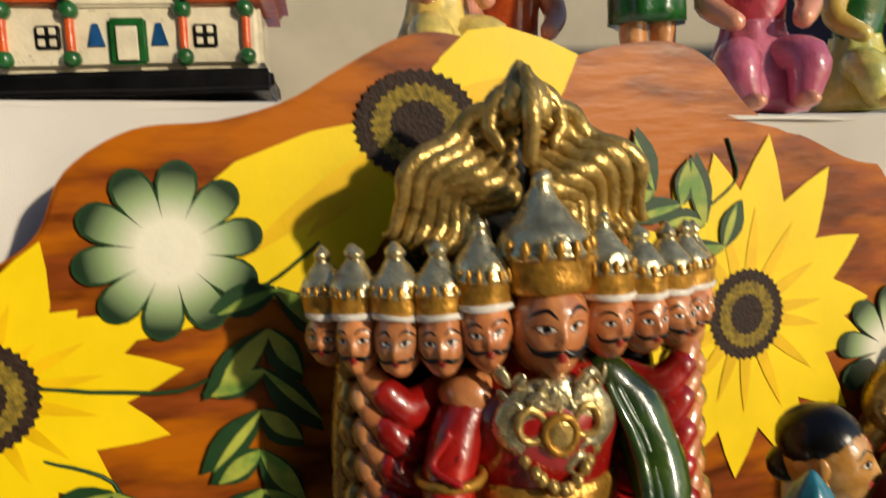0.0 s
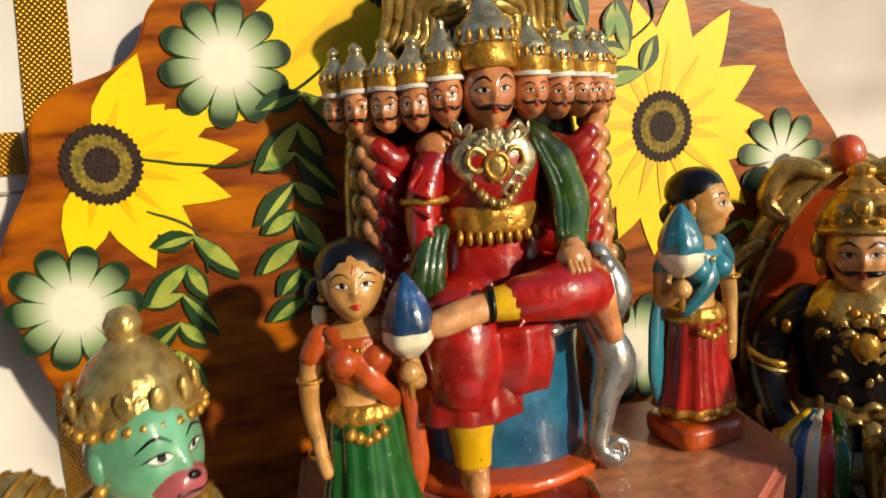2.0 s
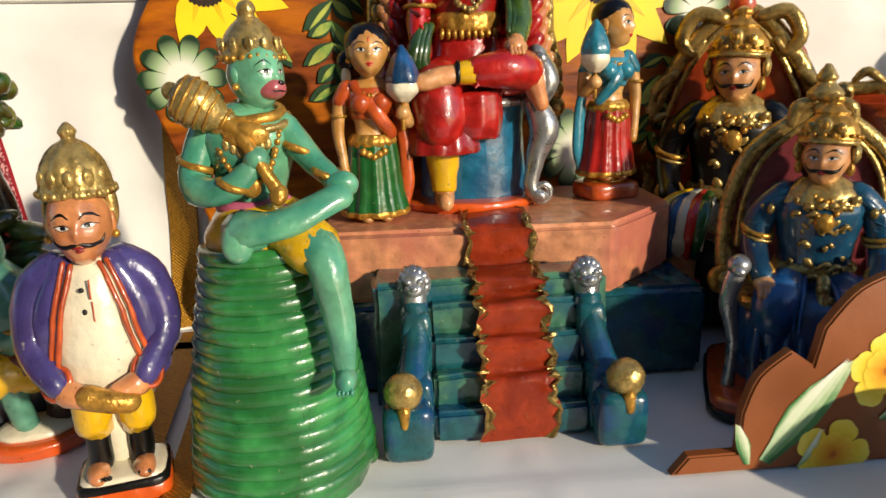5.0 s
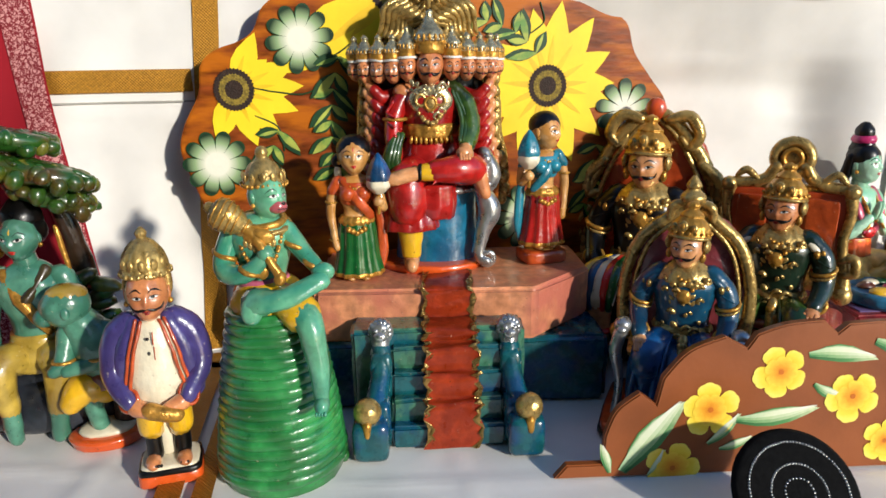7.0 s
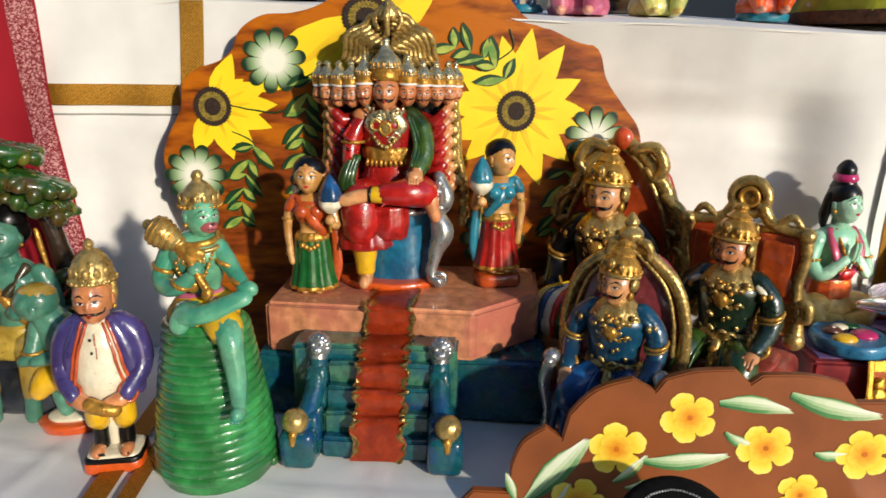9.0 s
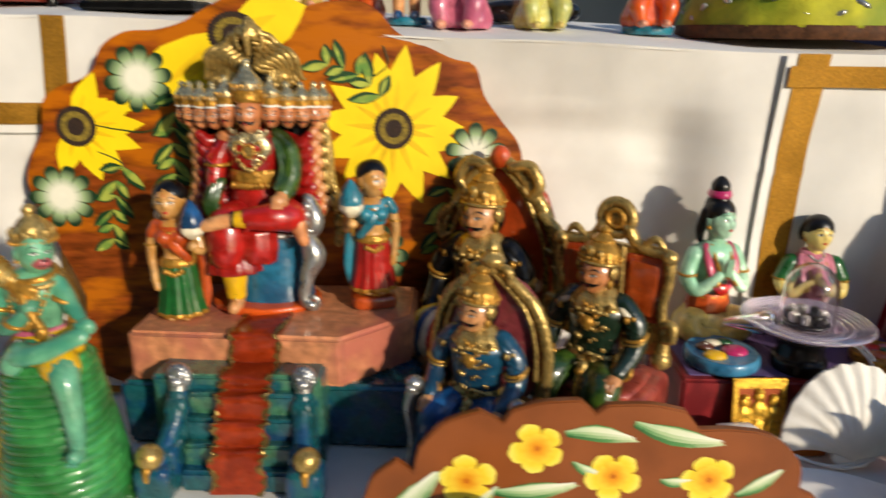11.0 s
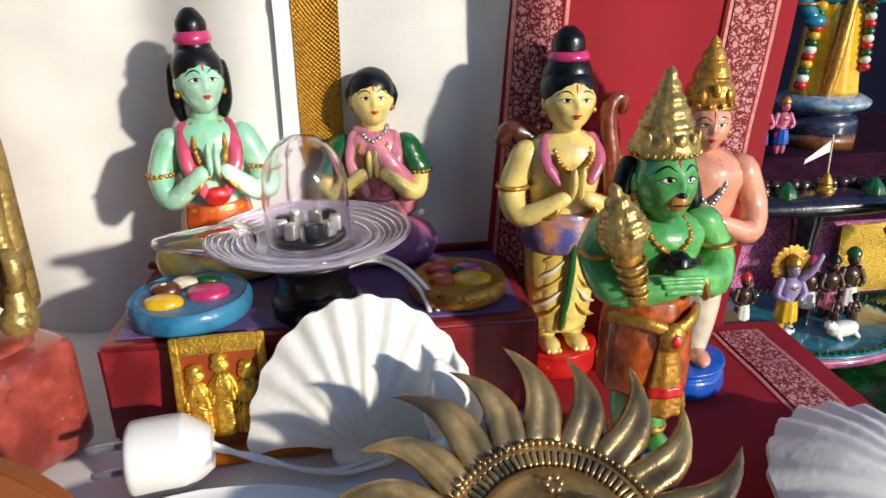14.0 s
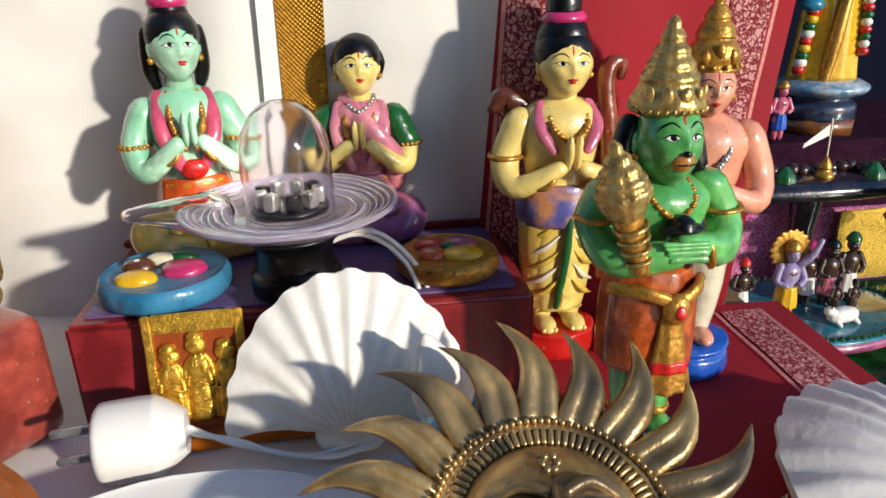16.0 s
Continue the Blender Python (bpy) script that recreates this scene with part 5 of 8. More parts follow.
for s in (-1, 1):
    S.tube([(1.15 * s, -0.3, 11.2), (2.0 * s, -0.5, 9.2), (2.35 * s, -0.5, 6.6)], [0.7, 0.85, 0.75], LAV, seg=12)
    S.tube([(0.62 * s, -1.0, 11.5), (1.15 * s, -1.55, 10.0), (1.5 * s, -1.72, 8.6), (1.85 * s, -1.55, 7.0)], 0.13, ORAN, seg=6)
    S.tube([(0.95 * s, -0.95, 11.6), (1.5 * s, -1.4, 10.0), (1.85 * s, -1.5, 8.6), (2.15 * s, -1.35, 7.0)], 0.13, ORAN, seg=6)
    S.tube([(1.5 * s, 0.1, 11.1), (2.5 * s, 0.1, 10.2), (2.95 * s, -0.5, 8.1), (1.95 * s, -1.9, 6.6)], [0.95, 1.0, 0.8, 0.58], LAV, seg=13)
    for k in range(3):
        S.tube([(2.3 * s, -1.0, 8.3 - 0.5 * k), (3.0 * s, -1.1, 8.0 - 0.45 * k), (3.4 * s, -0.4, 8.1 - 0.4 * k)], [0.04, 0.1, 0.04], LAV, seg=6)
    ring(S, (2.0 * s, -1.7, 6.6), 0.7, 0.7, 0.13, ORAN, (50, 40 * s, 0))
    S.tube([(1.5 * s, -2.0, 6.2), (0.6 * s, -2.3, 5.9)], [0.6, 0.5], SKIND)
S.ball((0, 0.4, 9.0), (2.2, 1.35, 2.9), LAV)
S.tube([(-0.6, -2.5, 6.1), (0.4, -2.7, 5.8), (1.2, -2.6, 5.6)], [0.55, 0.5, 0.45], GOLD)
for z in (10.6, 9.6, 8.6, 7.8):
    S.ball((-0.25, -1.7, z), 0.13, BLACK, seg=6, rings=5)
    S.tube([(0.1, -1.72, z + 0.4), (0.1, -1.78, z - 0.4)], 0.05, ORAN, seg=5)
S.tube([(0, 0, 11.4), (0, -0.1, 12.4)], [0.85, 0.8], SKIND)
face(S, (0, -0.45, 13.15), 1.75, SKIND, moustache=0.8, lips=RED)
S.ball((0, 0.3, 13.6), (1.35, 1.2, 1.4), BLACK)
S.turned((0, 0.05, 14.3), [(1.5, 0), (1.7, 0.2), (1.58, 0.5), (1.52, 0.9), (1.25, 1.6), (0.75, 2.15), (0.33, 2.4), (0.42, 2.75), (0.1, 3.1)], OLDG, pleats=10, amp=0.04)
for k in range(22):
    a = 2 * math.pi * k / 22
    S.ball((1.68 * math.cos(a), 0.05 + 1.68 * math.sin(a), 14.55), 0.16, OLDG, seg=6, rings=5)
for k in range(5):
    a = radians(-150 + 30 * k)
    S.ball((1.45 * math.cos(a), 0.05 + 1.45 * math.sin(a), 15.15), (0.3, 0.2, 0.42), OLDG, seg=7, rings=6, rot=(0, 0, math.degrees(a) + 90))
for s in (-1, 1):
    S.tube([(1.3 * s, 0.2, 14.5), (1.35 * s, 0.1, 13.4), (1.15 * s, 0.0, 12.7)], [0.25, 0.3, 0.2], OLDG)
S.statue("man_statue", pose(0.064, -0.195, 0.0, 0, 0, 14) @ Matrix.Diagonal((0.9, 0.95, 1.0, 1)), "painted clay courtier doll in purple coat and yellow breeches", "figurine", uneven=0.03)

# ---- seated kings on thrones ----


def king(coat, trim, seat_col, back, panel, legs, yaw_head=0, crown_h=2.6):
    """A crowned king seated on a gilt throne; back is 'arch', 'scroll' or 'square'."""
    S = Sculpt()
    S.ball((0, 0.3, 2.6), (3.6, 2.9, 2.6), seat_col, p=0.35)
    S.ball((0, 0.2, 5.3), (3.7, 2.9, 0.4), seat_col if back == "square" else OLDG, p=0.4)
    if back == "square":
        S.ball((0.7, 0.8, 2.7), (3.9, 3.0, 2.75), seat_col, p=0.2)
        S.ball((0, 2.7, 10.6), (3.9, 0.45, 3.9), OLDG, p=0.2)
        for s in (-1, 1):
            S.ball((2.3 * s, 2.3, 11.7), (1.45, 0.3, 2.4), panel, p=0.2)
            S.ball((2.3 * s, 2.08, 11.7), (1.05, 0.2, 1.95), ORAN, p=0.2)
            S.tube([(3.9 * s, 2.2, 14.4), (2.6 * s, 2.2, 14.5), (1.5 * s, 2.2, 14.9), (0.9 * s, 2.2, 15.8)], [0.42, 0.4, 0.45, 0.5], OLDG)
            S.tube([(3.9 * s, 2.2, 14.2), (4.1 * s, 2.1, 12.6), (3.8 * s, 2.1, 10.8), (4.1 * s, 2.0, 8.6), (4.2 * s, 1.9, 7.2)], [0.5, 0.34, 0.36, 0.4, 0.6], OLDG)
            S.tube([(0.7 * s, 2.1, 14.4), (0.75 * s, 2.1, 12.0), (0.8 * s, 2.1, 9.4)], 0.25, OLDG, seg=7)
            S.tube([(3.9 * s, 1.9, 9.4), (4.7 * s, 1.8, 9.6), (4.8 * s, 1.7, 8.6), (4.2 * s, 1.7, 8.4)], [0.3, 0.36, 0.34, 0.25], OLDG, seg=8)
            S.ball((4.2 * s, 1.8, 6.9), 0.72, OLDG)
            S.ball((4.0 * s, 2.0, 14.3), 0.55, OLDG)
            S.tube([(2.0 * s, 2.0, 14.7), (2.9 * s, 2.0, 15.4), (3.5 * s, 2.0, 14.9)], [0.2, 0.3, 0.2], OLDG, seg=7)
        ring(S, (0, 2.2, 16.4), 1.15, 1.15, 0.4, OLDG, (90, 0, 0))
        S.ball((0, 2.3, 16.4), (0.9, 0.4, 0.9), OLDG)
        ring(S, (0, 1.9, 16.4), 0.6, 0.6, 0.18, GOLD, (90, 0, 0))
    else:
        top = 16.4 if back == "scroll" else 15.6
        S.ball((0, 2.7, 9.8), (4.1, 0.5, top - 10.2), panel, p=0.8)
        for s in (-1, 1):
            arch = [(4.1 * s, 2.1, 5.4), (4.5 * s, 2.2, 7.8), (4.3 * s, 2.3, 10.4), (3.4 * s, 2.3, 12.9), (1.7 * s, 2.3, top - 1.1), (0.2 * s, 2.3, top)]
            S.tube(arch, [0.62, 0.46, 0.44, 0.46, 0.46, 0.4], OLDG, seg=10)
            S.tube([(p[0] * 0.83, p[1] - 0.25, p[2] * 0.97) for p in arch[1:]], [0.2, 0.17, 0.17, 0.17, 0.14], OLDG, seg=8)
            S.ball((4.2 * s, 1.8, 5.6), 0.8, OLDG)
            S.tube([(4.2 * s, 1.5, 6.2), (4.9 * s, 1.4, 5.8), (4.7 * s, 1.3, 5.0), (4.2 * s, 1.3, 5.2)], [0.3, 0.34, 0.3, 0.2], GOLD, seg=8)
            if back == "scroll":
                S.tube([(0.9 * s, 2.0, top - 0.5), (2.2 * s, 2.0, top - 0.3), (2.9 * s, 2.0, top - 1.5), (2.3 * s, 2.0, top - 2.3), (1.8 * s, 2.0, top - 1.7)], [0.36, 0.42, 0.4, 0.3, 0.22], OLDG)
                S.tube([(3.2 * s, 2.0, 13.0), (4.3 * s, 2.0, 12.0), (4.3 * s, 2.0, 10.6), (3.6 * s, 2.0, 10.8)], [0.34, 0.42, 0.38, 0.22], OLDG)
                S.tube([(4.2 * s, 2.0, 9.6), (4.9 * s, 1.9, 8.6), (4.6 * s, 1.9, 7.4)], [0.28, 0.4, 0.28], OLDG)
            else:
                S.tube([(0.5 * s, 2.0, top + 0.2), (1.3 * s, 2.0, top - 0.1), (1.5 * s, 2.0, top - 1.0)], [0.3, 0.38, 0.25], OLDG)
        S.ball((0, 2.2, top + 0.1), (0.7, 0.55, 0.8), panel if back == "scroll" else OLDG)
        if back == "arch":
            S.turned((0, 2.1, top + 0.3), [(0.8, 0), (0.9, 0.4), (0.45, 0.9), (0.55, 1.2), (0.12, 1.9)], OLDG)
    # body
    S.turned((0, 0, 5.6), [(2.2, 0), (2.0, 1.2), (1.85, 2.4), (2.15, 4.2), (2.15, 5.0), (1.5, 5.9), (0.8, 6.3)], coat, sy=0.75)
    S.turned((0, 0, 6.9), [(2.0, 0), (2.12, 0.25), (1.95, 0.6)], OLDG, sy=0.8, pleats=14, amp=0.02)
    S.turned((0, -0.05, 10.2), [(2.0, 0.55), (1.95, 0.75), (1.55, 1.35), (0.95, 1.85)], OLDG, sy=0.8, pleats=9, amp=0.05, seg=36)
    leaf_bib(S, 10.7, 8.6, 5, (2.14, 1.95), OLDG, 50, size=0.3)
    leaf_bib(S, 7.6, 6.9, 2, (2.05, 2.15), OLDG, 50, size=0.4)
    necklace(S, (0, -0.4, 11.7), 1.0, 1.2, 0.7, GOLD, 0.17, 13)
    necklace(S, (0, -0.4, 11.4), 1.45, 1.4, 1.2, GOLD, 0.17, 17)
    S.ball((0, -1.75, 9.9), (0.5, 0.3, 0.55), GOLD, seg=9, rings=7)
    for s in (-1, 1):
        S.tube([(1.7 * s, 0.1, 11.0), (2.75 * s, 0, 9.9), (3.05 * s, -0.5, 8.2), (2.7 * s, -2.3, 7.0)], [0.85, 0.78, 0.7, 0.55], coat, seg=11)
        S.ball((2.15 * s, -0.05, 10.75), (0.85, 0.8, 0.36), CREM if back == "square" else coat, rot=(0, 38 * s, 0))
        for k in range(5):
            a = -1.2 + 0.6 * k
            S.ball((2.15 * s + 0.75 * s * math.cos(a), -0.05 + 0.8 * math.sin(a), 10.35), (0.22, 0.22, 0.3), trim, seg=7, rings=5)
        ring(S, (2.95 * s, -0.25, 9.1), 0.78, 0.78, 0.15, GOLD, (10, -15 * s, 0))
        ring(S, (2.95 * s, -0.3, 8.8), 0.76, 0.76, 0.1, OLDG, (10, -15 * s, 0))
        ring(S, (2.8 * s, -1.9, 7.15), 0.6, 0.6, 0.17, GOLD, (60, 0, 0))
        for k in range(4):
            S.tube([(2.5 * s, -0.75, 9.9 - 0.45 * k), (3.35 * s, -0.6, 9.5 - 0.45 * k), (3.5 * s, 0.2, 9.6 - 0.45 * k)], [0.05, 0.12, 0.05], coat, seg=6)
        S.ball((2.6 * s, -2.8, 6.75), (0.58, 0.72, 0.42), SKIN)
        for k in range(4):
            S.tube([(2.25 * s + 0.22 * k * s, -3.3, 6.85), (2.2 * s + 0.22 * k * s, -3.7, 6.35)], 0.14, SKIN, seg=6)
        S.tube([(1.1 * s, -0.6, 6.0), (1.9 * s, -2.6, 6.0), (2.1 * s, -3.4, 5.2)], [1.25, 1.25, 1.1], legs[0], seg=12)
        S.tube([(2.1 * s, -3.3, 5.2), (2.0 * s, -3.4, 3.0), (1.9 * s, -3.3, 1.2)], [0.95, 0.8, 0.6], legs[1], seg=11)
        ring(S, (2.0 * s, -3.35, 2.8), 0.86, 0.86, 0.2, legs[2])
        S.ball((1.9 * s, -3.9, 0.6), (0.6, 1.1, 0.5), legs[2])
        for k in range(6):
            S.tube([(0.5 * s + 0.3 * k * s, -1.5 + 0.1 * k, 7.0), (0.8 * s + 0.26 * k * s, -3.1, 6.4 + 0.1 * k), (1.0 * s + 0.24 * k * s, -4.3 + 0.1 * k, 4.8)], [0.08, 0.14, 0.06], legs[0], seg=6)
    S.turned((0, -1.6, 2.4), [(1.5, 0), (1.4, 1.5), (1.1, 3.4)], legs[0], sy=0.7, pleats=8, amp=0.06)
    S.tube([(0.2, -2.3, 7.0), (0.3, -3.1, 4.8), (0.4, -3.0, 2.4)], [0.34, 0.4, 0.25], OLDG)
    for k in range(6):
        S.ball((0.25 + 0.35 * (k % 2) - 0.1, -2.7 - 0.12 * k, 6.6 - 0.6 * k), (0.34, 0.26, 0.36), trim, seg=7, rings=6)
    # head
    S.tube([(0, 0, 11.5), (0, -0.1, 12.4)], [0.8, 0.78], SKIN)
    face(S, (0, -0.5, 13.1), 1.42, SKIN if back != "square" else SKIND, yaw=yaw_head, moustache=1.15, lips=RED)
    S.ball((0, 0.4, 12.9), (1.22, 1.05, 1.35), BLACK)
    h, r = crown_h, 1.3
    keep = S.M
    S.M = S.M @ Matrix.Translation((0, -0.3, 13.8)) @ Euler((radians(-8), 0, radians(yaw_head))).to_matrix().to_4x4()
    S.turned((0, 0, 0), [(r * 0.96, 0), (r * 1.1, 0.08 * h), (r * 1.04, 0.2 * h), (r * 1.0, 0.32 * h), (r * 0.8, 0.46 * h), (r * 0.62, 0.56 * h), (r * 0.64, 0.61 * h), (r * 0.44, 0.72 * h), (r * 0.3, 0.79 * h), (r * 0.36, 0.85 * h), (r * 0.3, 0.93 * h), (r * 0.05, h)], GOLD, sy=0.96, seg=24, pleats=12, amp=0.025)
    ring(S, (0, 0, 0.04 * h), r * 1.04, r, 0.13, OLDG, n=16)
    for k in range(20):
        a = 2 * math.pi * k / 20
        S.ball((r * 1.1 * math.cos(a), r * 1.06 * math.sin(a), 0.17 * h), 0.13, GOLD, seg=6, rings=5)
    for dx, dz, q in ((0, 0.34, 0.34), (-0.55, 0.3, 0.24), (0.55, 0.3, 0.24)):
        S.ball((dx * r, -math.sqrt(1 - dx * dx) * r * 1.02, dz * h), (q, 0.16, q * 1.2), OLDG, seg=9, rings=7)
        S.ball((dx * r, -math.sqrt(1 - dx * dx) * r * 1.02 - 0.14, dz * h), (q * 0.5, 0.1, q * 0.6), GOLD, seg=7, rings=6)
    for s in (-1, 1):
        S.ball((1.35 * s, -0.1, -0.4), (0.24, 0.45, 0.5), OLDG)
        S.ball((1.2 * s, -0.2, -1.2), (0.22, 0.28, 0.4), GOLD, seg=8, rings=7)
    S.M = keep
    return S


ORPAN = glaze("burnt orange panel", "c2491a", second="a33a12", mix_scale=25)
KA = king(BLACK, GOLD, BLACK, "scroll", ORPAN, (CREM, SKIN, SCAR), -8)
for s in (-1, 1):
    for k, mt in enumerate((YELO, BLUE, CREM, SCAR, EMER)):
        q = -0.9 + 0.45 * k
        KA.tube([(1.3 * s + q * 0.5, -1.6 + 0.1 * k, 7.2), (1.9 * s + q, -3.4, 6.9), (2.1 * s + q, -4.2, 5.6), (2.1 * s + q * 0.9, -4.1, 4.4)], [0.2, 0.34, 0.34, 0.2], mt, seg=8, flat=0.7)
KA.statue("king_statue", pose(0.438, -0.03, 0.002, 0, 0, -27) @ Matrix.Scale(1.34, 4), "painted clay king doll in black seated on a gilt scrolled throne", "figurine", "seated kings")
KB = king(glaze("deep teal blue", "124a66", second="0c3550", mix_scale=40), OLDG, BLUE, "arch", glaze("dusty rose", "8a3a40"), (BLUE, BLUE, SILVER), -20)
for s in (-1, 1):
    KB.tube([(3.9 * s, -2.2, 7.4), (4.3 * s, -2.6, 5.6), (3.9 * s, -2.8, 3.4), (4.0 * s, -3.2, 1.0)], [0.5, 0.46, 0.32, 0.36], SILVER)
    KB.ball((3.9 * s, -2.4, 7.6), (0.62, 0.7, 0.6), SILVER)
    KB.ball((3.9 * s, -2.9, 7.4), (0.35, 0.4, 0.3), SILVER)
    KB.ball((4.0 * s, -3.3, 0.5), (0.7, 1.0, 0.4), SILVER)
KB.ball((0, -2.0, 3.0), (3.4, 2.3, 3.4), BLUE)
KB.ball((0, -1.2, 0.5), (5.0, 4.4, 0.5), ORAN, p=0.3)
KB.ball((0, -1.2, 0.15), (5.15, 4.55, 0.3), BLACK, p=0.3)
for k in range(9):
    KB.tube([(-2.6 + 0.65 * k, -2.4, 6.0), (-2.9 + 0.72 * k, -4.3, 3.4), (-3.0 + 0.75 * k, -4.2, 0.3)], [0.12, 0.26, 0.3], BLUE, seg=7)
KB.statue("king_statue", pose(0.432, -0.144, 0.002, 0, 0, -24) @ Matrix.Scale(1.03, 4), "painted clay king doll in blue on a gilt arched throne", "figurine", "seated kings")
king(glaze("forest black green", "12281a"), GOLD, glaze("salmon", "a84a3c", second="86352c", mix_scale=40), "square", ORPAN, (OLIVE, OLIVE, GOLD), -14).statue("king_statue", pose(0.527, -0.096, 0.002, 0, 0, -34) @ Matrix.Scale(1.14, 4), "painted clay king doll in dark green on a square orange-backed throne", "figurine", "seated kings")

# ---- the low brown board with yellow flowers ----
fboard = thing("flower_board", pose(0, -0.215, 0.0, -3), "brown scalloped clay board painted with yellow flowers", "panel")
OUT2 = [(0.322, 0.0005), (0.330, 0.010), (0.354, 0.010)] + [(p.x, p.z) for p in catmull([(0.355, 0, 0.03), (0.362, 0, 0.048), (0.377, 0, 0.06)], 4)] + [(0.388, 0.052)] + [(p.x, p.z) for p in catmull([(0.392, 0, 0.07), (0.408, 0, 0.088), (0.431, 0, 0.097)], 5)] + [(0.446, 0.089)] + [(p.x, p.z) for p in catmull([(0.452, 0, 0.098), (0.471, 0, 0.104), (0.495, 0, 0.106)], 5)] + [(0.505, 0.097)] + [(p.x, p.z) for p in catmull([(0.512, 0, 0.103), (0.54, 0, 0.104), (0.562, 0, 0.1)], 5)] + [(0.572, 0.087)] + [(p.x, p.z) for p in catmull([(0.59, 0, 0.088), (0.618, 0, 0.084), (0.638, 0, 0.066), (0.641, 0, 0.045)], 6)] + [(0.652, 0.04), (0.668, 0.02), (0.67, 0.0005)]
part("panel", prism(OUT2, 0.007, 0.001), CLAYB, fboard)
YF = -0.0074
PAINT["plane"] = YF


def ramp_paint(name, c, length, stops):
    """Brushed paint whose tone runs outward from c, with streaks."""
    m = surface(name, "e8c020", rough=0.5, vary=0.1)
    nt = m.node_tree
    q = nt.nodes["Principled BSDF"]
    tc = nt.nodes.new("ShaderNodeTexCoord")
    ds = nt.nodes.new("ShaderNodeVectorMath")
    ds.operation = "DISTANCE"
    ds.inputs[1].default_value = (c[0], YF, c[1])
    nt.links.new(tc.outputs["Object"], ds.inputs[0])
    no = nt.nodes.new("ShaderNodeTexNoise")
    no.inputs["Scale"].default_value, no.inputs["Detail"].default_value = 260, 4
    nt.links.new(tc.outputs["Object"], no.inputs["Vector"])
    ma = nt.nodes.new("ShaderNodeMath")
    ma.operation = "MULTIPLY_ADD"
    ma.inputs[1].default_value = length * 0.35
    nt.links.new(no.outputs["Fac"], ma.inputs[0])
    nt.links.new(ds.outputs["Value"], ma.inputs[2])
    mr = nt.nodes.new("ShaderNodeMapRange")
    mr.inputs[1].default_value, mr.inputs[2].default_value = length * 0.17, length * 1.17
    nt.links.new(ma.outputs[0], mr.inputs[0])
    rp = nt.nodes.new("ShaderNodeValToRGB")
    rp.color_ramp.elements[0].position, rp.color_ramp.elements[0].color = stops[0][0], rgb(stops[0][1])
    rp.color_ramp.elements[1].position, rp.color_ramp.elements[1].color = stops[-1][0], rgb(stops[-1][1])
    for p, col in stops[1:-1]:
        rp.color_ramp.elements.new(p).color = rgb(col)
    nt.links.new(mr.outputs[0], rp.inputs[0])
    nt.links.new(rp.outputs[0], q.inputs["Base Color"])
    return m


rf = random.Random(31)
for k, (cx, cz, r) in enumerate((q, w, e * 0.84) for q, w, e in ((0.401, 0.006, 0.022), (0.424, 0.047, 0.022), (0.469, 0.072, 0.021), (0.519, 0.053, 0.021), (0.581, 0.052, 0.021), (0.545, 0.02, 0.019), (0.632, 0.022, 0.018))):
    outer = ramp_paint("brushed outer petal %d" % k, (cx, cz), r, ((0.1, "d08a10"), (0.45, "e8b81c"), (0.75, "f2d43a"), (1.0, "f6e060")))
    inner = ramp_paint("brushed inner petal %d" % k, (cx, cz), r, ((0.0, "d87a0c"), (0.25, "e8a01c"), (0.6, "f4d03c")))
    fl = painted("yellow_flower", [lambda bm: disc(bm, (cx, cz), r * 0.1, r * 0.1, YF - 0.0026)], surface("orange flower heart", "d07008", rough=0.5), fboard, "painted yellow double flower with orange heart")
    a0 = rf.uniform(0, 72)
    for i in range(5):
        a = a0 + 72 * i + rf.uniform(-6, 6)
        ln = r * rf.uniform(0.94, 1.06)
        for s, l in ((-1, 0.97), (1, 1.0), (0, 1.04)):
            painted("petal", [lambda bm: petal(bm, (cx, cz), radians(a + 12 * s), ln * l, r * 0.56, YF - 0.0003 - 0.00012 * i - 0.00003 * s, tip=2)], outer, fl)
        for s in (-1, 1):
            painted("inner_petal", [lambda bm: petal(bm, (cx, cz), radians(a + 36 + 13 * s), r * rf.uniform(0.58, 0.66), r * 0.4, YF - 0.0014 - 0.00012 * i - 0.00003 * s, tip=2)], inner, fl)
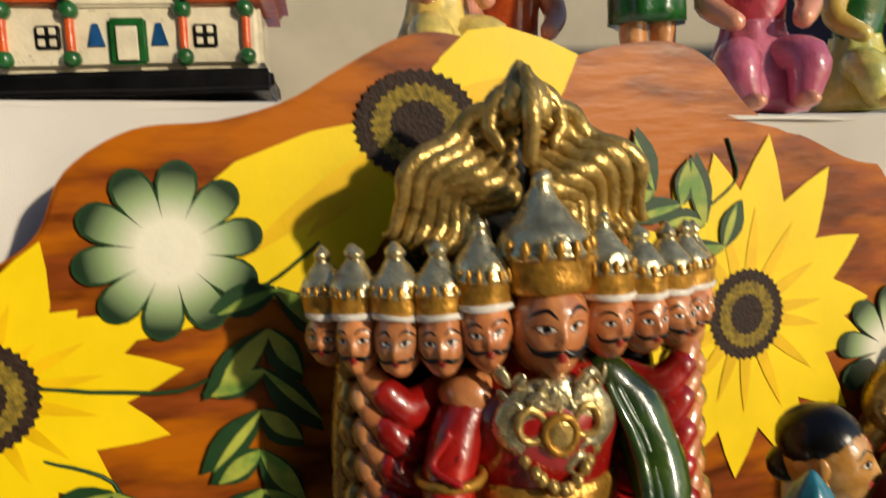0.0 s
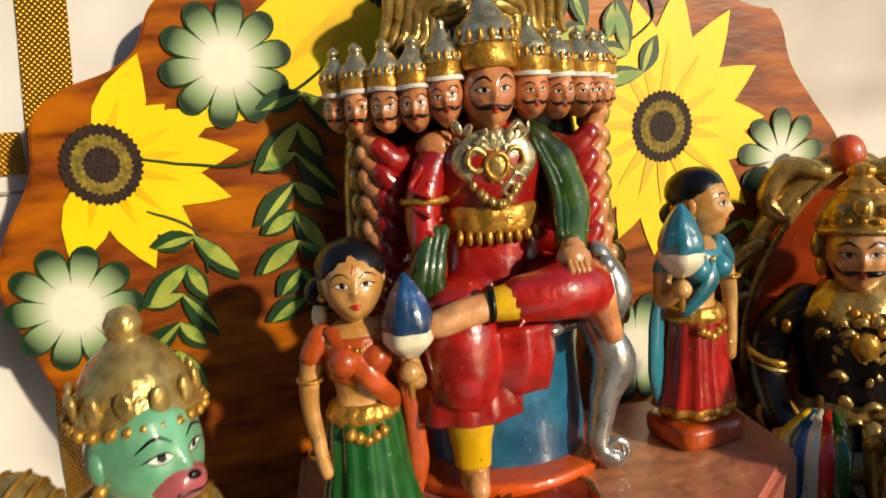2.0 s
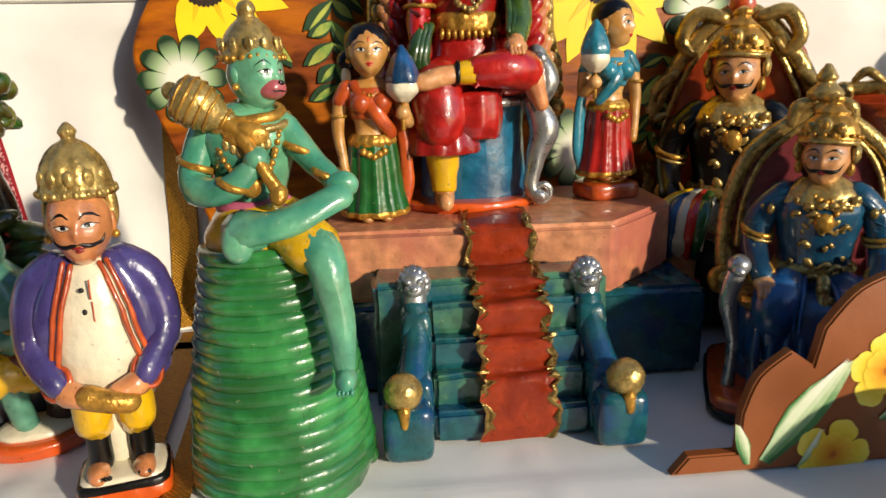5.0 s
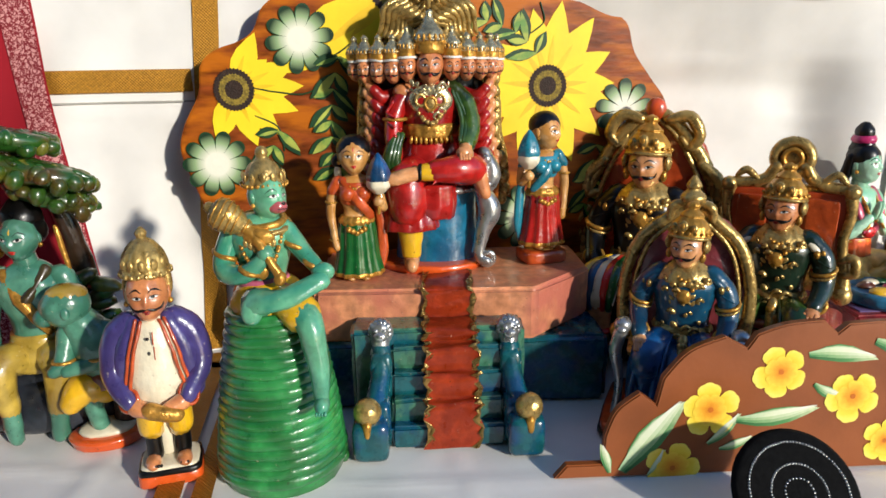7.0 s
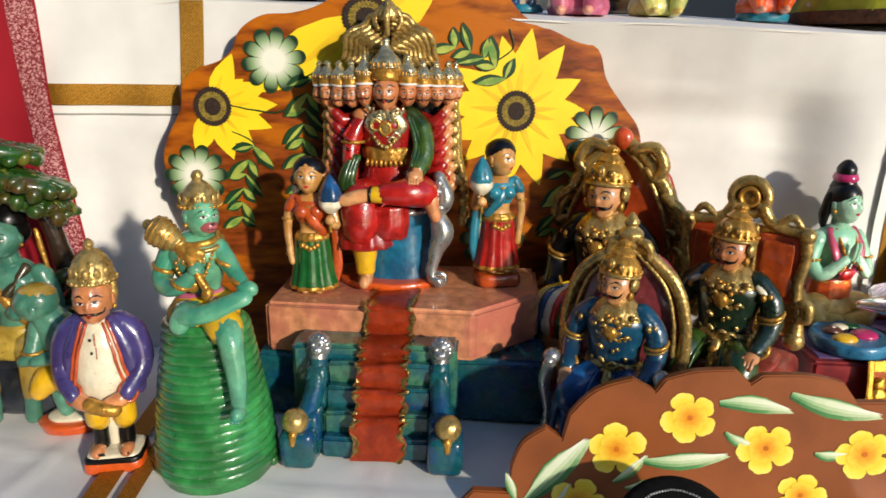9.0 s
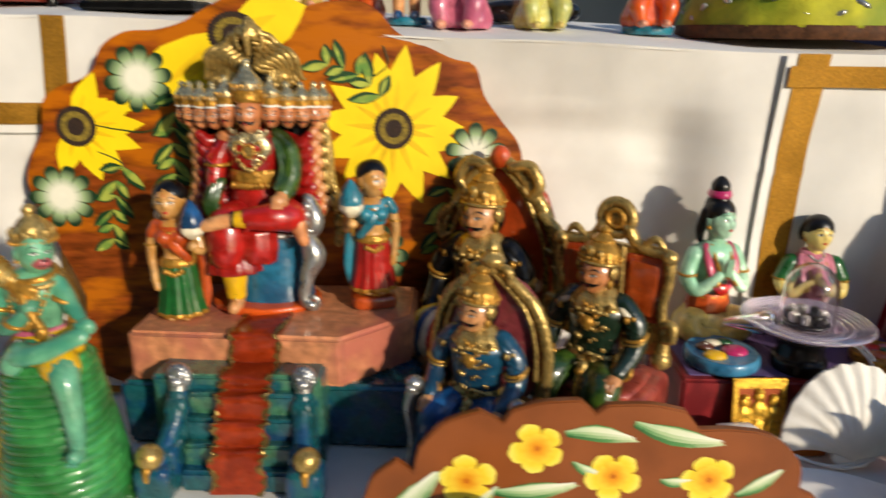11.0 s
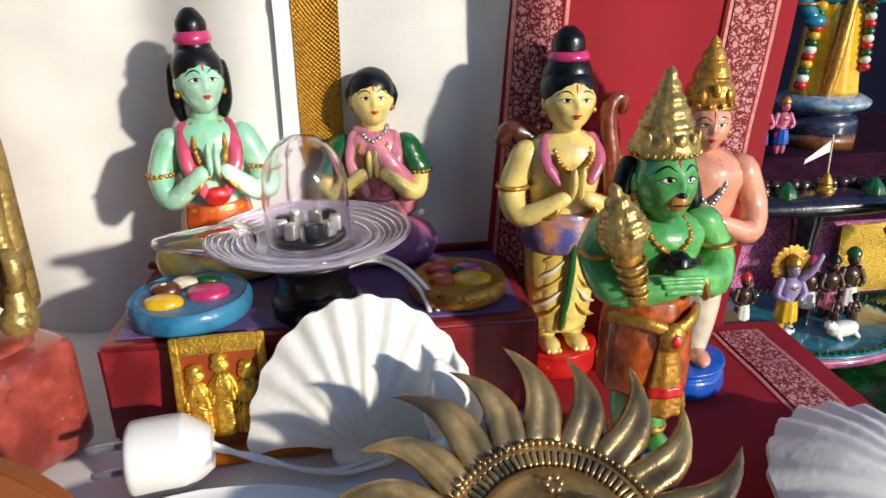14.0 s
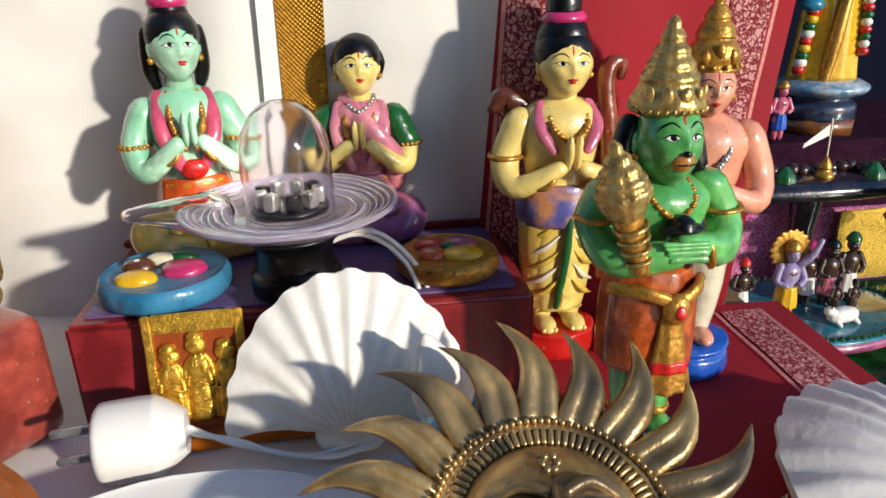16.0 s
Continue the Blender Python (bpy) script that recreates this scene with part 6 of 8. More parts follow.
for k, (c, a, ln, w, cv) in enumerate((((0.368, 0.004), 58, 0.064, 0.018, -0.12), ((0.442, 0.038), 2, 0.056, 0.013, 0.1), ((0.487, 0.082), 12, 0.045, 0.013, -0.3), ((0.53, 0.09), -18, 0.06, 0.014, 0.1), ((0.492, 0.062), -35, 0.024, 0.008, 0.2), ((0.424, 0.022), 40, 0.03, 0.008, 0.1), ((0.432, 0.018), 15, 0.024, 0.007, 0.1), ((0.6, 0.04), 30, 0.035, 0.01, 0.1), ((0.358, 0.004), 95, 0.022, 0.007, 0.2), ((0.55, 0.05), -10, 0.02, 0.008, 0.2), ((0.385, 0.0), 50, 0.022, 0.008, 0.2))):
    up = Vector((-math.sin(radians(a)), math.cos(radians(a))))
    if up.y < 0:
        up = -up
    lf = painted("leaf", [lambda bm: petal(bm, c, radians(a), ln, w, YF, curve=cv)], ramp_paint("leaf underside %d" % k, c, ln, ((0.0, "1c5226"), (0.6, "4f8a4c"), (1.0, "c6d3a4"))), fboard, "brushed leaf shading from green to cream")
    for j, (o, q, cols) in enumerate(((0.08, 0.72, ("3f8044", "86ab74", "d0d9b0")), (0.15, 0.5, ("6fa068", "b4c898", "dde2c4")), (0.21, 0.28, ("9cbc88", "d3dcb8", "ecebd8")))):
        cc = (c[0] + up.x * w * o, c[1] + up.y * w * o)
        painted("leaf_light", [lambda bm: petal(bm, cc, radians(a), ln * 0.97, w * q, YF - 0.0005 - 0.0004 * j, curve=cv)], ramp_paint("leaf wash %d %d" % (k, j), c, ln, ((0.0, cols[0]), (0.4, cols[1]), (0.9, cols[2]))), lf)
# black plate with silver dots
plate = thing("dotted_plate", pose(0.45, -0.283, 0.027, -42) @ Matrix.Scale(1.06, 4), "black round plate with rings of silver dots, leaning back", "plate")
S = Sculpt()
S.turned((0, 0, 0), [(0.3, -0.2), (3.3, -0.25), (3.45, 0.0), (3.2, 0.2), (2.4, 0.3), (0.3, 0.32)], surface("black velvet", "050505", rough=0.9, spec=0.15, vary=0.4, scale=300, bump=0.5), rot=(90, 0, 0), seg=40)
S.as_part("body", plate)
S = Sculpt()
for rr, n in ((2.75, 100), (1.55, 60), (0.8, 24)):
    for k in range(n):
        a = 2 * math.pi * k / n
        S.ball((rr * math.cos(a), -0.3, rr * math.sin(a)), 0.075, SILVER, seg=5, rings=4)
tagged(S.as_part("dots", plate, "silver raised dots"), kind="stuff")

# ---- the maroon box and what stands on it ----
MAROON = surface("maroon painted wood", "8a2226", rough=0.4, vary=0.3, scale=30, second="6a161a", mix_scale=40, bump=0.25, coat=0.2)
# Top panel in a bluer, greyer colour than the maroon body.
PLUM = surface("plum violet board", "665280", rough=0.45, vary=0.25, scale=25)
box = thing("wooden_box", pose(0.0, 0.0, 0.0), "low maroon painted wooden box with plum top", "box")
part("body", block(0.602, 0.82, -0.096, 0.008, 0.003, 0.058, 0.0025), MAROON, box)
part("top_panel", block(0.609, 0.813, -0.088, 0.0, 0.058, 0.0592, 0.0004), PLUM, box, "plum violet top panel")
part("rim", block(0.600, 0.822, 0.003, 0.009, 0.058, 0.062, 0.001), MAROON, box)


def devotee(skin, cloth, robe, sash, topknot, female=False):
    """A doll sitting with folded legs and palms together."""
    S = Sculpt()
    S.turned((0, 0.2, 0), [(2.9, 0), (3.1, 0.5), (2.7, 1.6), (1.9, 2.6), (1.6, 3.2)], cloth, sx=1.05, sy=0.8, pleats=7, amp=0.03)
    for s in (-1, 1):
        S.tube([(0.8 * s, -0.2, 1.6), (2.6 * s, -1.4, 1.5), (2.2 * s, -2.2, 0.9), (0.6 * s, -2.3, 0.7)], [1.25, 1.2, 0.9, 0.7], cloth, seg=12)
    S.turned((0, 0, 2.4), [(2.0, 0), (1.9, 0.8), (1.75, 1.6)], robe, sx=1.05, sy=0.8, pleats=12, amp=0.03)
    S.turned((0, 0, 3.6), [(1.6, 0), (1.55, 0.8), (1.9, 2.2), (2.1, 3.4), (1.7, 4.3), (0.8, 4.8)], skin if not female else sash, sy=0.72)
    ring(S, (0, 0, 3.7), 1.75, 1.3, 0.16, GOLD, n=14)
    for s in (-1, 1):
        S.tube([(2.0 * s, 0, 7.2), (2.75 * s, -0.4, 5.6), (2.3 * s, -1.4, 4.6), (0.7 * s, -2.0, 5.9)], [0.8, 0.72, 0.6, 0.42], skin, seg=11)
        if female:
            S.tube([(2.0 * s, 0, 7.2), (2.7 * s, -0.4, 5.8)], [0.88, 0.82], EMER, seg=11)
        S.beads([(2.75 * s + 0.75 * math.cos(a), -0.35 + 0.75 * math.sin(a), 5.75) for a in np.linspace(0, 6.2, 8)], 0.14, GOLD, 18)
        ring(S, (1.15 * s, -1.85, 5.45), 0.5, 0.5, 0.13, GOLD, (40, 45 * s, 0))
        S.ball((0.2 * s, -2.25, 6.6), (0.2, 0.32, 0.9), skin, rot=(14, 0, 0))
        S.tube([(1.2 * s, -0.5, 8.0), (1.35 * s, -1.3, 6.8), (1.0 * s, -1.75, 5.6), (0.5 * s, -1.7, 4.6)], [0.36, 0.42, 0.4, 0.25], sash, flat=0.6)
        S.beads([(0.75 * s, -0.6, 8.1), (0.8 * s, -1.62, 6.9), (0.3 * s, -1.95, 5.7)], 0.18, GOLD, 17)
    if not female:
        S.ball((0, -1.75, 4.6), (0.75, 0.3, 0.5), RED)
    S.tube([(0, 0, 8.0), (0, -0.1, 9.0)], [0.75, 0.7], skin)
    face(S, (0, -0.3, 10.1), 1.55, skin, lips=SCAR, tilak=SCAR, yaw=10, pitch=-7)
    S.ball((0, -0.02, 10.72), (1.42, 1.4, 1.35), BLACK)
    for s in (-1, 1):
        if female:
            S.tube([(0.9 * s, 0.2, 11.3), (1.32 * s, 0.15, 10.4), (1.1 * s, 0.6, 9.5)], [0.3, 0.3, 0.2], BLACK)
        else:
            S.tube([(1.25 * s, 0.2, 10.8), (1.3 * s, 0.5, 9.2), (1.0 * s, 0.7, 8.0)], [0.4, 0.45, 0.2], BLACK)
    if topknot:
        S.turned((0, 0.2, 11.4), [(1.15, 0), (0.95, 0.5), (0.85, 0.9)], BLACK)
        S.turned((0, 0.2, 12.0), [(0.95, 0), (1.05, 0.25), (0.9, 0.6)], MAGE, seg=20)
        S.turned((0, 0.2, 12.5), [(0.8, 0), (0.78, 0.6), (0.3, 1.15), (0.05, 1.2)], BLACK)
    if female:
        S.tube([(-0.9, -0.2, 8.3), (0.4, -1.6, 6.8), (1.9, -1.2, 5.0), (2.0, -0.6, 3.4)], [0.55, 0.75, 0.7, 0.6], sash, flat=0.5)
        S.ball((0, 0.9, 9.7), (0.8, 0.7, 0.8), BLACK)
        for k in range(2):
            necklace(S, (0, -0.4, 8.5 - 0.2 * k), 0.85, 0.95, 0.7 + 0.4 * k, SILVER, 0.15, 13)
    return S


devotee(MINT, BUFF, ORAN, glaze("rose sash", "bf4a66"), True).statue("seated_statue", pose(0.648, -0.004, 0.0595, 0, 0, 16) @ Matrix.Diagonal((0.99, 1.05, 1.09, 1)), "glazed mint-green doll sitting with palms together, black topknot", "figurine", "praying dolls on the box")
SARI = glaze("rose pink sari", "c8728f", second="96568c", mix_scale=45)
devotee(IVORY, SARI, SARI, glaze("pale rose drape", "dc8a94", second="c0708a", mix_scale=40), False, True).statue("seated_statue", pose(0.742, 0.004, 0.0595, 0, 0, -4) @ Matrix.Diagonal((0.95, 0.92, 0.95, 1)), "glazed doll of a woman in pink sari with palms together", "figurine", "praying dolls on the box")

# clear dome on its spouted plate
MILKY = surface("lavender acrylic", "d6c8de", rough=0.1, vary=0.05, bump=0, trans=0.62, ior=1.4)
RIDGE = surface("milky acrylic ridge", "e6dfea", rough=0.12, vary=0.05, bump=0, trans=0.75, ior=1.4)
dome = thing("acrylic_dome", pose(0.706, -0.07, 0.0595), "clear acrylic dome on a spouted clear plate and black stand", "ornament")
S = Sculpt()
S.turned((0, 0, 0), [(2.2, 0), (2.2, 0.9), (1.9, 1.2), (1.9, 2.3), (2.4, 2.9), (2.2, 3.1)], BLACK)
S.as_part("stand", dome, "black stand")
S = Sculpt()
S.turned((0, 0, 3.15), [(1.8, 0), (2.7, 0.1), (3.9, 0.5), (5.0, 1.05), (5.15, 1.2), (5.0, 1.25), (3.9, 0.8), (3.5, 0.95), (3.2, 0.75), (2.9, 0.85), (2.5, 0.7)], MILKY, seg=48, n=3)
S.tube([(-3.6, -0.6, 4.2), (-5.2, -0.9, 4.4), (-7.0, -1.2, 4.5)], [1.1, 0.75, 0.35], GLASS, flat=0.45)
S.as_part("spouted_plate", dome, "clear ridged plate with spout")
for rr, zz in ((2.7, 3.78), (3.1, 3.95), (3.5, 4.08), (3.8, 3.98), (4.1, 4.08), (4.4, 4.2), (4.7, 4.32), (5.0, 4.4)):
    S = Sculpt()
    ring(S, (0, 0, zz), rr, rr, 0.06, RIDGE, n=24)
    S.as_part("ridge", dome)
S = Sculpt()
outer = [(v.x, v.z) for v in catmull([(2.1, 0, 0), (2.12, 0, 0.8), (2.1, 0, 2.6), (1.95, 0, 3.7), (1.4, 0, 4.7), (0.7, 0, 5.2), (0.02, 0, 5.3)], 5)]
shellp = outer + [(max(0.02, r_ - 0.14), z_ - 0.1 * z_ / 5.3) for r_, z_ in reversed(outer)] + outer[:1]
S.grid([[(r_ * math.cos(w), r_ * math.sin(w), 3.9 + z_) for w in (2 * math.pi * j / 40 for j in range(40))] for r_, z_ in shellp], GLASS, caps=False)
S.as_part("dome", dome, "clear acrylic dome").visible_shadow = False
S = Sculpt()
for k in range(9):
    a = 2 * math.pi * k / 9
    S.ball((1.35 * math.cos(a), 1.35 * math.sin(a), 4.75), (0.3, 0.3, 0.4), (SILVER, BLACK, SILVER)[k % 3], p=0.3, rot=(0, 0, math.degrees(a)))
S.turned((0, 0, 4.0), [(1.75, 0), (1.8, 0.3), (0.5, 0.4)], BLACK)
S.as_part("core", dome, "small metal-coloured core pieces")


def tray(m, rim, inside, label):
    t = thing("clay_tray", m, label, "tray", "clay trays with offerings")
    S = Sculpt()
    S.turned((0, 0, 0), [(2.7, 0), (3.05, 0.3), (3.1, 0.9), (2.9, 1.25), (2.6, 1.2), (0.1, 1.15)], rim, seg=34)
    S.as_part("dish", t)
    for (x, y, a, b, mt, nm) in inside:
        S = Sculpt()
        S.ball((x, y, 1.25), (a, b, 0.45), mt)
        S.as_part(nm, t)
    return t


tray(pose(0.642, -0.066, 0.0593), glaze("tray blue", "2b6f97", second="3f86ad", mix_scale=30, coat=0.2), ((-1.0, -1.2, 1.0, 0.75, YELO, "lemon"), (1.0, -0.2, 1.1, 0.95, MAGE, "pink_blossom"), (-1.3, 0.4, 0.8, 0.6, glaze("coconut brown", "5a2f1c"), "coconut"), (-1.3, 0.3, 0.5, 0.4, WHT, "coconut_flesh"), (-0.4, 1.1, 0.8, 0.5, CREM, "cream_sweet"), (0.6, 1.3, 0.8, 0.5, EMER, "leaf")), "round blue clay tray with moulded fruit and flowers")
tray(pose(0.782, -0.062, 0.0593) @ Matrix.Scale(0.86, 4), GOLD, ((0.8, -0.8, 1.3, 1.0, YELO, "lemon"), (-1.0, -0.6, 0.9, 0.8, ORAN, "orange"), (-0.9, 0.9, 1.1, 0.8, SCAR, "apple"), (0.9, 1.0, 1.0, 0.8, MAUV, "plum"), (0.0, 0.3, 0.5, 0.4, EMER, "leaf")), "round gold clay tray with moulded fruit and flowers")

# gilt relief card
card = thing("relief_card", pose(0.662, -0.113, 0.003, -10, 0, 4) @ Matrix.Diagonal((1.15, 1.0, 0.98, 1)), "small gilt metal card with pierced relief, leaning on the box", "card")
GILT = surface("bright gilt", "e0b040", rough=0.3, metal=0.75, vary=0.45, scale=300, bump=0.5, bump_scale=900)
part("backing", block(-0.017, 0.017, 0.0006, 0.0014, 0.004, 0.058, 0.0003), surface("red lacquer", "a04a1c", rough=0.4, metal=0.3), card, "red lacquer backing")
for nm, a in (("frame", (-0.019, -0.0155, 0.002, 0.064)), ("frame", (0.0155, 0.019, 0.002, 0.064)), ("frame", (-0.0155, 0.0155, 0.055, 0.064)), ("frame", (-0.0155, 0.0155, 0.002, 0.011))):
    part(nm, block(a[0], a[1], -0.0014, 0.0012, a[2], a[3], 0.0006, 0.0004, 3), GILT, card)
for x, h in ((-1.05, 3.9), (0.0, 4.4), (1.05, 3.9)):
    S = Sculpt()
    S.turned((x, -0.02, 1.1), [(0.56, 0), (0.54, h * 0.3), (0.42, h * 0.45), (0.56, h * 0.62), (0.22, h * 0.76)], GILT, sy=0.5, pleats=6, amp=0.1)
    S.ball((x, -0.05, 1.1 + h * 0.84), (0.4, 0.24, 0.42), GILT)
    for g in (-1, 1):
        S.tube([(x + 0.25 * g, 0, 1.1 + h * 0.72), (x + 0.52 * g, 0, 1.1 + h * 0.55), (x + 0.42 * g, 0, 1.1 + h * 0.25), (x + 0.55 * g, 0, 1.15)], [0.1, 0.16, 0.12, 0.14], GILT, seg=6)
    S.turned((x, -0.05, 1.1 + h * 0.92), [(0.34, 0), (0.3, 0.2), (0.14, 0.34)], GILT)
    S.tube([(x - 0.3, -0.1, 1.1 + h * 0.6), (x - 0.45, -0.15, 1.1 + h * 0.4), (x, -0.2, 1.1 + h * 0.45), (x + 0.45, -0.15, 1.1 + h * 0.4), (x + 0.3, -0.1, 1.1 + h * 0.6)], 0.1, GILT, seg=6)
    S.as_part("relief_shape", card)
part("ledge", block(-0.03, 0.05, -0.004, 0.004, -0.003, 0.0125, 0.001), surface("varnished brown wood", "9a4a14"), card, "brown wooden ledge")


def scallop(name, m, R, label, fan=62, ribs=13):
    """A fan shell: ribs rise from the hinge and scallop the rim."""
    S = Sculpt()
    rows = []
    nu, nv = ribs * 6, 22
    for j in range(nv + 1):
        t = j / nv
        row = []
        for i in range(nu + 1):
            u = i / nu * 2 - 1
            a = radians(fan) * u * (1.0 + 0.42 * t)
            rib = math.cos(u * ribs * math.pi)
            rr = R * t * (1.62 - 0.2 * u * u) * (1 + 0.012 * rib * t)
            dome_h = -R * 0.34 * math.sin(math.pi * min(1, 0.12 + t * 0.8)) * (1 - 0.55 * u * u)
            row.append((rr * math.sin(a) * 0.78, dome_h - 0.018 * R * rib * t ** 0.8, rr * math.cos(a) - R * 0.62))
        rows.append(row)
    S.grid(rows, SHELLW, wrap=False, caps=False)
    back = [[(x, y + 0.06 * R + 0.02, z) for x, y, z in reversed(r)] for r in rows]
    S.grid(back, SHELLW, wrap=False, caps=False)
    for s in (-1, 1):
        S.tube([(0.02 * R * s, -0.1 * R, -0.6 * R), (0.22 * R * s, -0.1 * R, -0.56 * R), (0.3 * R * s, -0.08 * R, -0.4 * R)], [0.08 * R, 0.09 * R, 0.03 * R], SHELLW, flat=0.5)
    return S.statue(name, m, label, "seashell", "white scallop shells")


scallop("scallop_shell", pose(0.730, -0.118, 0.034, -16, 4, 0), 4.9, "large white fan scallop shell leaning against the maroon box")
scallop("scallop_shell", pose(0.953, -0.196, 0.010, -80, 0, 18), 5.6, "white fan scallop shell lying on crimson cloth")

# crystal point
cry = thing("crystal_point", pose(0.778, -0.15, 0.003, 0, -14, 10), "white and pale blue crystal point beside the shell", "crystal")
S = Sculpt()
S.turned((0, 0, 0), [(1.5, 0), (1.55, 2.6), (1.35, 4.0)], surface("pale blue crystal", "9cc4d8", rough=0.1, vary=0.1, trans=0.7), seg=7, sharp=True)
S.as_part("shaft", cry, "pale blue clear shaft")
S = Sculpt()
S.turned((0, 0, 4.0), [(1.4, 0), (1.1, 1.3), (0.3, 2.9), (0.05, 3.1)], SHELLW, seg=7, sharp=True)
S.as_part("tip", cry, "milky white tip")

# charger
plug = thing("charger_plug", pose(0.641, -0.132, 0.003, 0, 0, 8), "white plastic charger plug with two pins and cable", "charger")
S = Sculpt()
S.turned((0, 0, 1.85), [(1.5, -1.75), (1.72, -1.6), (1.8, -1.2), (1.78, 0.4), (1.7, 0.75), (1.05, 1.7), (0.9, 1.8), (0.2, 1.85)], PLAST, rot=(0, 90, 0), sx=0.98, seg=16, n=3)
S.as_part("body", plug)
for z in (1.3, 2.7):
    S = Sculpt()
    S.tube([(-1.5, 0, z), (-3.3, 0, z)], 0.2, SILVER, seg=10)
    S.as_part("pin", plug, "metal pin")
S = Sculpt()
S.tube([(1.8, 0, 1.7), (3.6, -0.4, 1.2), (7.0, -1.4, 0.4), (11.0, -0.4, 1.0), (13.0, 2.2, 3.4), (12.6, 3.6, 6.6), (10.6, 4.6, 8.2), (8.4, 5.2, 7.6)], 0.13, PLAST, seg=8, n=10)
S.as_part("cable", plug, "thin white cable")
S = Sculpt()
S.tube([(1.8, 0, 2.0), (4.0, -0.6, 1.0), (8.0, -1.6, 0.3), (11.6, -0.6, 1.2), (13.5, 2.1, 3.2), (13.1, 3.5, 6.4), (11.0, 4.4, 8.4), (8.6, 5.4, 7.8)], 0.13, PLAST, seg=8, n=10)
S.as_part("cable", plug, "thin white cable")

# white dish in front
S = Sculpt()
S.turned((0, 0, 0), [(4.2, 0), (6.0, 0.5), (7.0, 1.3), (7.1, 1.5), (6.6, 1.3), (4.0, 0.8), (0.1, 0.75)], PLAST, sx=1.2, seg=44)
S.statue("white_dish", pose(0.67, -0.225, 0.003), "white glazed oval dish on the cloth", "dish")

# ---- brass sun ----
sunface = thing("brass_sun", pose(0.793, -0.229, 0.0385, -64, 0, -2), "aged brass sun face with curling rays, leaning back", "wall ornament")
S = Sculpt()
S.M = Matrix.Diagonal((0.8, 1, 0.8, 1))
S.turned((0, 0, 0), [(4.9, 0.9), (5.0, 0.2), (4.8, -0.2), (4.45, -0.3), (4.35, -0.2), (3.75, -0.2), (3.65, -0.35), (3.0, -0.9), (1.2, -1.5), (0.05, -1.6)], BRASS, rot=(-90, 0, 0), seg=56)
for s in (-1, 1):
    S.tube([(0.4 * s, -1.7, 0.9), (1.4 * s, -1.5, 1.35), (2.5 * s, -1.0, 0.9)], [0.22, 0.24, 0.12], BRASS)
    S.ball((1.35 * s, -1.3, 0.45), (0.7, 0.35, 0.34), BRASS)
    S.ball((1.5 * s, -1.2, -0.8), (1.0, 0.6, 0.85), BRASS)
S.tube([(0, -1.7, 0.9), (0, -2.2, -0.5)], [0.3, 0.5], BRASS)
S.ball((0, -1.65, -1.4), (0.8, 0.35, 0.22), BRASS)
S.ball((0, -1.6, -1.8), (0.62, 0.35, 0.24), BRASS)
for k in range(6):
    a = math.pi * k / 3
    S.ball((0.3 * math.cos(a), -1.5, 2.2 + 0.3 * math.sin(a)), (0.2, 0.14, 0.2), BRASS, seg=8, rings=6)
S.as_part("face_disc", sunface)
S = Sculpt()
S.M = Matrix.Diagonal((0.8, 1, 0.8, 1))
for k in range(96):
    a = 2 * math.pi * k / 96
    S.ball((4.78 * math.cos(a), -0.35, 4.78 * math.sin(a)), 0.15, BRASS, seg=6, rings=5)
tagged(S.as_part("beaded_rim", sunface, "beaded brass rim"), kind="stuff")
S = Sculpt()
S.M = Matrix.Diagonal((0.8, 1, 0.8, 1))
for k in range(84):
    a = 2 * math.pi * k / 84
    S.tube([(3.85 * math.cos(a), -0.26, 3.85 * math.sin(a)), (4.3 * math.cos(a), -0.26, 4.3 * math.sin(a))], 0.145, BRASS, seg=6, n=2)
tagged(S.as_part("notched_ring", sunface, "ring of short brass notches"), kind="stuff")
for k in range(20):
    a = radians(87 + 18 * k)
    ln = 8.2 if k % 2 == 0 else 7.75
    ts = [i / 12 for i in range(13)]
    P = []
    for t in ts:
        b = a - 0.05 * math.sin(t * 3.0) + 0.26 * max(0.0, t - 0.3) ** 1.7
        q = 3.85 + (ln - 3.85) * t
        P.append((Vector((q * math.cos(b), -0.1 - 0.35 * math.sin(t * 2.6), q * math.sin(b))), Vector((-math.sin(b), 0, math.cos(b)))))
    S = Sculpt()
    rows = []
    for t, (p, w) in zip(ts, P):
        h = 0.78 * (1 - t) ** 0.66 * (1 + 0.22 * math.sin(t * 3.1)) + 0.015
        row = []
        for e, d in ((-1, 0.35), (-0.82, 0.02), (-0.5, -0.16), (-0.2, 0.02), (0.0, 0.1), (0.2, 0.02), (0.5, -0.16), (0.82, 0.02), (1, 0.35)):
            dd = d if t < 0.45 else d + (min(1, (t - 0.45) / 0.3)) * (-0.3 * (1 - abs(e)) - (d if abs(e) < 0.6 else 0))
            row.append(p + w * (h * e) + Vector((0, dd * h * 1.1, 0)))
        row += [p + w * (h * e) + Vector((0, 0.5 * h, 0)) for e in (0.6, 0.0, -0.6)]
        rows.append(row)
    S.grid(rows, BRASS)
    S.as_part("ray", sunface)

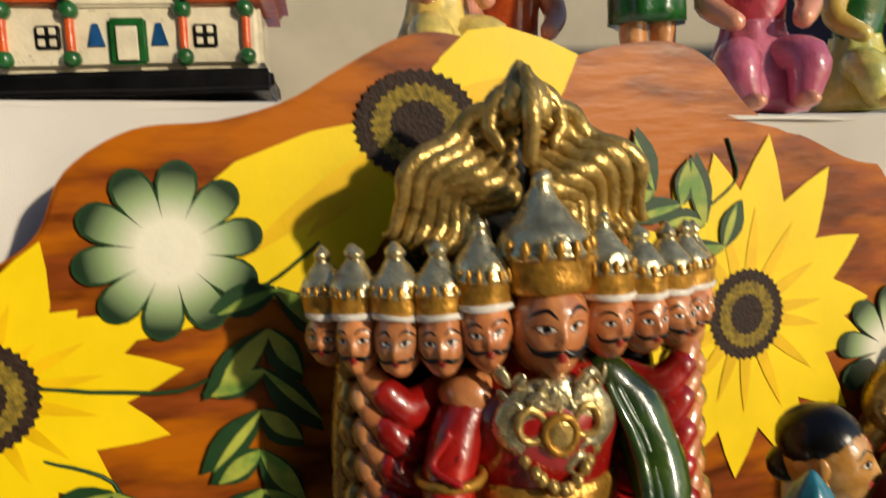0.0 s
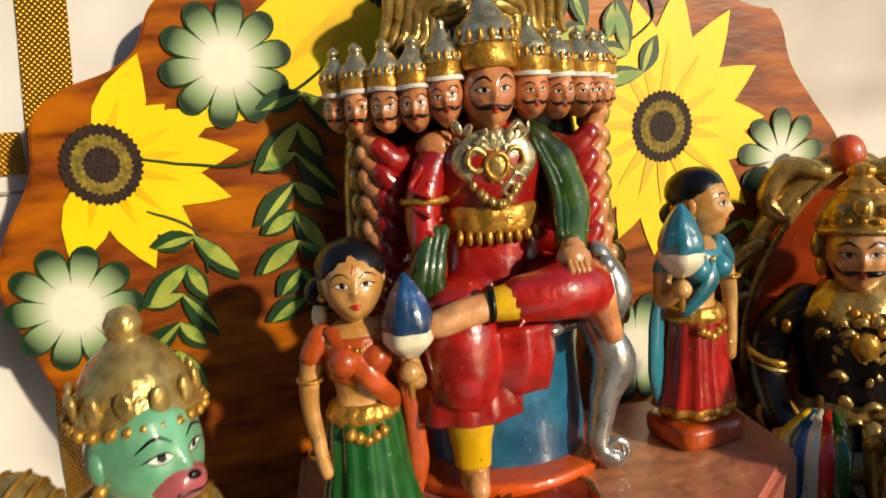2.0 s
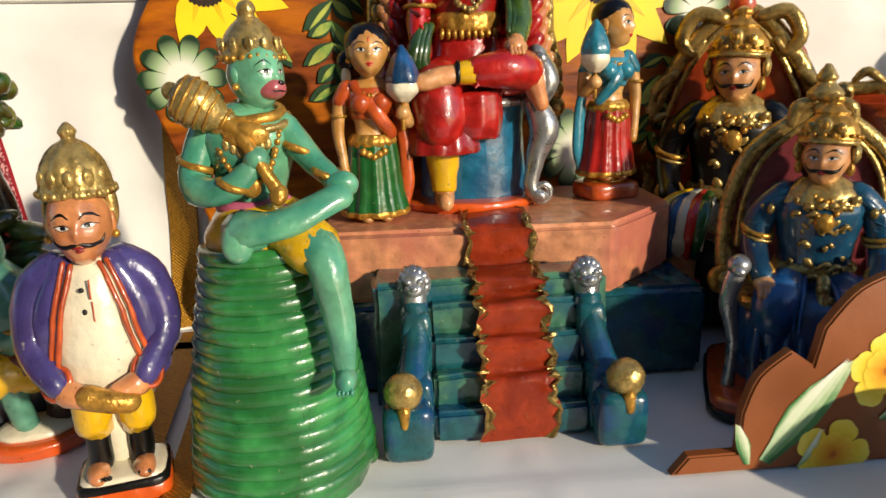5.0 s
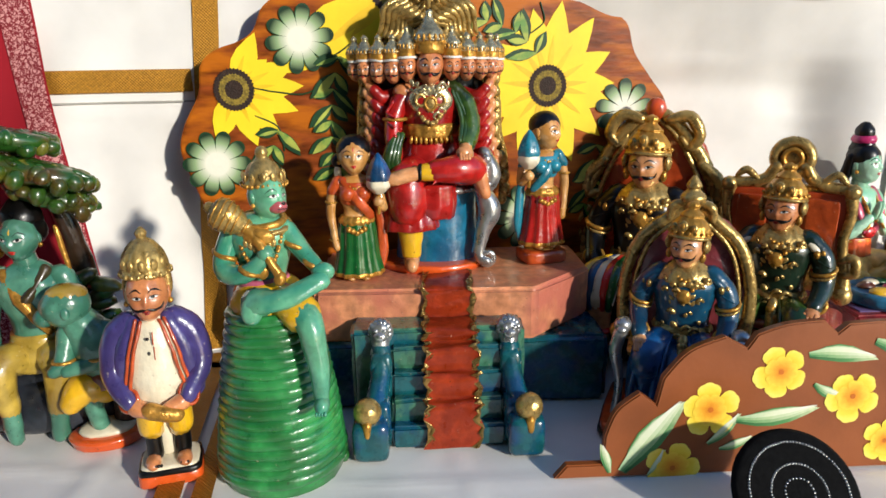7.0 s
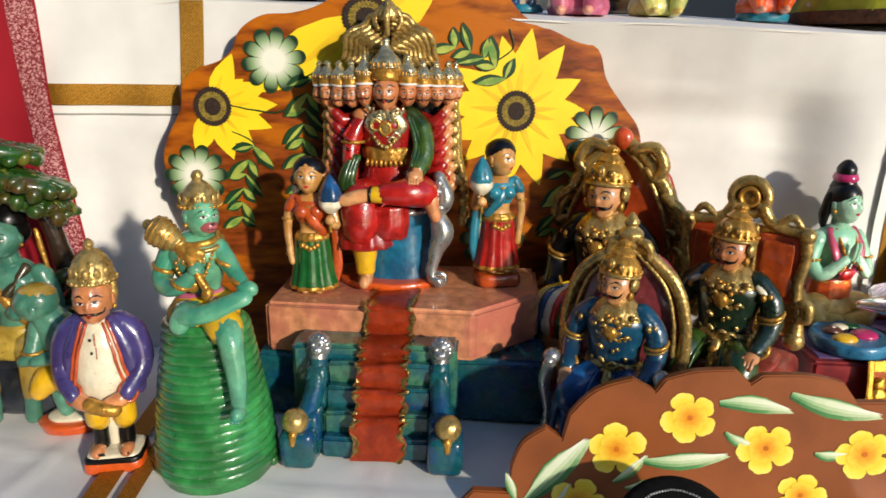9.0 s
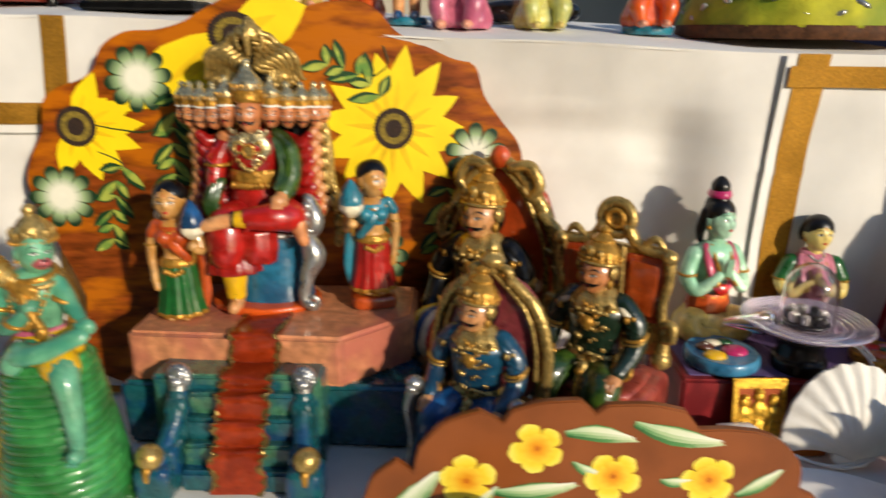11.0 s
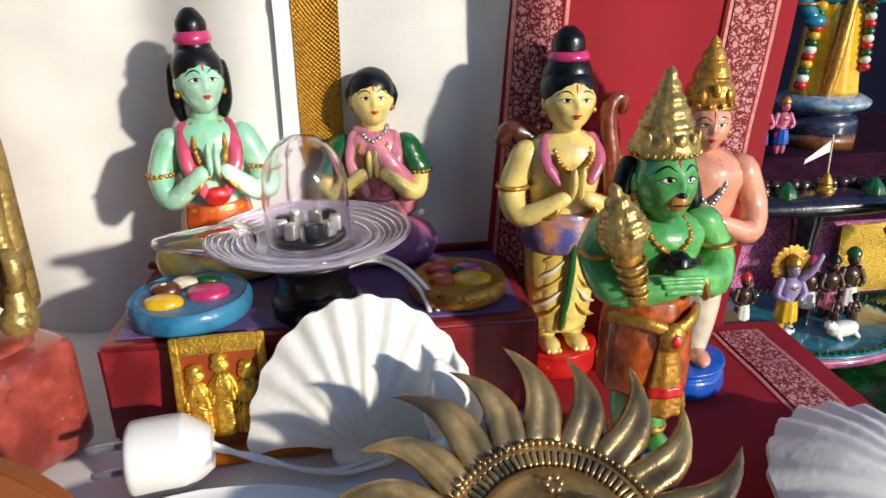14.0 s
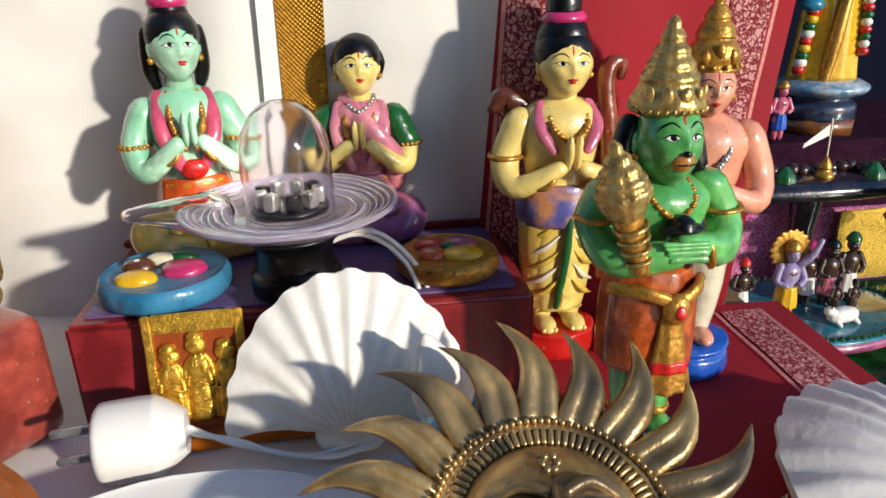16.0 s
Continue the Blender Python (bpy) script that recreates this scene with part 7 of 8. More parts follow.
# ---- standing dolls on the crimson cloth ----
STRW = glaze("straw yellow", "d8b444", vary=0.2)
S = Sculpt()
S.turned((0, 0, 0), [(1.9, 0), (2.1, 0.3), (2.1, 1.3), (1.95, 1.6), (0.2, 1.7)], SCAR, seg=30)
for s in (-1, 1):
    S.ball((0.75 * s, -1.0, 1.95), (0.55, 1.05, 0.4), IVORY)
    for k in range(4):
        S.ball((0.45 * s + 0.2 * k * s, -1.9, 1.95), 0.15, IVORY, seg=6, rings=5)
    S.tube([(0.8 * s, 0, 9.0), (0.85 * s, -0.1, 6.0), (0.75 * s, -0.1, 2.2)], [1.25, 1.05, 0.6], BUFF, seg=13)
    for k in range(8):
        ring(S, (0.82 * s, -0.08, 2.8 + 0.75 * k), 0.7 + 0.06 * k, 0.7 + 0.06 * k, 0.06, CREM if k % 2 else BUFF, (0, 30 * s, 0))
S.turned((0, 0, 2.6), [(1.45, 0), (1.7, 1.2), (1.85, 3.0), (1.9, 5.2)], BUFF, sy=0.75, pleats=9, amp=0.045)
for k in range(6):
    S.tube([(-1.75, -0.6, 3.4 + 0.85 * k), (-1.0, -1.28, 3.9 + 0.85 * k), (-0.3, -1.42, 4.6 + 0.85 * k)], [0.05, 0.16, 0.05], CREM if k % 2 else STRW, seg=6, flat=0.4)
    S.tube([(1.75, -0.6, 3.4 + 0.85 * k), (1.1, -1.25, 3.9 + 0.85 * k), (0.5, -1.4, 4.6 + 0.85 * k)], [0.05, 0.16, 0.05], CREM if k % 2 else STRW, seg=6, flat=0.4)
S.tube([(0.2, -1.5, 9.0), (0.0, -1.6, 6.0), (-0.3, -1.3, 3.0)], [0.2, 0.2, 0.15], EMER)
S.tube([(0.45, -1.15, 9.0), (0.25, -1.3, 6.0), (-0.05, -1.1, 3.0)], 0.12, GOLD)
S.turned((0, 0, 7.6), [(1.95, 0), (2.15, 0.8), (2.0, 1.8), (1.85, 2.2)], glaze("slate blue", "56589a", second="c98a5a", mix_scale=60), sy=0.82)
S.turned((0, 0, 9.3), [(1.75, 0), (1.65, 0.8), (1.95, 2.4), (2.1, 3.4), (1.7, 4.3), (0.8, 4.8)], IVORY, sy=0.72)
for s in (-1, 1):
    S.tube([(2.0 * s, 0, 12.9), (2.75 * s, -0.2, 11.0), (2.4 * s, -1.2, 9.9), (0.6 * s, -1.9, 10.9)], [0.8, 0.7, 0.6, 0.42], IVORY, seg=11)
    ring(S, (2.7 * s, -0.2, 11.3), 0.75, 0.75, 0.14, GOLD)
    ring(S, (1.3 * s, -1.7, 10.4), 0.52, 0.52, 0.17, GOLD, (40, 45 * s, 0))
    S.ball((0.2 * s, -2.1, 11.7), (0.2, 0.32, 0.95), IVORY, rot=(12, 0, 0))
    S.tube([(1.1 * s, -0.5, 13.8), (1.3 * s, -1.2, 12.8), (0.8 * s, -1.7, 11.8)], [0.3, 0.36, 0.25], PINK, flat=0.6)
    S.beads([(0.8 * s, -0.5, 13.8), (0.8 * s, -1.5, 12.9), (0.15 * s, -1.8, 12.2)], 0.16, GOLD, 13)
S.tube([(0, 0, 13.6), (0, -0.1, 14.5)], [0.72, 0.68], IVORY)
face(S, (0, -0.3, 15.6), 1.52, IVORY, lips=SCAR, tilak=SCAR, pitch=-6)
S.ball((0, 0.0, 16.22), (1.42, 1.36, 1.3), BLACK)
S.turned((0, 0.2, 16.7), [(1.25, 0), (1.15, 0.6), (0.9, 1.1)], BLACK)
S.turned((0, 0.2, 17.6), [(0.92, 0), (1.05, 0.25), (0.88, 0.55)], MAGE, seg=20)
S.turned((0, 0.2, 18.1), [(0.8, 0), (0.75, 0.7), (0.3, 1.2), (0.05, 1.25)], BLACK)
S.tube([(2.3, -0.5, 4.4), (2.3, -0.8, 8.0), (2.1, -0.9, 12.0), (1.9, -0.6, 14.6), (2.1, -0.5, 15.6), (2.6, -0.5, 15.7), (2.6, -0.6, 15.1)], [0.3, 0.35, 0.45, 0.42, 0.4, 0.32, 0.22], glaze("bow brown", "8a3c1e"))
S.tube([(-1.4, 1.0, 13.4), (-2.5, 1.0, 14.0), (-3.0, 0.9, 13.6)], [0.6, 0.65, 0.4], glaze("quiver brown", "5a2a18"))
S.statue("bowman_statue", pose(0.843, -0.05, 0.003, 0, 0, 2) @ Matrix.Diagonal((1.08, 1.05, 1.0, 1)), "glazed yellow standing doll with palms together and a bow, red base", "figurine", uneven=0.02)

MONK = [(0, 0), (6.8, 8.6), (8.3, 10.3), (11.6, 12.3), (12.8, 12.9)]
S = Sculpt()
S.turned((0, 0, 0), [(1.8, 0), (1.95, 0.3), (1.9, 1.0), (0.2, 1.1)], ROYAL, seg=28)
for s in (-1, 1):
    S.tube([(0.85 * s, 0, 6.0), (0.9 * s, -0.15, 3.6), (0.8 * s, 0, 1.4)], [1.1, 0.75, 0.55], GRN, seg=11)
    ring(S, (0.82 * s, 0, 1.8), 0.62, 0.62, 0.15, GOLD)
    S.ball((0.85 * s, -0.7, 1.3), (0.55, 1.0, 0.4), GRN)
S.turned((0, 0, 3.8), [(2.15, 0), (2.2, 1.0), (2.1, 2.4), (1.8, 3.4)], glaze("tiger orange", "c25a1a", second="8a3a14", mix_scale=90), sy=0.85, pleats=9, amp=0.03)
S.turned((0.2, -1.75, 3.3), [(1.15, 0), (1.0, 0.6), (0.6, 2.0), (0.5, 2.7)], GOLD, sy=0.6, pleats=7, amp=0.1)
S.turned((0.2, -1.8, 4.0), [(0.98, 0), (0.9, 0.35)], SCAR, sy=0.62, pleats=7, amp=0.1)
S.tube([(-2.1, -0.6, 6.5), (-1.0, -1.75, 6.6), (0.2, -2.0, 6.3), (1.3, -1.7, 6.6), (2.1, -0.6, 6.5)], 0.22, GOLD)
S.ball((0.2, -2.1, 6.1), (0.62, 0.4, 0.5), GOLD)
S.ball((0.2, -2.42, 6.1), (0.28, 0.2, 0.24), SCAR)
S.turned((0, 0, 6.8), [(1.75, 0), (1.7, 0.8), (2.1, 2.2), (2.3, 3.6), (1.8, 4.6), (0.8, 5.2)], GRN, sy=0.72)
for s in (-1, 1):
    S.tube([(2.2 * s, 0, 11.2), (2.95 * s, -0.2, 9.2), (2.4 * s, -1.3, 7.9), (0.2 * s, -2.1, 8.3 + 0.25 * s)], [0.9, 0.8, 0.72, 0.55], GRN, seg=12)
    ring(S, (2.8 * s, -0.3, 9.6), 0.86, 0.86, 0.16, GOLD)
    ring(S, (1.5 * s, -1.7, 8.0), 0.62, 0.62, 0.15, GOLD, (10, 70, 0))
    S.beads([(0.9 * s, -0.5, 12.0), (0.9 * s, -1.4, 10.8), (0.2 * s, -1.75, 9.8)], 0.16, GOLD, 14)
    S.tube([(1.35 * s, 0.35, 14.2), (1.7 * s, 0.2, 12.6), (1.4 * s, 0.2, 11.6)], [0.5, 0.55, 0.3], BLACK)
for k in range(4):
    S.tube([(-0.9 + 0.12 * k, -2.5, 8.7 - 0.24 * k), (0.9, -2.6, 8.6 - 0.22 * k)], 0.14, GRN, seg=6)
S.ball((0.1, -2.0, 9.3), (1.0, 0.5, 0.35), BLACK)
S.turned((0.1, -2.0, 9.3), [(0.6, 0), (0.45, 0.6), (0.1, 0.9)], BLACK)
for p in S.v:
    for (a, u), (b, v) in zip(MONK, MONK[1:]):
        if a <= p.z < b:
            p.z = u + (v - u) * (p.z - a) / (b - a)
            break
S.tube([(-1.7, -2.1, 9.6), (-2.0, -2.1, 10.4), (-2.35, -2.0, 11.6)], [0.34, 0.46, 0.62], GOLD)
for k in range(4):
    ring(S, (-1.8 - 0.13 * k, -2.1, 9.9 + 0.42 * k), 0.48 + 0.05 * k, 0.48 + 0.05 * k, 0.09, OLDG, (0, -16, 0))
S.M = Matrix.Translation((-2.3, -2.0, 11.4)) @ Matrix.Scale(0.88, 4) @ Matrix.Translation((2.35, 2.0, -11.4))
S.turned((-2.35, -2.0, 11.4), [(0.55, 0), (0.8, 0.3), (1.05, 0.7), (1.22, 1.05), (1.26, 1.3), (1.1, 1.5), (1.12, 1.75), (0.9, 1.95), (0.9, 2.2), (0.62, 2.45), (0.6, 2.7), (0.34, 2.9), (0.3, 3.15), (0.06, 3.4)], OLDG, pleats=12, amp=0.03, rot=(0, -16, 0), n=2)
S.M = Matrix()
S.tube([(0, 0, 11.6), (0, -0.2, 12.6)], [0.9, 0.85], GRN)
face(S, (0, -0.4, 13.75), 1.66, GRN, muzzle=glaze("muzzle tan", "b0782f"), lips=glaze("dark muzzle", "5a1f14"), tilak=SCAR, pitch=-9)
S.M = Matrix.Translation((0, -0.1, 14.75)) @ Matrix.Diagonal((0.79, 0.8, 0.84, 1)) @ Matrix.Translation((0, 0.1, -14.4))
S.turned((0, -0.1, 14.4), [(1.6, 0), (1.9, 0.25), (1.85, 0.6), (1.6, 0.95), (1.42, 1.25), (1.45, 1.5), (1.2, 1.8), (1.15, 2.05), (0.9, 2.35), (0.88, 2.6), (0.62, 2.9), (0.6, 3.15), (0.36, 3.45), (0.3, 3.7), (0.06, 3.95)], OLDG, seg=28, pleats=14, amp=0.015)
for k in range(30):
    a = 2 * math.pi * k / 30
    S.ball((1.88 * math.cos(a), -0.1 + 1.88 * math.sin(a), 14.62), 0.13, OLDG, seg=6, rings=5)
for k in range(5):
    a = radians(-150 + 30 * k)
    S.ball((1.72 * math.cos(a), -0.1 + 1.72 * math.sin(a), 15.25), (0.32, 0.16, 0.4), OLDG, seg=9, rings=7, rot=(0, 0, math.degrees(a) + 90))
S.M = Matrix()
S.statue("monkey_statue", pose(0.853, -0.148, 0.003, 0, 0, 4) @ Matrix.Diagonal((0.9, 0.95, 1.02, 1)), "glazed green standing monkey doll with folded arms and gold mace", "figurine", uneven=0.02)

S = Sculpt()
S.turned((0, 0, 0), [(2.4, 0), (2.55, 0.3), (2.5, 1.0), (2.3, 1.3), (2.4, 1.7), (0.2, 1.9)], ROYAL, seg=30)
for s in (-1, 1):
    S.ball((0.8 * s, -1.1, 2.1), (0.55, 1.0, 0.4), PEACH)
    S.tube([(0.85 * s, 0, 8.6), (0.85 * s, -0.1, 5.0), (0.75 * s, 0, 2.2)], [1.2, 1.0, 0.7], CREM, seg=12)
S.turned((0, 0, 7.4), [(1.9, 0), (1.95, 1.0), (1.8, 2.0)], PURP, sy=0.8)
S.turned((0, 0, 9.0), [(1.75, 0), (1.7, 0.8), (2.0, 2.2), (2.2, 3.4), (1.7, 4.3), (0.8, 4.8)], PEACH, sy=0.75)
for s in (-1, 1):
    S.tube([(2.1 * s, 0, 12.6), (2.8 * s, -0.2, 10.8), (2.4 * s, -1.2, 9.6), (0.5 * s, -1.9, 10.4)], [0.85, 0.75, 0.65, 0.45], PEACH, seg=11)
    S.beads([(0.9 * s, -0.5, 13.3), (0.8 * s, -1.5, 12.2), (0.1 * s, -1.8, 11.2)], 0.17, SILVER, 14)
face(S, (0, -0.3, 15.0), 1.35, PEACH, lips=SCAR, tilak=SCAR)
S.ball((0, 0.3, 15.2), (1.25, 1.15, 1.35), BLACK)
crown(S, (0, -0.05, 15.7), 1.2, 3.6)
S.statue("prince_statue", pose(0.906, -0.078, 0.003, 0, 0, -10) @ Matrix.Scale(0.98, 4), "glazed peach standing doll with gold crown on a blue base", "figurine", uneven=0.02)

# ---- left group: doll under a tree, kneeling doll, standing doll ----
# Sea green and ochre, deepened so the colour carries this group's shade.
SEAG = glaze("shaded sea green", "568e76", second="3a6e5a", mix_scale=30)
OCHR = glaze("shaded ochre", "b89c3e", second="8f7428", mix_scale=30)
S = Sculpt()
ROCK = glaze("dark rock", "20242b", second="3a3f48", mix_scale=30, coat=0.2)
S.ball((0, 0.5, 1.6), (4.8, 2.8, 2.0), ROCK, p=0.7)
S.ball((-1.5, 0.8, 3.2), (3.4, 2.2, 2.6), ROCK)
S.tube([(1.6, 2.0, 2.0), (2.0, 2.2, 8.0), (1.4, 1.8, 13.0), (0.4, 1.4, 15.5)], [1.1, 0.8, 0.65, 0.5], glaze("bark brown", "2c1c0e"))
CAN = glaze("canopy green", "265214", second="4c3a14", mix_scale=45)
rnd = random.Random(7)
# Gold light on the leaf rims, put into the colour of scattered lumps.
EDGE = glaze("golden lit green", "6a6a1e", second="2c4a14", mix_scale=45)


def slab(c, rx, ry, tilt):
    """A layer of carved foliage with a ruffled rim."""
    keep = S.M
    S.M = S.M @ Matrix.Translation(c) @ Euler((radians(-10), radians(tilt), 0)).to_matrix().to_4x4()
    S.ball((0, 0, 0), (rx, ry, 0.75), CAN, seg=20, rings=9, p=0.7)
    n = int(rx * 7)
    for k in range(n):
        a = 2 * math.pi * k / n + rnd.uniform(-0.1, 0.1)
        q = rnd.uniform(0.92, 1.06)
        S.ball((rx * q * math.cos(a), ry * q * math.sin(a), rnd.uniform(-0.45, 0.15)), (rnd.uniform(0.4, 0.75), rnd.uniform(0.4, 0.6), rnd.uniform(0.35, 0.6)), EDGE if rnd.random() < 0.3 else CAN, rot=(rnd.uniform(-30, 30), rnd.uniform(-30, 30), math.degrees(a)), seg=9, rings=7)
    for k in range(n * 4):
        a, q = rnd.uniform(0, 6.28), rnd.uniform(0.1, 0.9)
        S.tube([(rx * q * math.cos(a), ry * q * math.sin(a), 0.62 * (1 - 0.4 * q)), (rx * (q + 0.16) * math.cos(a + 0.1), ry * (q + 0.16) * math.sin(a + 0.1), 0.62 - 0.35 * q)], [0.3, 0.16], CAN if rnd.random() < 0.75 else EDGE, seg=6)
    S.M = keep


slab((-1.9, 0.5, 18.3), 4.0, 2.6, 6)
slab((-3.6, 0.2, 16.6), 3.4, 2.4, -8)
slab((0.4, 0.0, 16.4), 3.6, 2.5, 14)
slab((1.5, 0.4, 14.8), 2.3, 1.9, 20)
for k in range(8):
    S.ball((3.0 + rnd.uniform(-0.8, 0.8), 0.6, 5.6 + 0.55 * k), (1.1, 0.8, 0.5), CAN if k % 3 else EDGE, rot=(0, rnd.uniform(-30, 30), 0), seg=9, rings=6)
S.turned((-0.3, -0.6, 4.4), [(2.0, 0), (1.8, 1.2), (1.6, 2.2)], OCHR, sy=0.8)
for s in (-1, 1):
    S.tube([(-0.3 + 0.8 * s, -1.0, 5.2), (-0.3 + 1.7 * s, -2.6, 5.0), (-0.3 + 1.4 * s, -2.9, 2.4)], [1.1, 1.0, 0.6], OCHR)
    S.tube([(-0.3 + 1.4 * s, -2.9, 2.8), (-0.3 + 1.3 * s, -3.0, 0.6)], [0.55, 0.45], SEAG)
    S.tube([(-0.3 + 1.8 * s, -0.4, 10.0), (-0.3 + 2.6 * s, -0.6, 8.0), (-0.3 + 2.4 * s, -1.4, 6.0)], [0.75, 0.65, 0.5], SEAG)
S.turned((-0.3, -0.4, 6.2), [(1.5, 0), (1.5, 1.0), (1.9, 2.6), (1.9, 3.6), (1.3, 4.4), (0.7, 4.8)], SEAG, sy=0.75)
S.tube([(-1.5, -0.9, 10.4), (-0.2, -1.9, 8.6), (0.8, -1.6, 7.0)], 0.35, GOLD)
S.tube([(0.9, -0.9, 10.6), (-0.1, -1.8, 9.0)], 0.35, glaze("garland brown", "3a3018"))
S.tube([(-0.3, -0.4, 10.6), (-0.3, -0.5, 11.6)], [0.7, 0.65], SEAG)
face(S, (-0.3, -0.7, 12.5), 1.35, SEAG, yaw=-6, lips=SCAR, tilak=YELO)
S.ball((-0.3, 0.0, 12.9), (1.25, 1.2, 1.25), BLACK)
S.turned((-0.3, 0.0, 13.4), [(1.2, 0), (1.0, 0.8), (0.4, 1.4)], BLACK)
S.tube([(1.6, -0.2, 4.0), (2.0, -0.3, 9.0), (1.6, -0.3, 13.0)], 0.16, GOLD, seg=6)
S.tube([(-2.2, 0.3, 11.6), (-2.9, 0.2, 12.6)], [0.5, 0.6], GOLD)
S.statue("tree_shrine_statue", pose(-0.045, -0.118, 0.001, 0, 0, 6) @ Matrix.Scale(1.2, 4), "painted clay mint doll seated on rock under a layered green tree", "figurine", uneven=0.1)

S = Sculpt()
S.turned((0, 0, 0), [(2.3, 0), (2.4, 0.4), (2.3, 0.8), (0.2, 0.9)], ORNG, sx=1.1, sy=0.85)
S.ball((0, 0, 1.0), (2.0, 1.5, 0.5), CREM)
S.tube([(-0.2, -0.4, 1.2), (-0.5, -0.6, 3.4), (0.2, 0.2, 5.2)], [0.6, 0.75, 1.2], SEAG)
S.tube([(1.2, 0.6, 1.2), (1.6, 0.2, 3.2), (1.0, 0.4, 5.0)], [0.8, 1.0, 1.2], glaze("umber", "3a1c10"))
S.tube([(0.4, 0.2, 4.4), (-1.0, -0.6, 4.6), (-1.8, -1.0, 3.8)], [1.4, 1.3, 0.9], YELO)
S.turned((0.4, 0.2, 4.6), [(1.6, 0), (1.6, 0.8), (1.4, 1.4)], glaze("umber sash", "6a3416"))
S.tube([(0.4, 0.2, 5.6), (0.2, 0, 7.6), (-0.6, -0.2, 9.6)], [1.4, 1.8, 1.3], SEAG, seg=13)
for s in (-1, 1):
    S.tube([(-0.3 + 1.2 * s, -0.3, 9.0), (-0.8 + 1.1 * s, -1.2, 7.0), (-2.0 + 0.4 * s, -1.6, 6.6)], [0.75, 0.65, 0.5], SEAG)
    ring(S, (-0.75 + 1.1 * s, -1.1, 7.2), 0.68, 0.68, 0.14, GOLD)
S.tube([(-0.6, -0.2, 9.6), (-1.1, -0.3, 10.4)], [0.8, 0.75], SEAG)
S.ball((-1.3, -0.5, 11.1), (1.75, 1.5, 1.5), SEAG, rot=(0, -18, 0), seg=18, rings=12)
S.ball((-1.15, -0.45, 11.75), (1.45, 1.3, 1.0), OCHR, seg=16, rings=10)
S.ball((-2.7, -0.8, 10.4), (0.7, 0.7, 0.65), SEAG)
for g in (-1, 1):
    S.ball((-2.3, -0.7 + 0.75 * g, 11.2), (0.2, 0.14, 0.13), BLACK, seg=8, rings=6)
    S.ball((-1.0, -0.5 + 1.45 * g, 10.9), (0.35, 0.16, 0.45), SEAG, seg=9, rings=7)
ring(S, (-0.9, -0.2, 10.1), 0.9, 0.9, 0.16, GOLD)
S.statue("kneeling_statue", pose(0.002, -0.148, 0.001, 0, 0, 12) @ Matrix.Scale(0.98, 4), "painted clay mint kneeling monkey doll in yellow loincloth on orange base", "figurine", uneven=0.05)

S = Sculpt()
S.turned((0, 0, 0), [(2.2, 0), (2.3, 0.3), (2.2, 0.8), (0.2, 0.9)], ORAN, sy=0.8)
for s in (-1, 1):
    S.ball((0.8 * s, -0.7, 1.2), (0.6, 1.2, 0.5), TURQ)
    S.tube([(0.8 * s, 0, 6.0), (0.9 * s, -0.1, 3.8), (0.8 * s, 0, 1.4)], [1.2, 0.9, 0.55], PEACH, seg=11)
    S.tube([(0.8 * s, 0, 6.6), (0.9 * s, -0.1, 4.0)], [1.3, 1.1], BUFF, seg=11)
    S.tube([(1.9 * s, 0, 10.8), (2.6 * s, -0.2, 8.6), (2.2 * s, -0.9, 6.6)], [0.85, 0.75, 0.5], PEACH, seg=11)
    ring(S, (2.4 * s, -0.2, 9.4), 0.8, 0.8, 0.15, glaze("bangle brown", "5a2f1c"))
S.turned((0, 0, 6.2), [(1.8, 0), (1.8, 0.9), (1.6, 1.6)], PURP, sy=0.8)
S.turned((0, 0, 7.2), [(1.6, 0), (1.6, 0.8), (1.95, 2.4), (1.9, 3.4), (1.3, 4.2), (0.7, 4.6)], PEACH, sy=0.75)
S.tube([(0.9, -0.8, 11.0), (0.6, -1.7, 9.0), (0.9, -1.3, 6.0), (1.2, -1.2, 3.0)], 0.2, glaze("cord brown", "5a3a1c"), seg=7)
S.ball((0.2, -1.6, 8.6), (0.7, 0.2, 0.15), RED)
S.ball((1.8, -0.9, 7.0), (0.5, 0.4, 0.7), PURP)
face(S, (0, -0.3, 12.9), 1.35, PEACH, lips=SCAR)
S.ball((0, 0.3, 13.2), (1.25, 1.15, 1.3), BLACK)
S.turned((0, 0, 14.0), [(1.1, 0), (1.2, 0.5), (0.7, 1.6), (0.1, 2.2)], TURQ)
S.statue("prince_statue", pose(-0.118, -0.158, 0.0035, 0, 0, 10), "painted clay standing doll in striped yellow breeches and teal shoes", "figurine", uneven=0.03)

# ---- the upper step ----


def top_at(x, y):
    s = (y - 0.012) / 0.5
    return lerp_table(x, EDGE_Z) + 0.05 * s * (1 - 0.5 * s) + 0.0008


house = thing("clay_house", pose(0.121, 0.072, top_at(0.121, 0.072), 0, 0, 0), "white painted clay cottage with orange roof and black base", "model house")
part("plinth", block(-0.053, 0.053, -0.026, 0.026, 0, 0.009, 0.002, 0.0008, 4), BLACK, house, "black base band")
part("wall", block(-0.05, 0.05, -0.022, 0.022, 0.009, 0.036, 0.003, 0.0008, 4), CREM, house)
for s in (-1, 1):
    bm = block(-0.0275, 0.0275, -0.028, 0.028, 0, 0.012, 0.004)
    for v in bm.verts:
        k = v.co.z / 0.012
        v.co.y *= 1 - 0.5 * k
        v.co += Vector((0.032 * s, 0, 0.035))
    part("roof", bm, ORNG, house, "orange roof slab")
part("gable", prism([(-0.023, 0.033), (0.023, 0.033), (0.01, 0.05), (0, 0.056), (-0.01, 0.05)], 0.012, 0.001, -0.012), CREM, house)
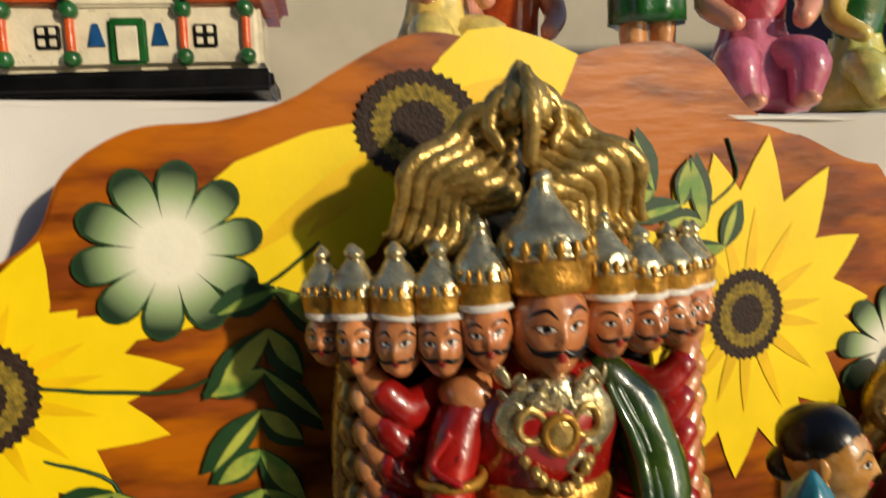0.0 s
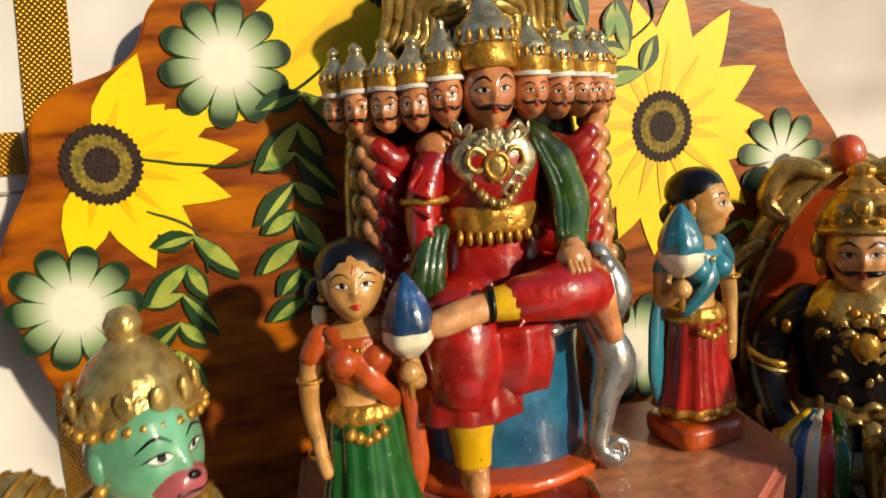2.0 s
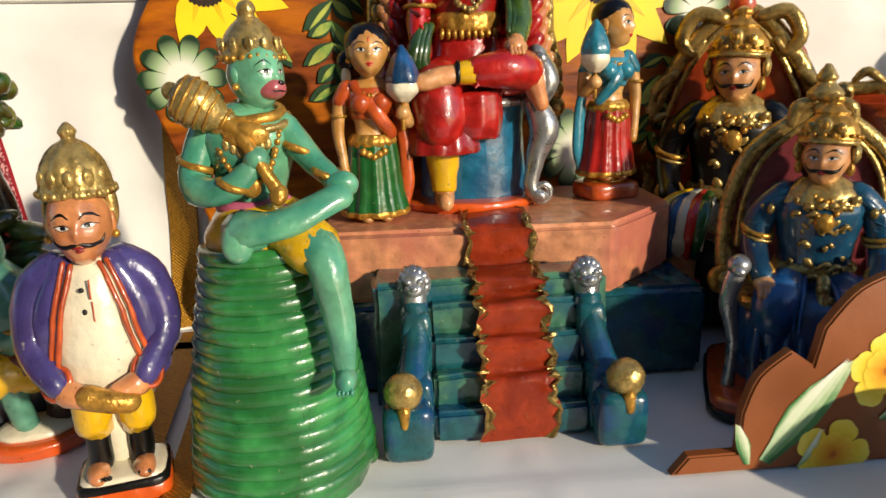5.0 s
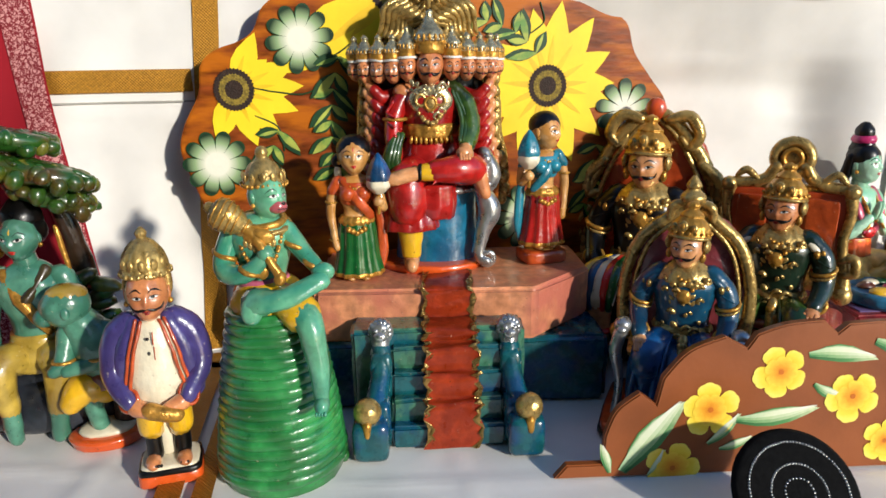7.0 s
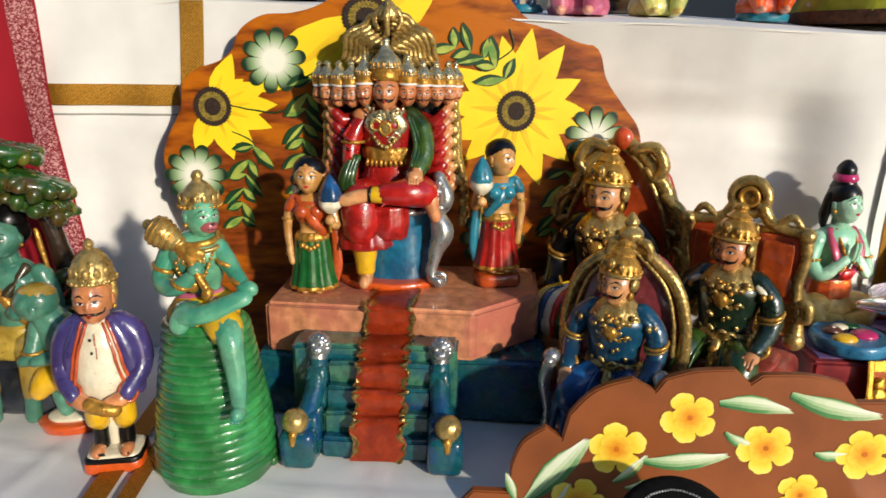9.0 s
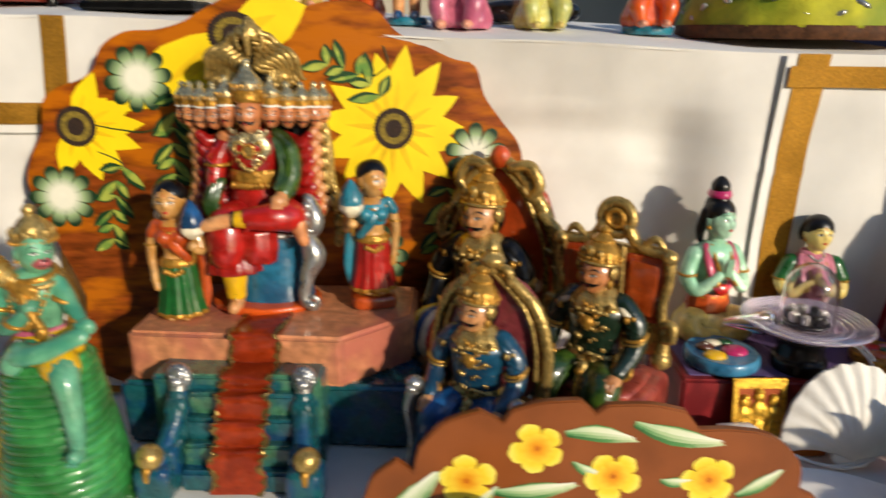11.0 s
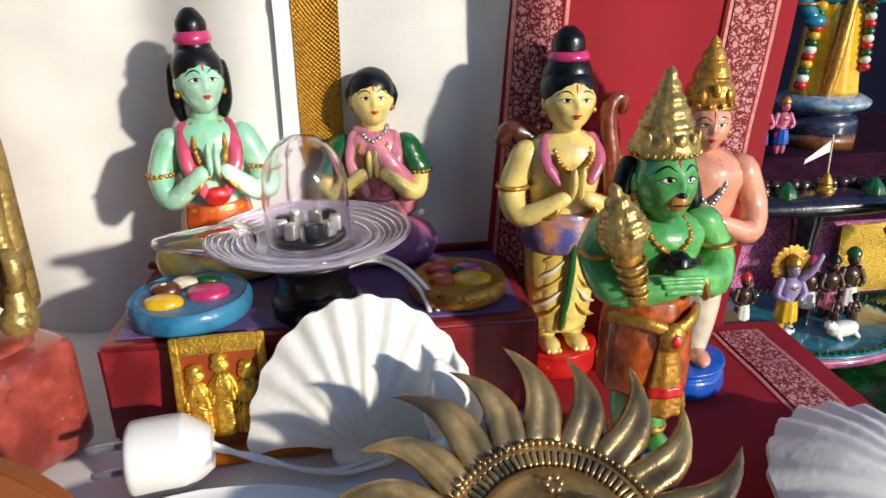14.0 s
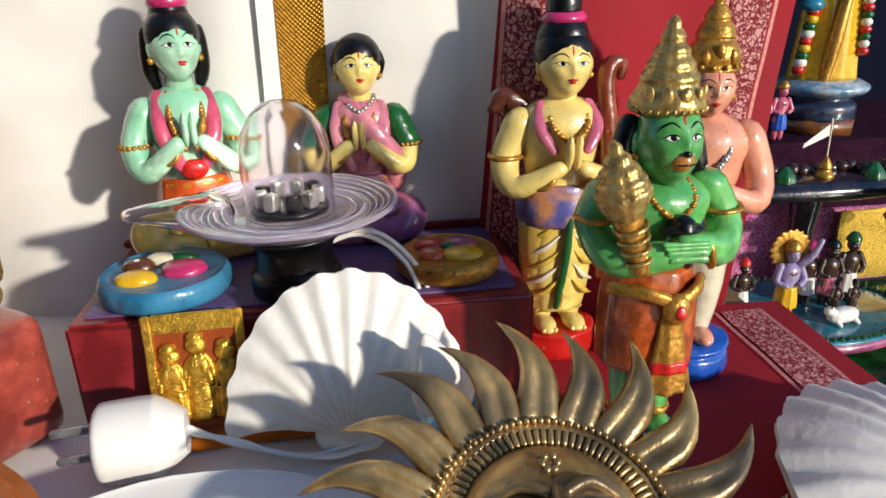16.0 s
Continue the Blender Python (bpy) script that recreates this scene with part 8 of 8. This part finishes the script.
for s in (-1, 1):
    S = Sculpt()
    S.tube([(2.2 * s, -2.6, 3.5), (1.1 * s, -2.6, 4.7), (0, -2.6, 5.6)], 0.13, BLACK, seg=6)
    S.as_part("gable_trim", house)
    for x in (0.044, 0.0205):
        S = Sculpt()
        S.tube([(100 * x * s, -2.3, 1.5), (100 * x * s, -2.3, 3.1)], 0.18, ORNG, seg=8)
        S.ball((100 * x * s, -2.3, 1.4), 0.34, EMER)
        S.ball((100 * x * s, -2.3, 3.2), 0.38, EMER)
        S.as_part("pillar", house, "orange pillar with green caps")
    w = part("window", block(0.0285 * s - 0.0045, 0.0285 * s + 0.0045, -0.0232, -0.0215, 0.0175, 0.0265, 0.0006), BLACK, house)
    for dx in (-0.002, 0.002):
        for dz in (0.02, 0.0242):
            part("pane", block(0.0285 * s + dx - 0.0012, 0.0285 * s + dx + 0.0012, -0.0238, -0.0231, dz - 0.0013, dz + 0.0013, 0.0002), CREM, w)
    part("niche", prism([(0.0115 * s - 0.0032, 0.0185), (0.0115 * s + 0.0032, 0.0185), (0.0115 * s + 0.001, 0.027), (0.0115 * s - 0.001, 0.027)], 0.0015, 0.0002, -0.0215), BLUE, house, "blue painted niche")
d = part("door", block(-0.007, 0.007, -0.0238, -0.0215, 0.0115, 0.029, 0.001), EMER, house, "green door frame")
part("door_leaf", block(-0.0042, 0.0042, -0.0248, -0.0236, 0.0125, 0.026, 0.0006), CREM, d)


def seated_lump(lower, upper, base, feet, scale, name, m, label):
    """A doll of which skirts, feet and lap show."""
    S = Sculpt()
    if base:
        S.turned((0, 0, 0), [(2.6, 0), (2.7, 0.4), (2.4, 0.9), (0.2, 1.0)], base, sy=0.85)
    z = 0.8 if base else 0
    S.turned((0, 0.3, z), [(2.6, 0), (2.8, 0.8), (2.3, 2.2), (1.7, 3.6), (1.5, 4.4)], lower, sy=0.85, pleats=10, amp=0.04)
    for s in (-1, 1):
        S.tube([(0.7 * s, -0.2, z + 2.6), (1.6 * s, -1.9, z + 2.2), (1.3 * s, -2.3, z + 0.6)], [1.1, 1.05, 0.7], lower, seg=12)
        S.ball((1.2 * s, -2.8, z + 0.35), (0.5, 0.95, 0.4), feet)
        S.tube([(1.7 * s, 0, z + 7.2), (2.4 * s, -0.4, z + 5.4), (1.6 * s, -1.6, z + 4.2)], [0.75, 0.65, 0.5], feet, seg=10)
    S.turned((0, 0.2, z + 4.2), [(1.5, 0), (1.6, 1.4), (1.8, 2.6), (1.3, 3.8), (0.6, 4.2)], upper, sy=0.75)
    necklace(S, (0, -0.4, z + 7.9), 0.9, 1.0, 1.2, GOLD, 0.16, 13)
    face(S, (0, 0, z + 9.6), 1.3, feet, lips=SCAR)
    S.ball((0, 0.5, z + 10.0), (1.25, 1.1, 1.25), BLACK)
    return S.statue(name, m @ Matrix.Scale(scale, 4), label, "figurine", "dolls on the upper step")


seated_lump(BUFF, PEACH, BLUE, PEACH, 1.0, "seated_statue", pose(0.252, 0.1, top_at(0.252, 0.1), 0, 0, 20), "painted doll in yellow striped dress seated on a blue base")
seated_lump(ORNG, ORAN, None, PEACH, 1.05, "seated_statue", pose(0.305, 0.16, top_at(0.305, 0.16)), "painted doll seated in orange robe")
seated_lump(PINK, glaze("rose red", "b8404f"), None, PEACH, 1.05, "seated_statue", pose(0.415, 0.093, top_at(0.415, 0.093), 0, 0, -12), "painted doll in pink sari seated with feet tucked")
seated_lump(glaze("lemon", "d8cf6a", second="b0b56a", mix_scale=50), EMER, None, BUFF, 0.95, "seated_statue", pose(0.494, 0.113, top_at(0.494, 0.113), 0, 0, 8), "painted doll in lemon dress seated with feet tucked")
seated_lump(ORNG, ORNG, TURQ, PEACH, 0.92, "seated_statue", pose(0.6, 0.118, top_at(0.6, 0.118)), "painted doll in orange robe on a turquoise base")
# standing pair with green robe and blue shoes behind the board
S = Sculpt()
S.turned((0, 0, 0), [(2.0, 0), (2.1, 0.3), (1.9, 0.7)], TURQ, sy=0.8)
for s in (-1, 1):
    S.ball((0.8 * s, -0.8, 0.9), (0.5, 1.1, 0.5), BLUE)
    S.tube([(0.8 * s, 0, 6.0), (0.8 * s, 0, 0.9)], [0.8, 0.55], SKIN)
S.turned((0, 0, 4.6), [(2.0, 0), (1.9, 3.0), (1.6, 6.0), (0.8, 8.5)], EMER, sy=0.8, pleats=9, amp=0.05)
face(S, (0, -0.2, 14.2), 1.35, SKIN, lips=SCAR)
S.ball((0, 0.3, 14.5), (1.25, 1.15, 1.3), BLACK)
S.statue("attendant_statue", pose(0.362, 0.105, top_at(0.362, 0.105)), "painted standing doll in a green robe with blue shoes", "figurine", "dolls on the upper step")
S = Sculpt()
S.ball((0, 0, 1.2), (5.5, 1.6, 1.3), glaze("log brown", "4a3016", second="2f2412", mix_scale=30), p=0.7)
S.statue("clay_log", pose(0.49, 0.19, top_at(0.49, 0.19)), "brown painted clay log lying behind the dolls", "ornament")
# green glittered stand
gs = thing("round_stand", pose(0.755, 0.135, top_at(0.755, 0.135)), "round lime-green glittered stand with brown fringe", "stand")
S = Sculpt()
S.turned((0, 0, 0), [(11.6, 0), (11.8, 0.6), (11.7, 1.2)], surface("brown fringe", "5a3416", rough=0.8, vary=0.5, scale=200, bump=0.8), seg=60, pleats=30, amp=0.006)
S.as_part("fringe", gs, "brown glittered fringe")
S = Sculpt()
S.turned((0, 0, 1.0), [(11.6, 0), (11.2, 1.6), (9.8, 4.2), (8.6, 5.0), (0.2, 5.2)], surface("lime felt", "bcb82a", rough=0.7, vary=0.3, scale=60, second="7d8a12", mix_scale=18, bump=0.5), seg=48, pleats=16, amp=0.012)
S.as_part("skirt", gs)
S = Sculpt()
for k in range(26):
    a = k * 0.43 + 2.4
    S.ball((11.0 * math.cos(a), 11.0 * math.sin(a), 3.0 + math.sin(k * 2.2)), (0.9, 0.35, 0.28), SILVER, rot=(0, 30 * math.sin(k), math.degrees(a) + 60), seg=7, rings=5)
tagged(S.as_part("tinsel", gs, "silver tinsel leaves"), kind="stuff")
# dark teal stand at the other end
ts = thing("round_stand", pose(-0.10, 0.16, top_at(-0.1, 0.16)), "round teal glittered stand with red base", "stand")
S = Sculpt()
S.turned((0, 0, 0), [(10.2, 0), (10.4, 0.6), (10.2, 1.4)], glaze("brick red", "8a2c1c"), seg=50)
S.as_part("rim", ts, "brick red rim")
S = Sculpt()
S.turned((0, 0, 1.4), [(10.0, 0), (9.8, 2.6), (9.0, 5.0), (0.2, 5.4)], glaze("deep teal", "14535a", second="0f3f4f", mix_scale=40), seg=50, pleats=40, amp=0.01)
S.as_part("body", ts)
tray_b = thing("black_stool", pose(0.03, 0.13, top_at(0.03, 0.13)), "small black lacquered stool", "stool")
part("top", block(-0.03, 0.03, -0.02, 0.02, 0.018, 0.022, 0.001), BLACK, tray_b)
for x in (-0.024, 0.024):
    S = Sculpt()
    S.tube([(x * 100, -1.4, 0.1), (x * 100, -1.4, 1.8)], [0.5, 0.3], BLACK)
    S.as_part("leg", tray_b)

# ---- lower display past the crimson cloth ----
FOIL = surface("green foil", "0c5a2a", rough=0.25, metal=0.5, vary=0.6, scale=40, second="0a3416", mix_scale=30, bump=1.0, bump_scale=90)
foil = part("foil_ground", block(0.99, 2.4, -0.6, 1.2, -0.26, -0.25, 0.0, 0.006, 12), FOIL)
tagged(foil, "crumpled green foil spread as grass", "cloth", kind="structure")
back = part("cloth_backdrop", block(0.99, 2.6, 0.95, 0.97, -0.26, 0.9, 0, 0.004, 12), surface("navy cloth", "05081e", spec=0.1, rough=0.9, vary=0.3, scale=8))
tagged(back, "navy blue cloth hanging behind the far dolls", "cloth", kind="structure")
shelf = part("step_far", block(0.99, 2.4, 0.62, 0.96, -0.25, -0.06, 0.004, 0.002, 6), surface("magenta brocade", "2c0a22", spec=0.1, rough=0.9, vary=0.4, scale=60))
tagged(shelf, "far step under magenta cloth", "step", kind="structure")
GX, GY, GZ = 1.30, 0.36, -0.25
gar = thing("garden_stand", pose(GX, GY, GZ), "oval clay garden stand with turquoise top and purple rim", "stand")
S = Sculpt()
S.turned((0, 0, 0), [(10.5, 1.6), (11.5, 1.8), (11.7, 2.6), (11.3, 3.0)], MAUV, sx=1.25, sy=0.8, seg=44)
S.turned((0, 0, 0), [(4.0, 0), (4.2, 0.8), (9.0, 1.6)], glaze("stand olive", "6a6a2c"), sx=1.25, sy=0.8)
S.as_part("rim", gar, "purple rim")
S = Sculpt()
S.turned((0, 0, 2.8), [(11.2, 0), (11.0, 0.8), (0.2, 0.9)], TURQ, sx=1.25, sy=0.8, seg=44)
S.as_part("top", gar)
S = Sculpt()
for k in range(90):
    a = 2 * math.pi * k / 90
    S.tube([(13.6 * math.cos(a), 8.7 * math.sin(a), 3.4), (14.0 * math.cos(a), 9.0 * math.sin(a), 4.2 + 0.3 * math.sin(k * 3))], [0.5, 0.1], EMER, seg=5, n=1)
tagged(S.as_part("grass_edge", gar, "green tinsel edge"), kind="stuff")


def small_doll(robe, skin, hat, h, halo=None):
    S = Sculpt()
    for s in (-1, 1):
        S.tube([(0.5 * s, 0, 3.2), (0.5 * s, 0, 0.2)], [0.7, 0.42], robe if halo else skin, seg=9)
        S.tube([(1.1 * s, 0, 6.3), (1.6 * s, -0.4, 4.8), (0.8 * s, -1.0, 4.4)], [0.42, 0.36, 0.3], skin, seg=8)
    S.turned((0, 0, 1.6), [(1.2, 0), (1.1, 1.2), (0.95, 2.4)], robe, pleats=8, amp=0.06)
    S.turned((0, 0, 3.8), [(0.95, 0), (1.15, 1.4), (1.1, 2.2), (0.4, 2.9)], skin, sy=0.75)
    necklace(S, (0, -0.3, 6.4), 0.6, 0.7, 0.8, GOLD, 0.12, 9)
    face(S, (0, -0.1, 7.6), 0.9, skin, lips=SCAR, ears=False)
    S.turned((0, 0.05, 8.1), [(0.85, 0), (0.9, 0.3), (0.6, 0.9), (0.1, 1.2)], hat)
    if halo:
        S.turned((0, 0.6, 8.0), [(2.0, -0.1), (2.1, 0.1), (0.2, 0.2)], halo, rot=(90, 0, 0), pleats=18, amp=0.06)
        S.tube([(1.1, 0, 6.3), (2.2, -0.2, 7.4), (3.0, -0.2, 9.0)], [0.45, 0.4, 0.3], skin)
    return S


DARK = glaze("dark brown skin", "3a241a")
LILAC = glaze("lilac skin", "9a8ab4")
for nm, S, x, y, sc, lab in (("flute_statue", small_doll(YELO, LILAC, GOLD, 9, GOLD), -4.2, -2.5, 1.15, "lilac doll in yellow with gilt halo on garden stand"), ("villager_statue", small_doll(WHT, DARK, MAGE, 9), 1.0, 1.2, 0.95, "dark doll in white wrap and magenta cap"), ("villager_statue", small_doll(PINK, DARK, BLACK, 9), 3.6, 0.6, 0.98, "dark doll in pink wrap"), ("villager_statue", small_doll(WHT, DARK, EMER, 9), 6.6, 1.0, 1.05, "dark doll in white wrap and green cap"), ("villager_statue", small_doll(WHT, DARK, SCAR, 9), -9.0, -0.5, 0.85, "dark doll in white wrap and red cap"), ("child_statue", small_doll(DARK, DARK, BLACK, 9), 3.0, -2.2, 0.5, "small dark crouching doll"), ("child_statue", small_doll(DARK, DARK, BLACK, 9), 5.4, -2.2, 0.5, "small dark crouching doll")):
    S.statue(nm, pose(GX + x * 0.01, GY + y * 0.01, GZ + 0.037) @ Matrix.Scale(sc, 4), lab, "figurine")
for x, y, yaw in ((2.2, -5.0, 8), (-8.0, -6.0, 180)):
    S = Sculpt()
    S.ball((0, 0, 1.2), (2.2, 1.0, 1.0), WHT, p=0.8)
    S.ball((-2.3, -0.2, 2.1), (0.75, 0.6, 0.6), WHT)
    S.tube([(-1.6, 0, 1.6), (-2.2, -0.1, 2.1)], [0.7, 0.55], WHT)
    for s in (-1, 1):
        S.tube([(-2.3, 0.4 * s, 2.5), (-2.5, 0.6 * s, 3.0)], [0.15, 0.06], BLACK, seg=6)
        S.ball((-2.8, -0.3 * s, 2.3), 0.1, BLACK, seg=6, rings=5)
        for q in (-1.3, 1.3):
            S.tube([(q, 0.6 * s, 0.8), (q + 0.5, 0.8 * s, 0.2)], [0.4, 0.3], WHT, seg=7)
    S.statue("cow_statue", pose(GX + x * 0.01, GY + y * 0.01, GZ + 0.037, 0, 0, yaw), "small white painted cow doll lying on the garden stand", "figurine", "white cows")
# dark hill slab with flag
hill = thing("hill_model", pose(1.36, 0.47, -0.08), "dark painted hill model with green mounds and flag", "model")
S = Sculpt()
S.ball((0, 0, 0), (15.5, 5.5, 1.8), glaze("hill slate", "15131f", second="2a2030", mix_scale=30), p=0.8, seg=36, rings=14)
rnd = random.Random(3)
for k in range(22):
    S.ball((-13 + 1.25 * k, rnd.uniform(-2, 1), 1.6 + rnd.uniform(0, 0.8)), (1.1, 1.0, 0.9), glaze("hill umber", "33160f"), seg=9, rings=6)
S.as_part("slab", hill)
S = Sculpt()
S.turned((0.5, -2.0, 1.4), [(1.2, 0), (1.3, 0.5), (0.8, 1.2), (0.9, 1.6), (0.2, 3.0)], GOLD)
S.as_part("shrine", hill, "small gold shrine")
S = Sculpt()
S.tube([(0.8, -1.6, 3.4), (0.6, -1.6, 9.4)], 0.14, CREM, seg=6)
S.grid([[(-3.0, -1.6, 5.6), (0.5, -1.65, 7.2)], [(-2.9, -1.6, 6.2), (0.5, -1.6, 8.8)]], WHT, wrap=False, caps=False)
S.as_part("flag", hill, "white pennant on a pole")
for x in (-5.5, 7.5):
    S = Sculpt()
    S.turned((x, -2.4, 1.2), [(1.6, 0), (1.3, 1.0), (0.4, 2.2)], EMER, pleats=7, amp=0.06)
    S.as_part("mound", hill, "green mound")
S = Sculpt()
S.turned((0, 0, -17.0), [(2.0, 0), (1.6, 9), (2.4, 16.5)], glaze("hill post", "2a1f2a"))
S.as_part("post", hill)
# backdrop brocade behind garden and blue doll on pedestal
cl = part("brocade_cloth", block(1.10, 1.55, 0.50, 0.505, -0.25, -0.13, 0, 0.004, 8), weave("magenta brocade cloth", "b01a78", brocade="d8a8c8"))
tagged(cl, "magenta brocade cloth hanging behind the garden", "cloth", kind="structure")
S = Sculpt()
S.turned((0, 0, 0), [(6.0, 0), (6.0, 2.2), (5.4, 2.6)], glaze("pedestal ochre", "7a4a22"), seg=6, sharp=True)
S.turned((0, 0, 2.4), [(5.2, 0), (5.2, 2.4), (4.2, 3.4), (4.4, 4.2)], glaze("pedestal slate", "2a3550"), seg=24)
S.turned((0, 0, 6.4), [(5.0, 0), (6.2, 0.8), (6.4, 1.8), (5.0, 2.8)], glaze("pedestal pale", "a8b8c4", second="5a88a8", mix_scale=40), seg=36)
S.turned((0, 0, 9.0), [(4.6, 0), (4.2, 5), (3.8, 12), (3.4, 16)], YELO, sy=0.75, pleats=10, amp=0.06)
S.tube([(-1.0, -3.2, 9.5), (-0.5, -3.6, 16), (0.5, -3.0, 25)], [0.8, 0.9, 0.7], GOLD)
for k in range(12):
    S.ball((-4.2 + 0.1 * k, -2.2, 11 + 1.2 * k), 0.95, (SCAR, WHT, EMER, YELO)[k % 4], seg=8, rings=6)
    S.ball((4.0 - 0.05 * k, -2.2, 14 + 1.2 * k), 0.8, (SCAR, WHT, EMER)[k % 3], seg=8, rings=6)
BLUES = glaze("sky blue skin", "1f7fa0", second="166a8c", mix_scale=30)
S.turned((0, 0, 24.5), [(3.6, 0), (4.2, 4), (4.4, 7), (3.0, 9.5)], BLUES, sy=0.75)
S.tube([(-4.2, 0, 32), (-5.6, -0.8, 27), (-4.4, -2.6, 22.5)], [1.6, 1.4, 1.1], BLUES)
S.ball((-4.0, -3.0, 21.8), (1.5, 1.2, 1.2), BLUES)
S.tube([(4.2, 0, 32), (5.6, -1.0, 27), (4.0, -3.0, 25.5)], [1.6, 1.4, 1.1], BLUES)
ring(S, (-4.9, -1.6, 24.6), 1.5, 1.5, 0.3, GOLD)
face(S, (0, -0.5, 37), 3.0, BLUES, lips=SCAR)
crown(S, (0, -0.3, 38.6), 3.0, 8)
S.statue("blue_statue", pose(1.525, 0.72, -0.06, 0, 0, -10) @ Matrix.Diagonal((1.2, 1.2, 0.95, 1)), "glazed blue standing doll in yellow robe and garlands on pedestal", "figurine")
for x in (1.325, 1.36):
    small_doll(ROYAL, PINK, GOLD, 9).statue("twin_statue", pose(x + 0.05, 0.64, -0.055) @ Matrix.Scale(1.0, 4), "small doll in blue robe with pink garland and gold crown", "figurine", "twin dolls")
S = Sculpt()
S.tube([(0, 0, 0), (0.3, 0, 3.0), (0, 0, 6.0)], [0.8, 0.6, 0.5], glaze("bark brown", "4a2f18"))
rnd = random.Random(11)
for k in range(60):
    p = Vector((rnd.gauss(0, 1), rnd.gauss(0, 1), rnd.gauss(0, 1))).normalized() * rnd.uniform(2.2, 3.8)
    S.ball(p + Vector((0, 0, 8.5)), (rnd.uniform(0.6, 1.0),) * 2 + (0.6,), (EMER, EMER, EMER, PINK, ORNG)[k % 5], seg=7, rings=5)
S.statue("fruit_tree_statue", pose(1.475, 0.36, -0.25) @ Matrix.Scale(1.7, 4), "small clay tree with pink and orange fruit", "figurine")
small_doll(glaze("midnight blue", "141c4a"), DARK, BLACK, 9).statue("villager_statue", pose(1.425, 0.32, -0.25) @ Matrix.Scale(1.05, 4), "dark doll in midnight blue dress standing on the foil", "figurine")
sheet = part("foil_strip", block(1.43, 1.66, 0.485, 0.489, -0.24, -0.13, 0.001, 0.004, 8), surface("gold glitter", "c8a23c", rough=0.35, metal=0.7, vary=0.7, scale=500, bump=0.9, bump_scale=700))
tagged(sheet, "strip of gold glitter foil behind the garden", "foil", kind="structure")
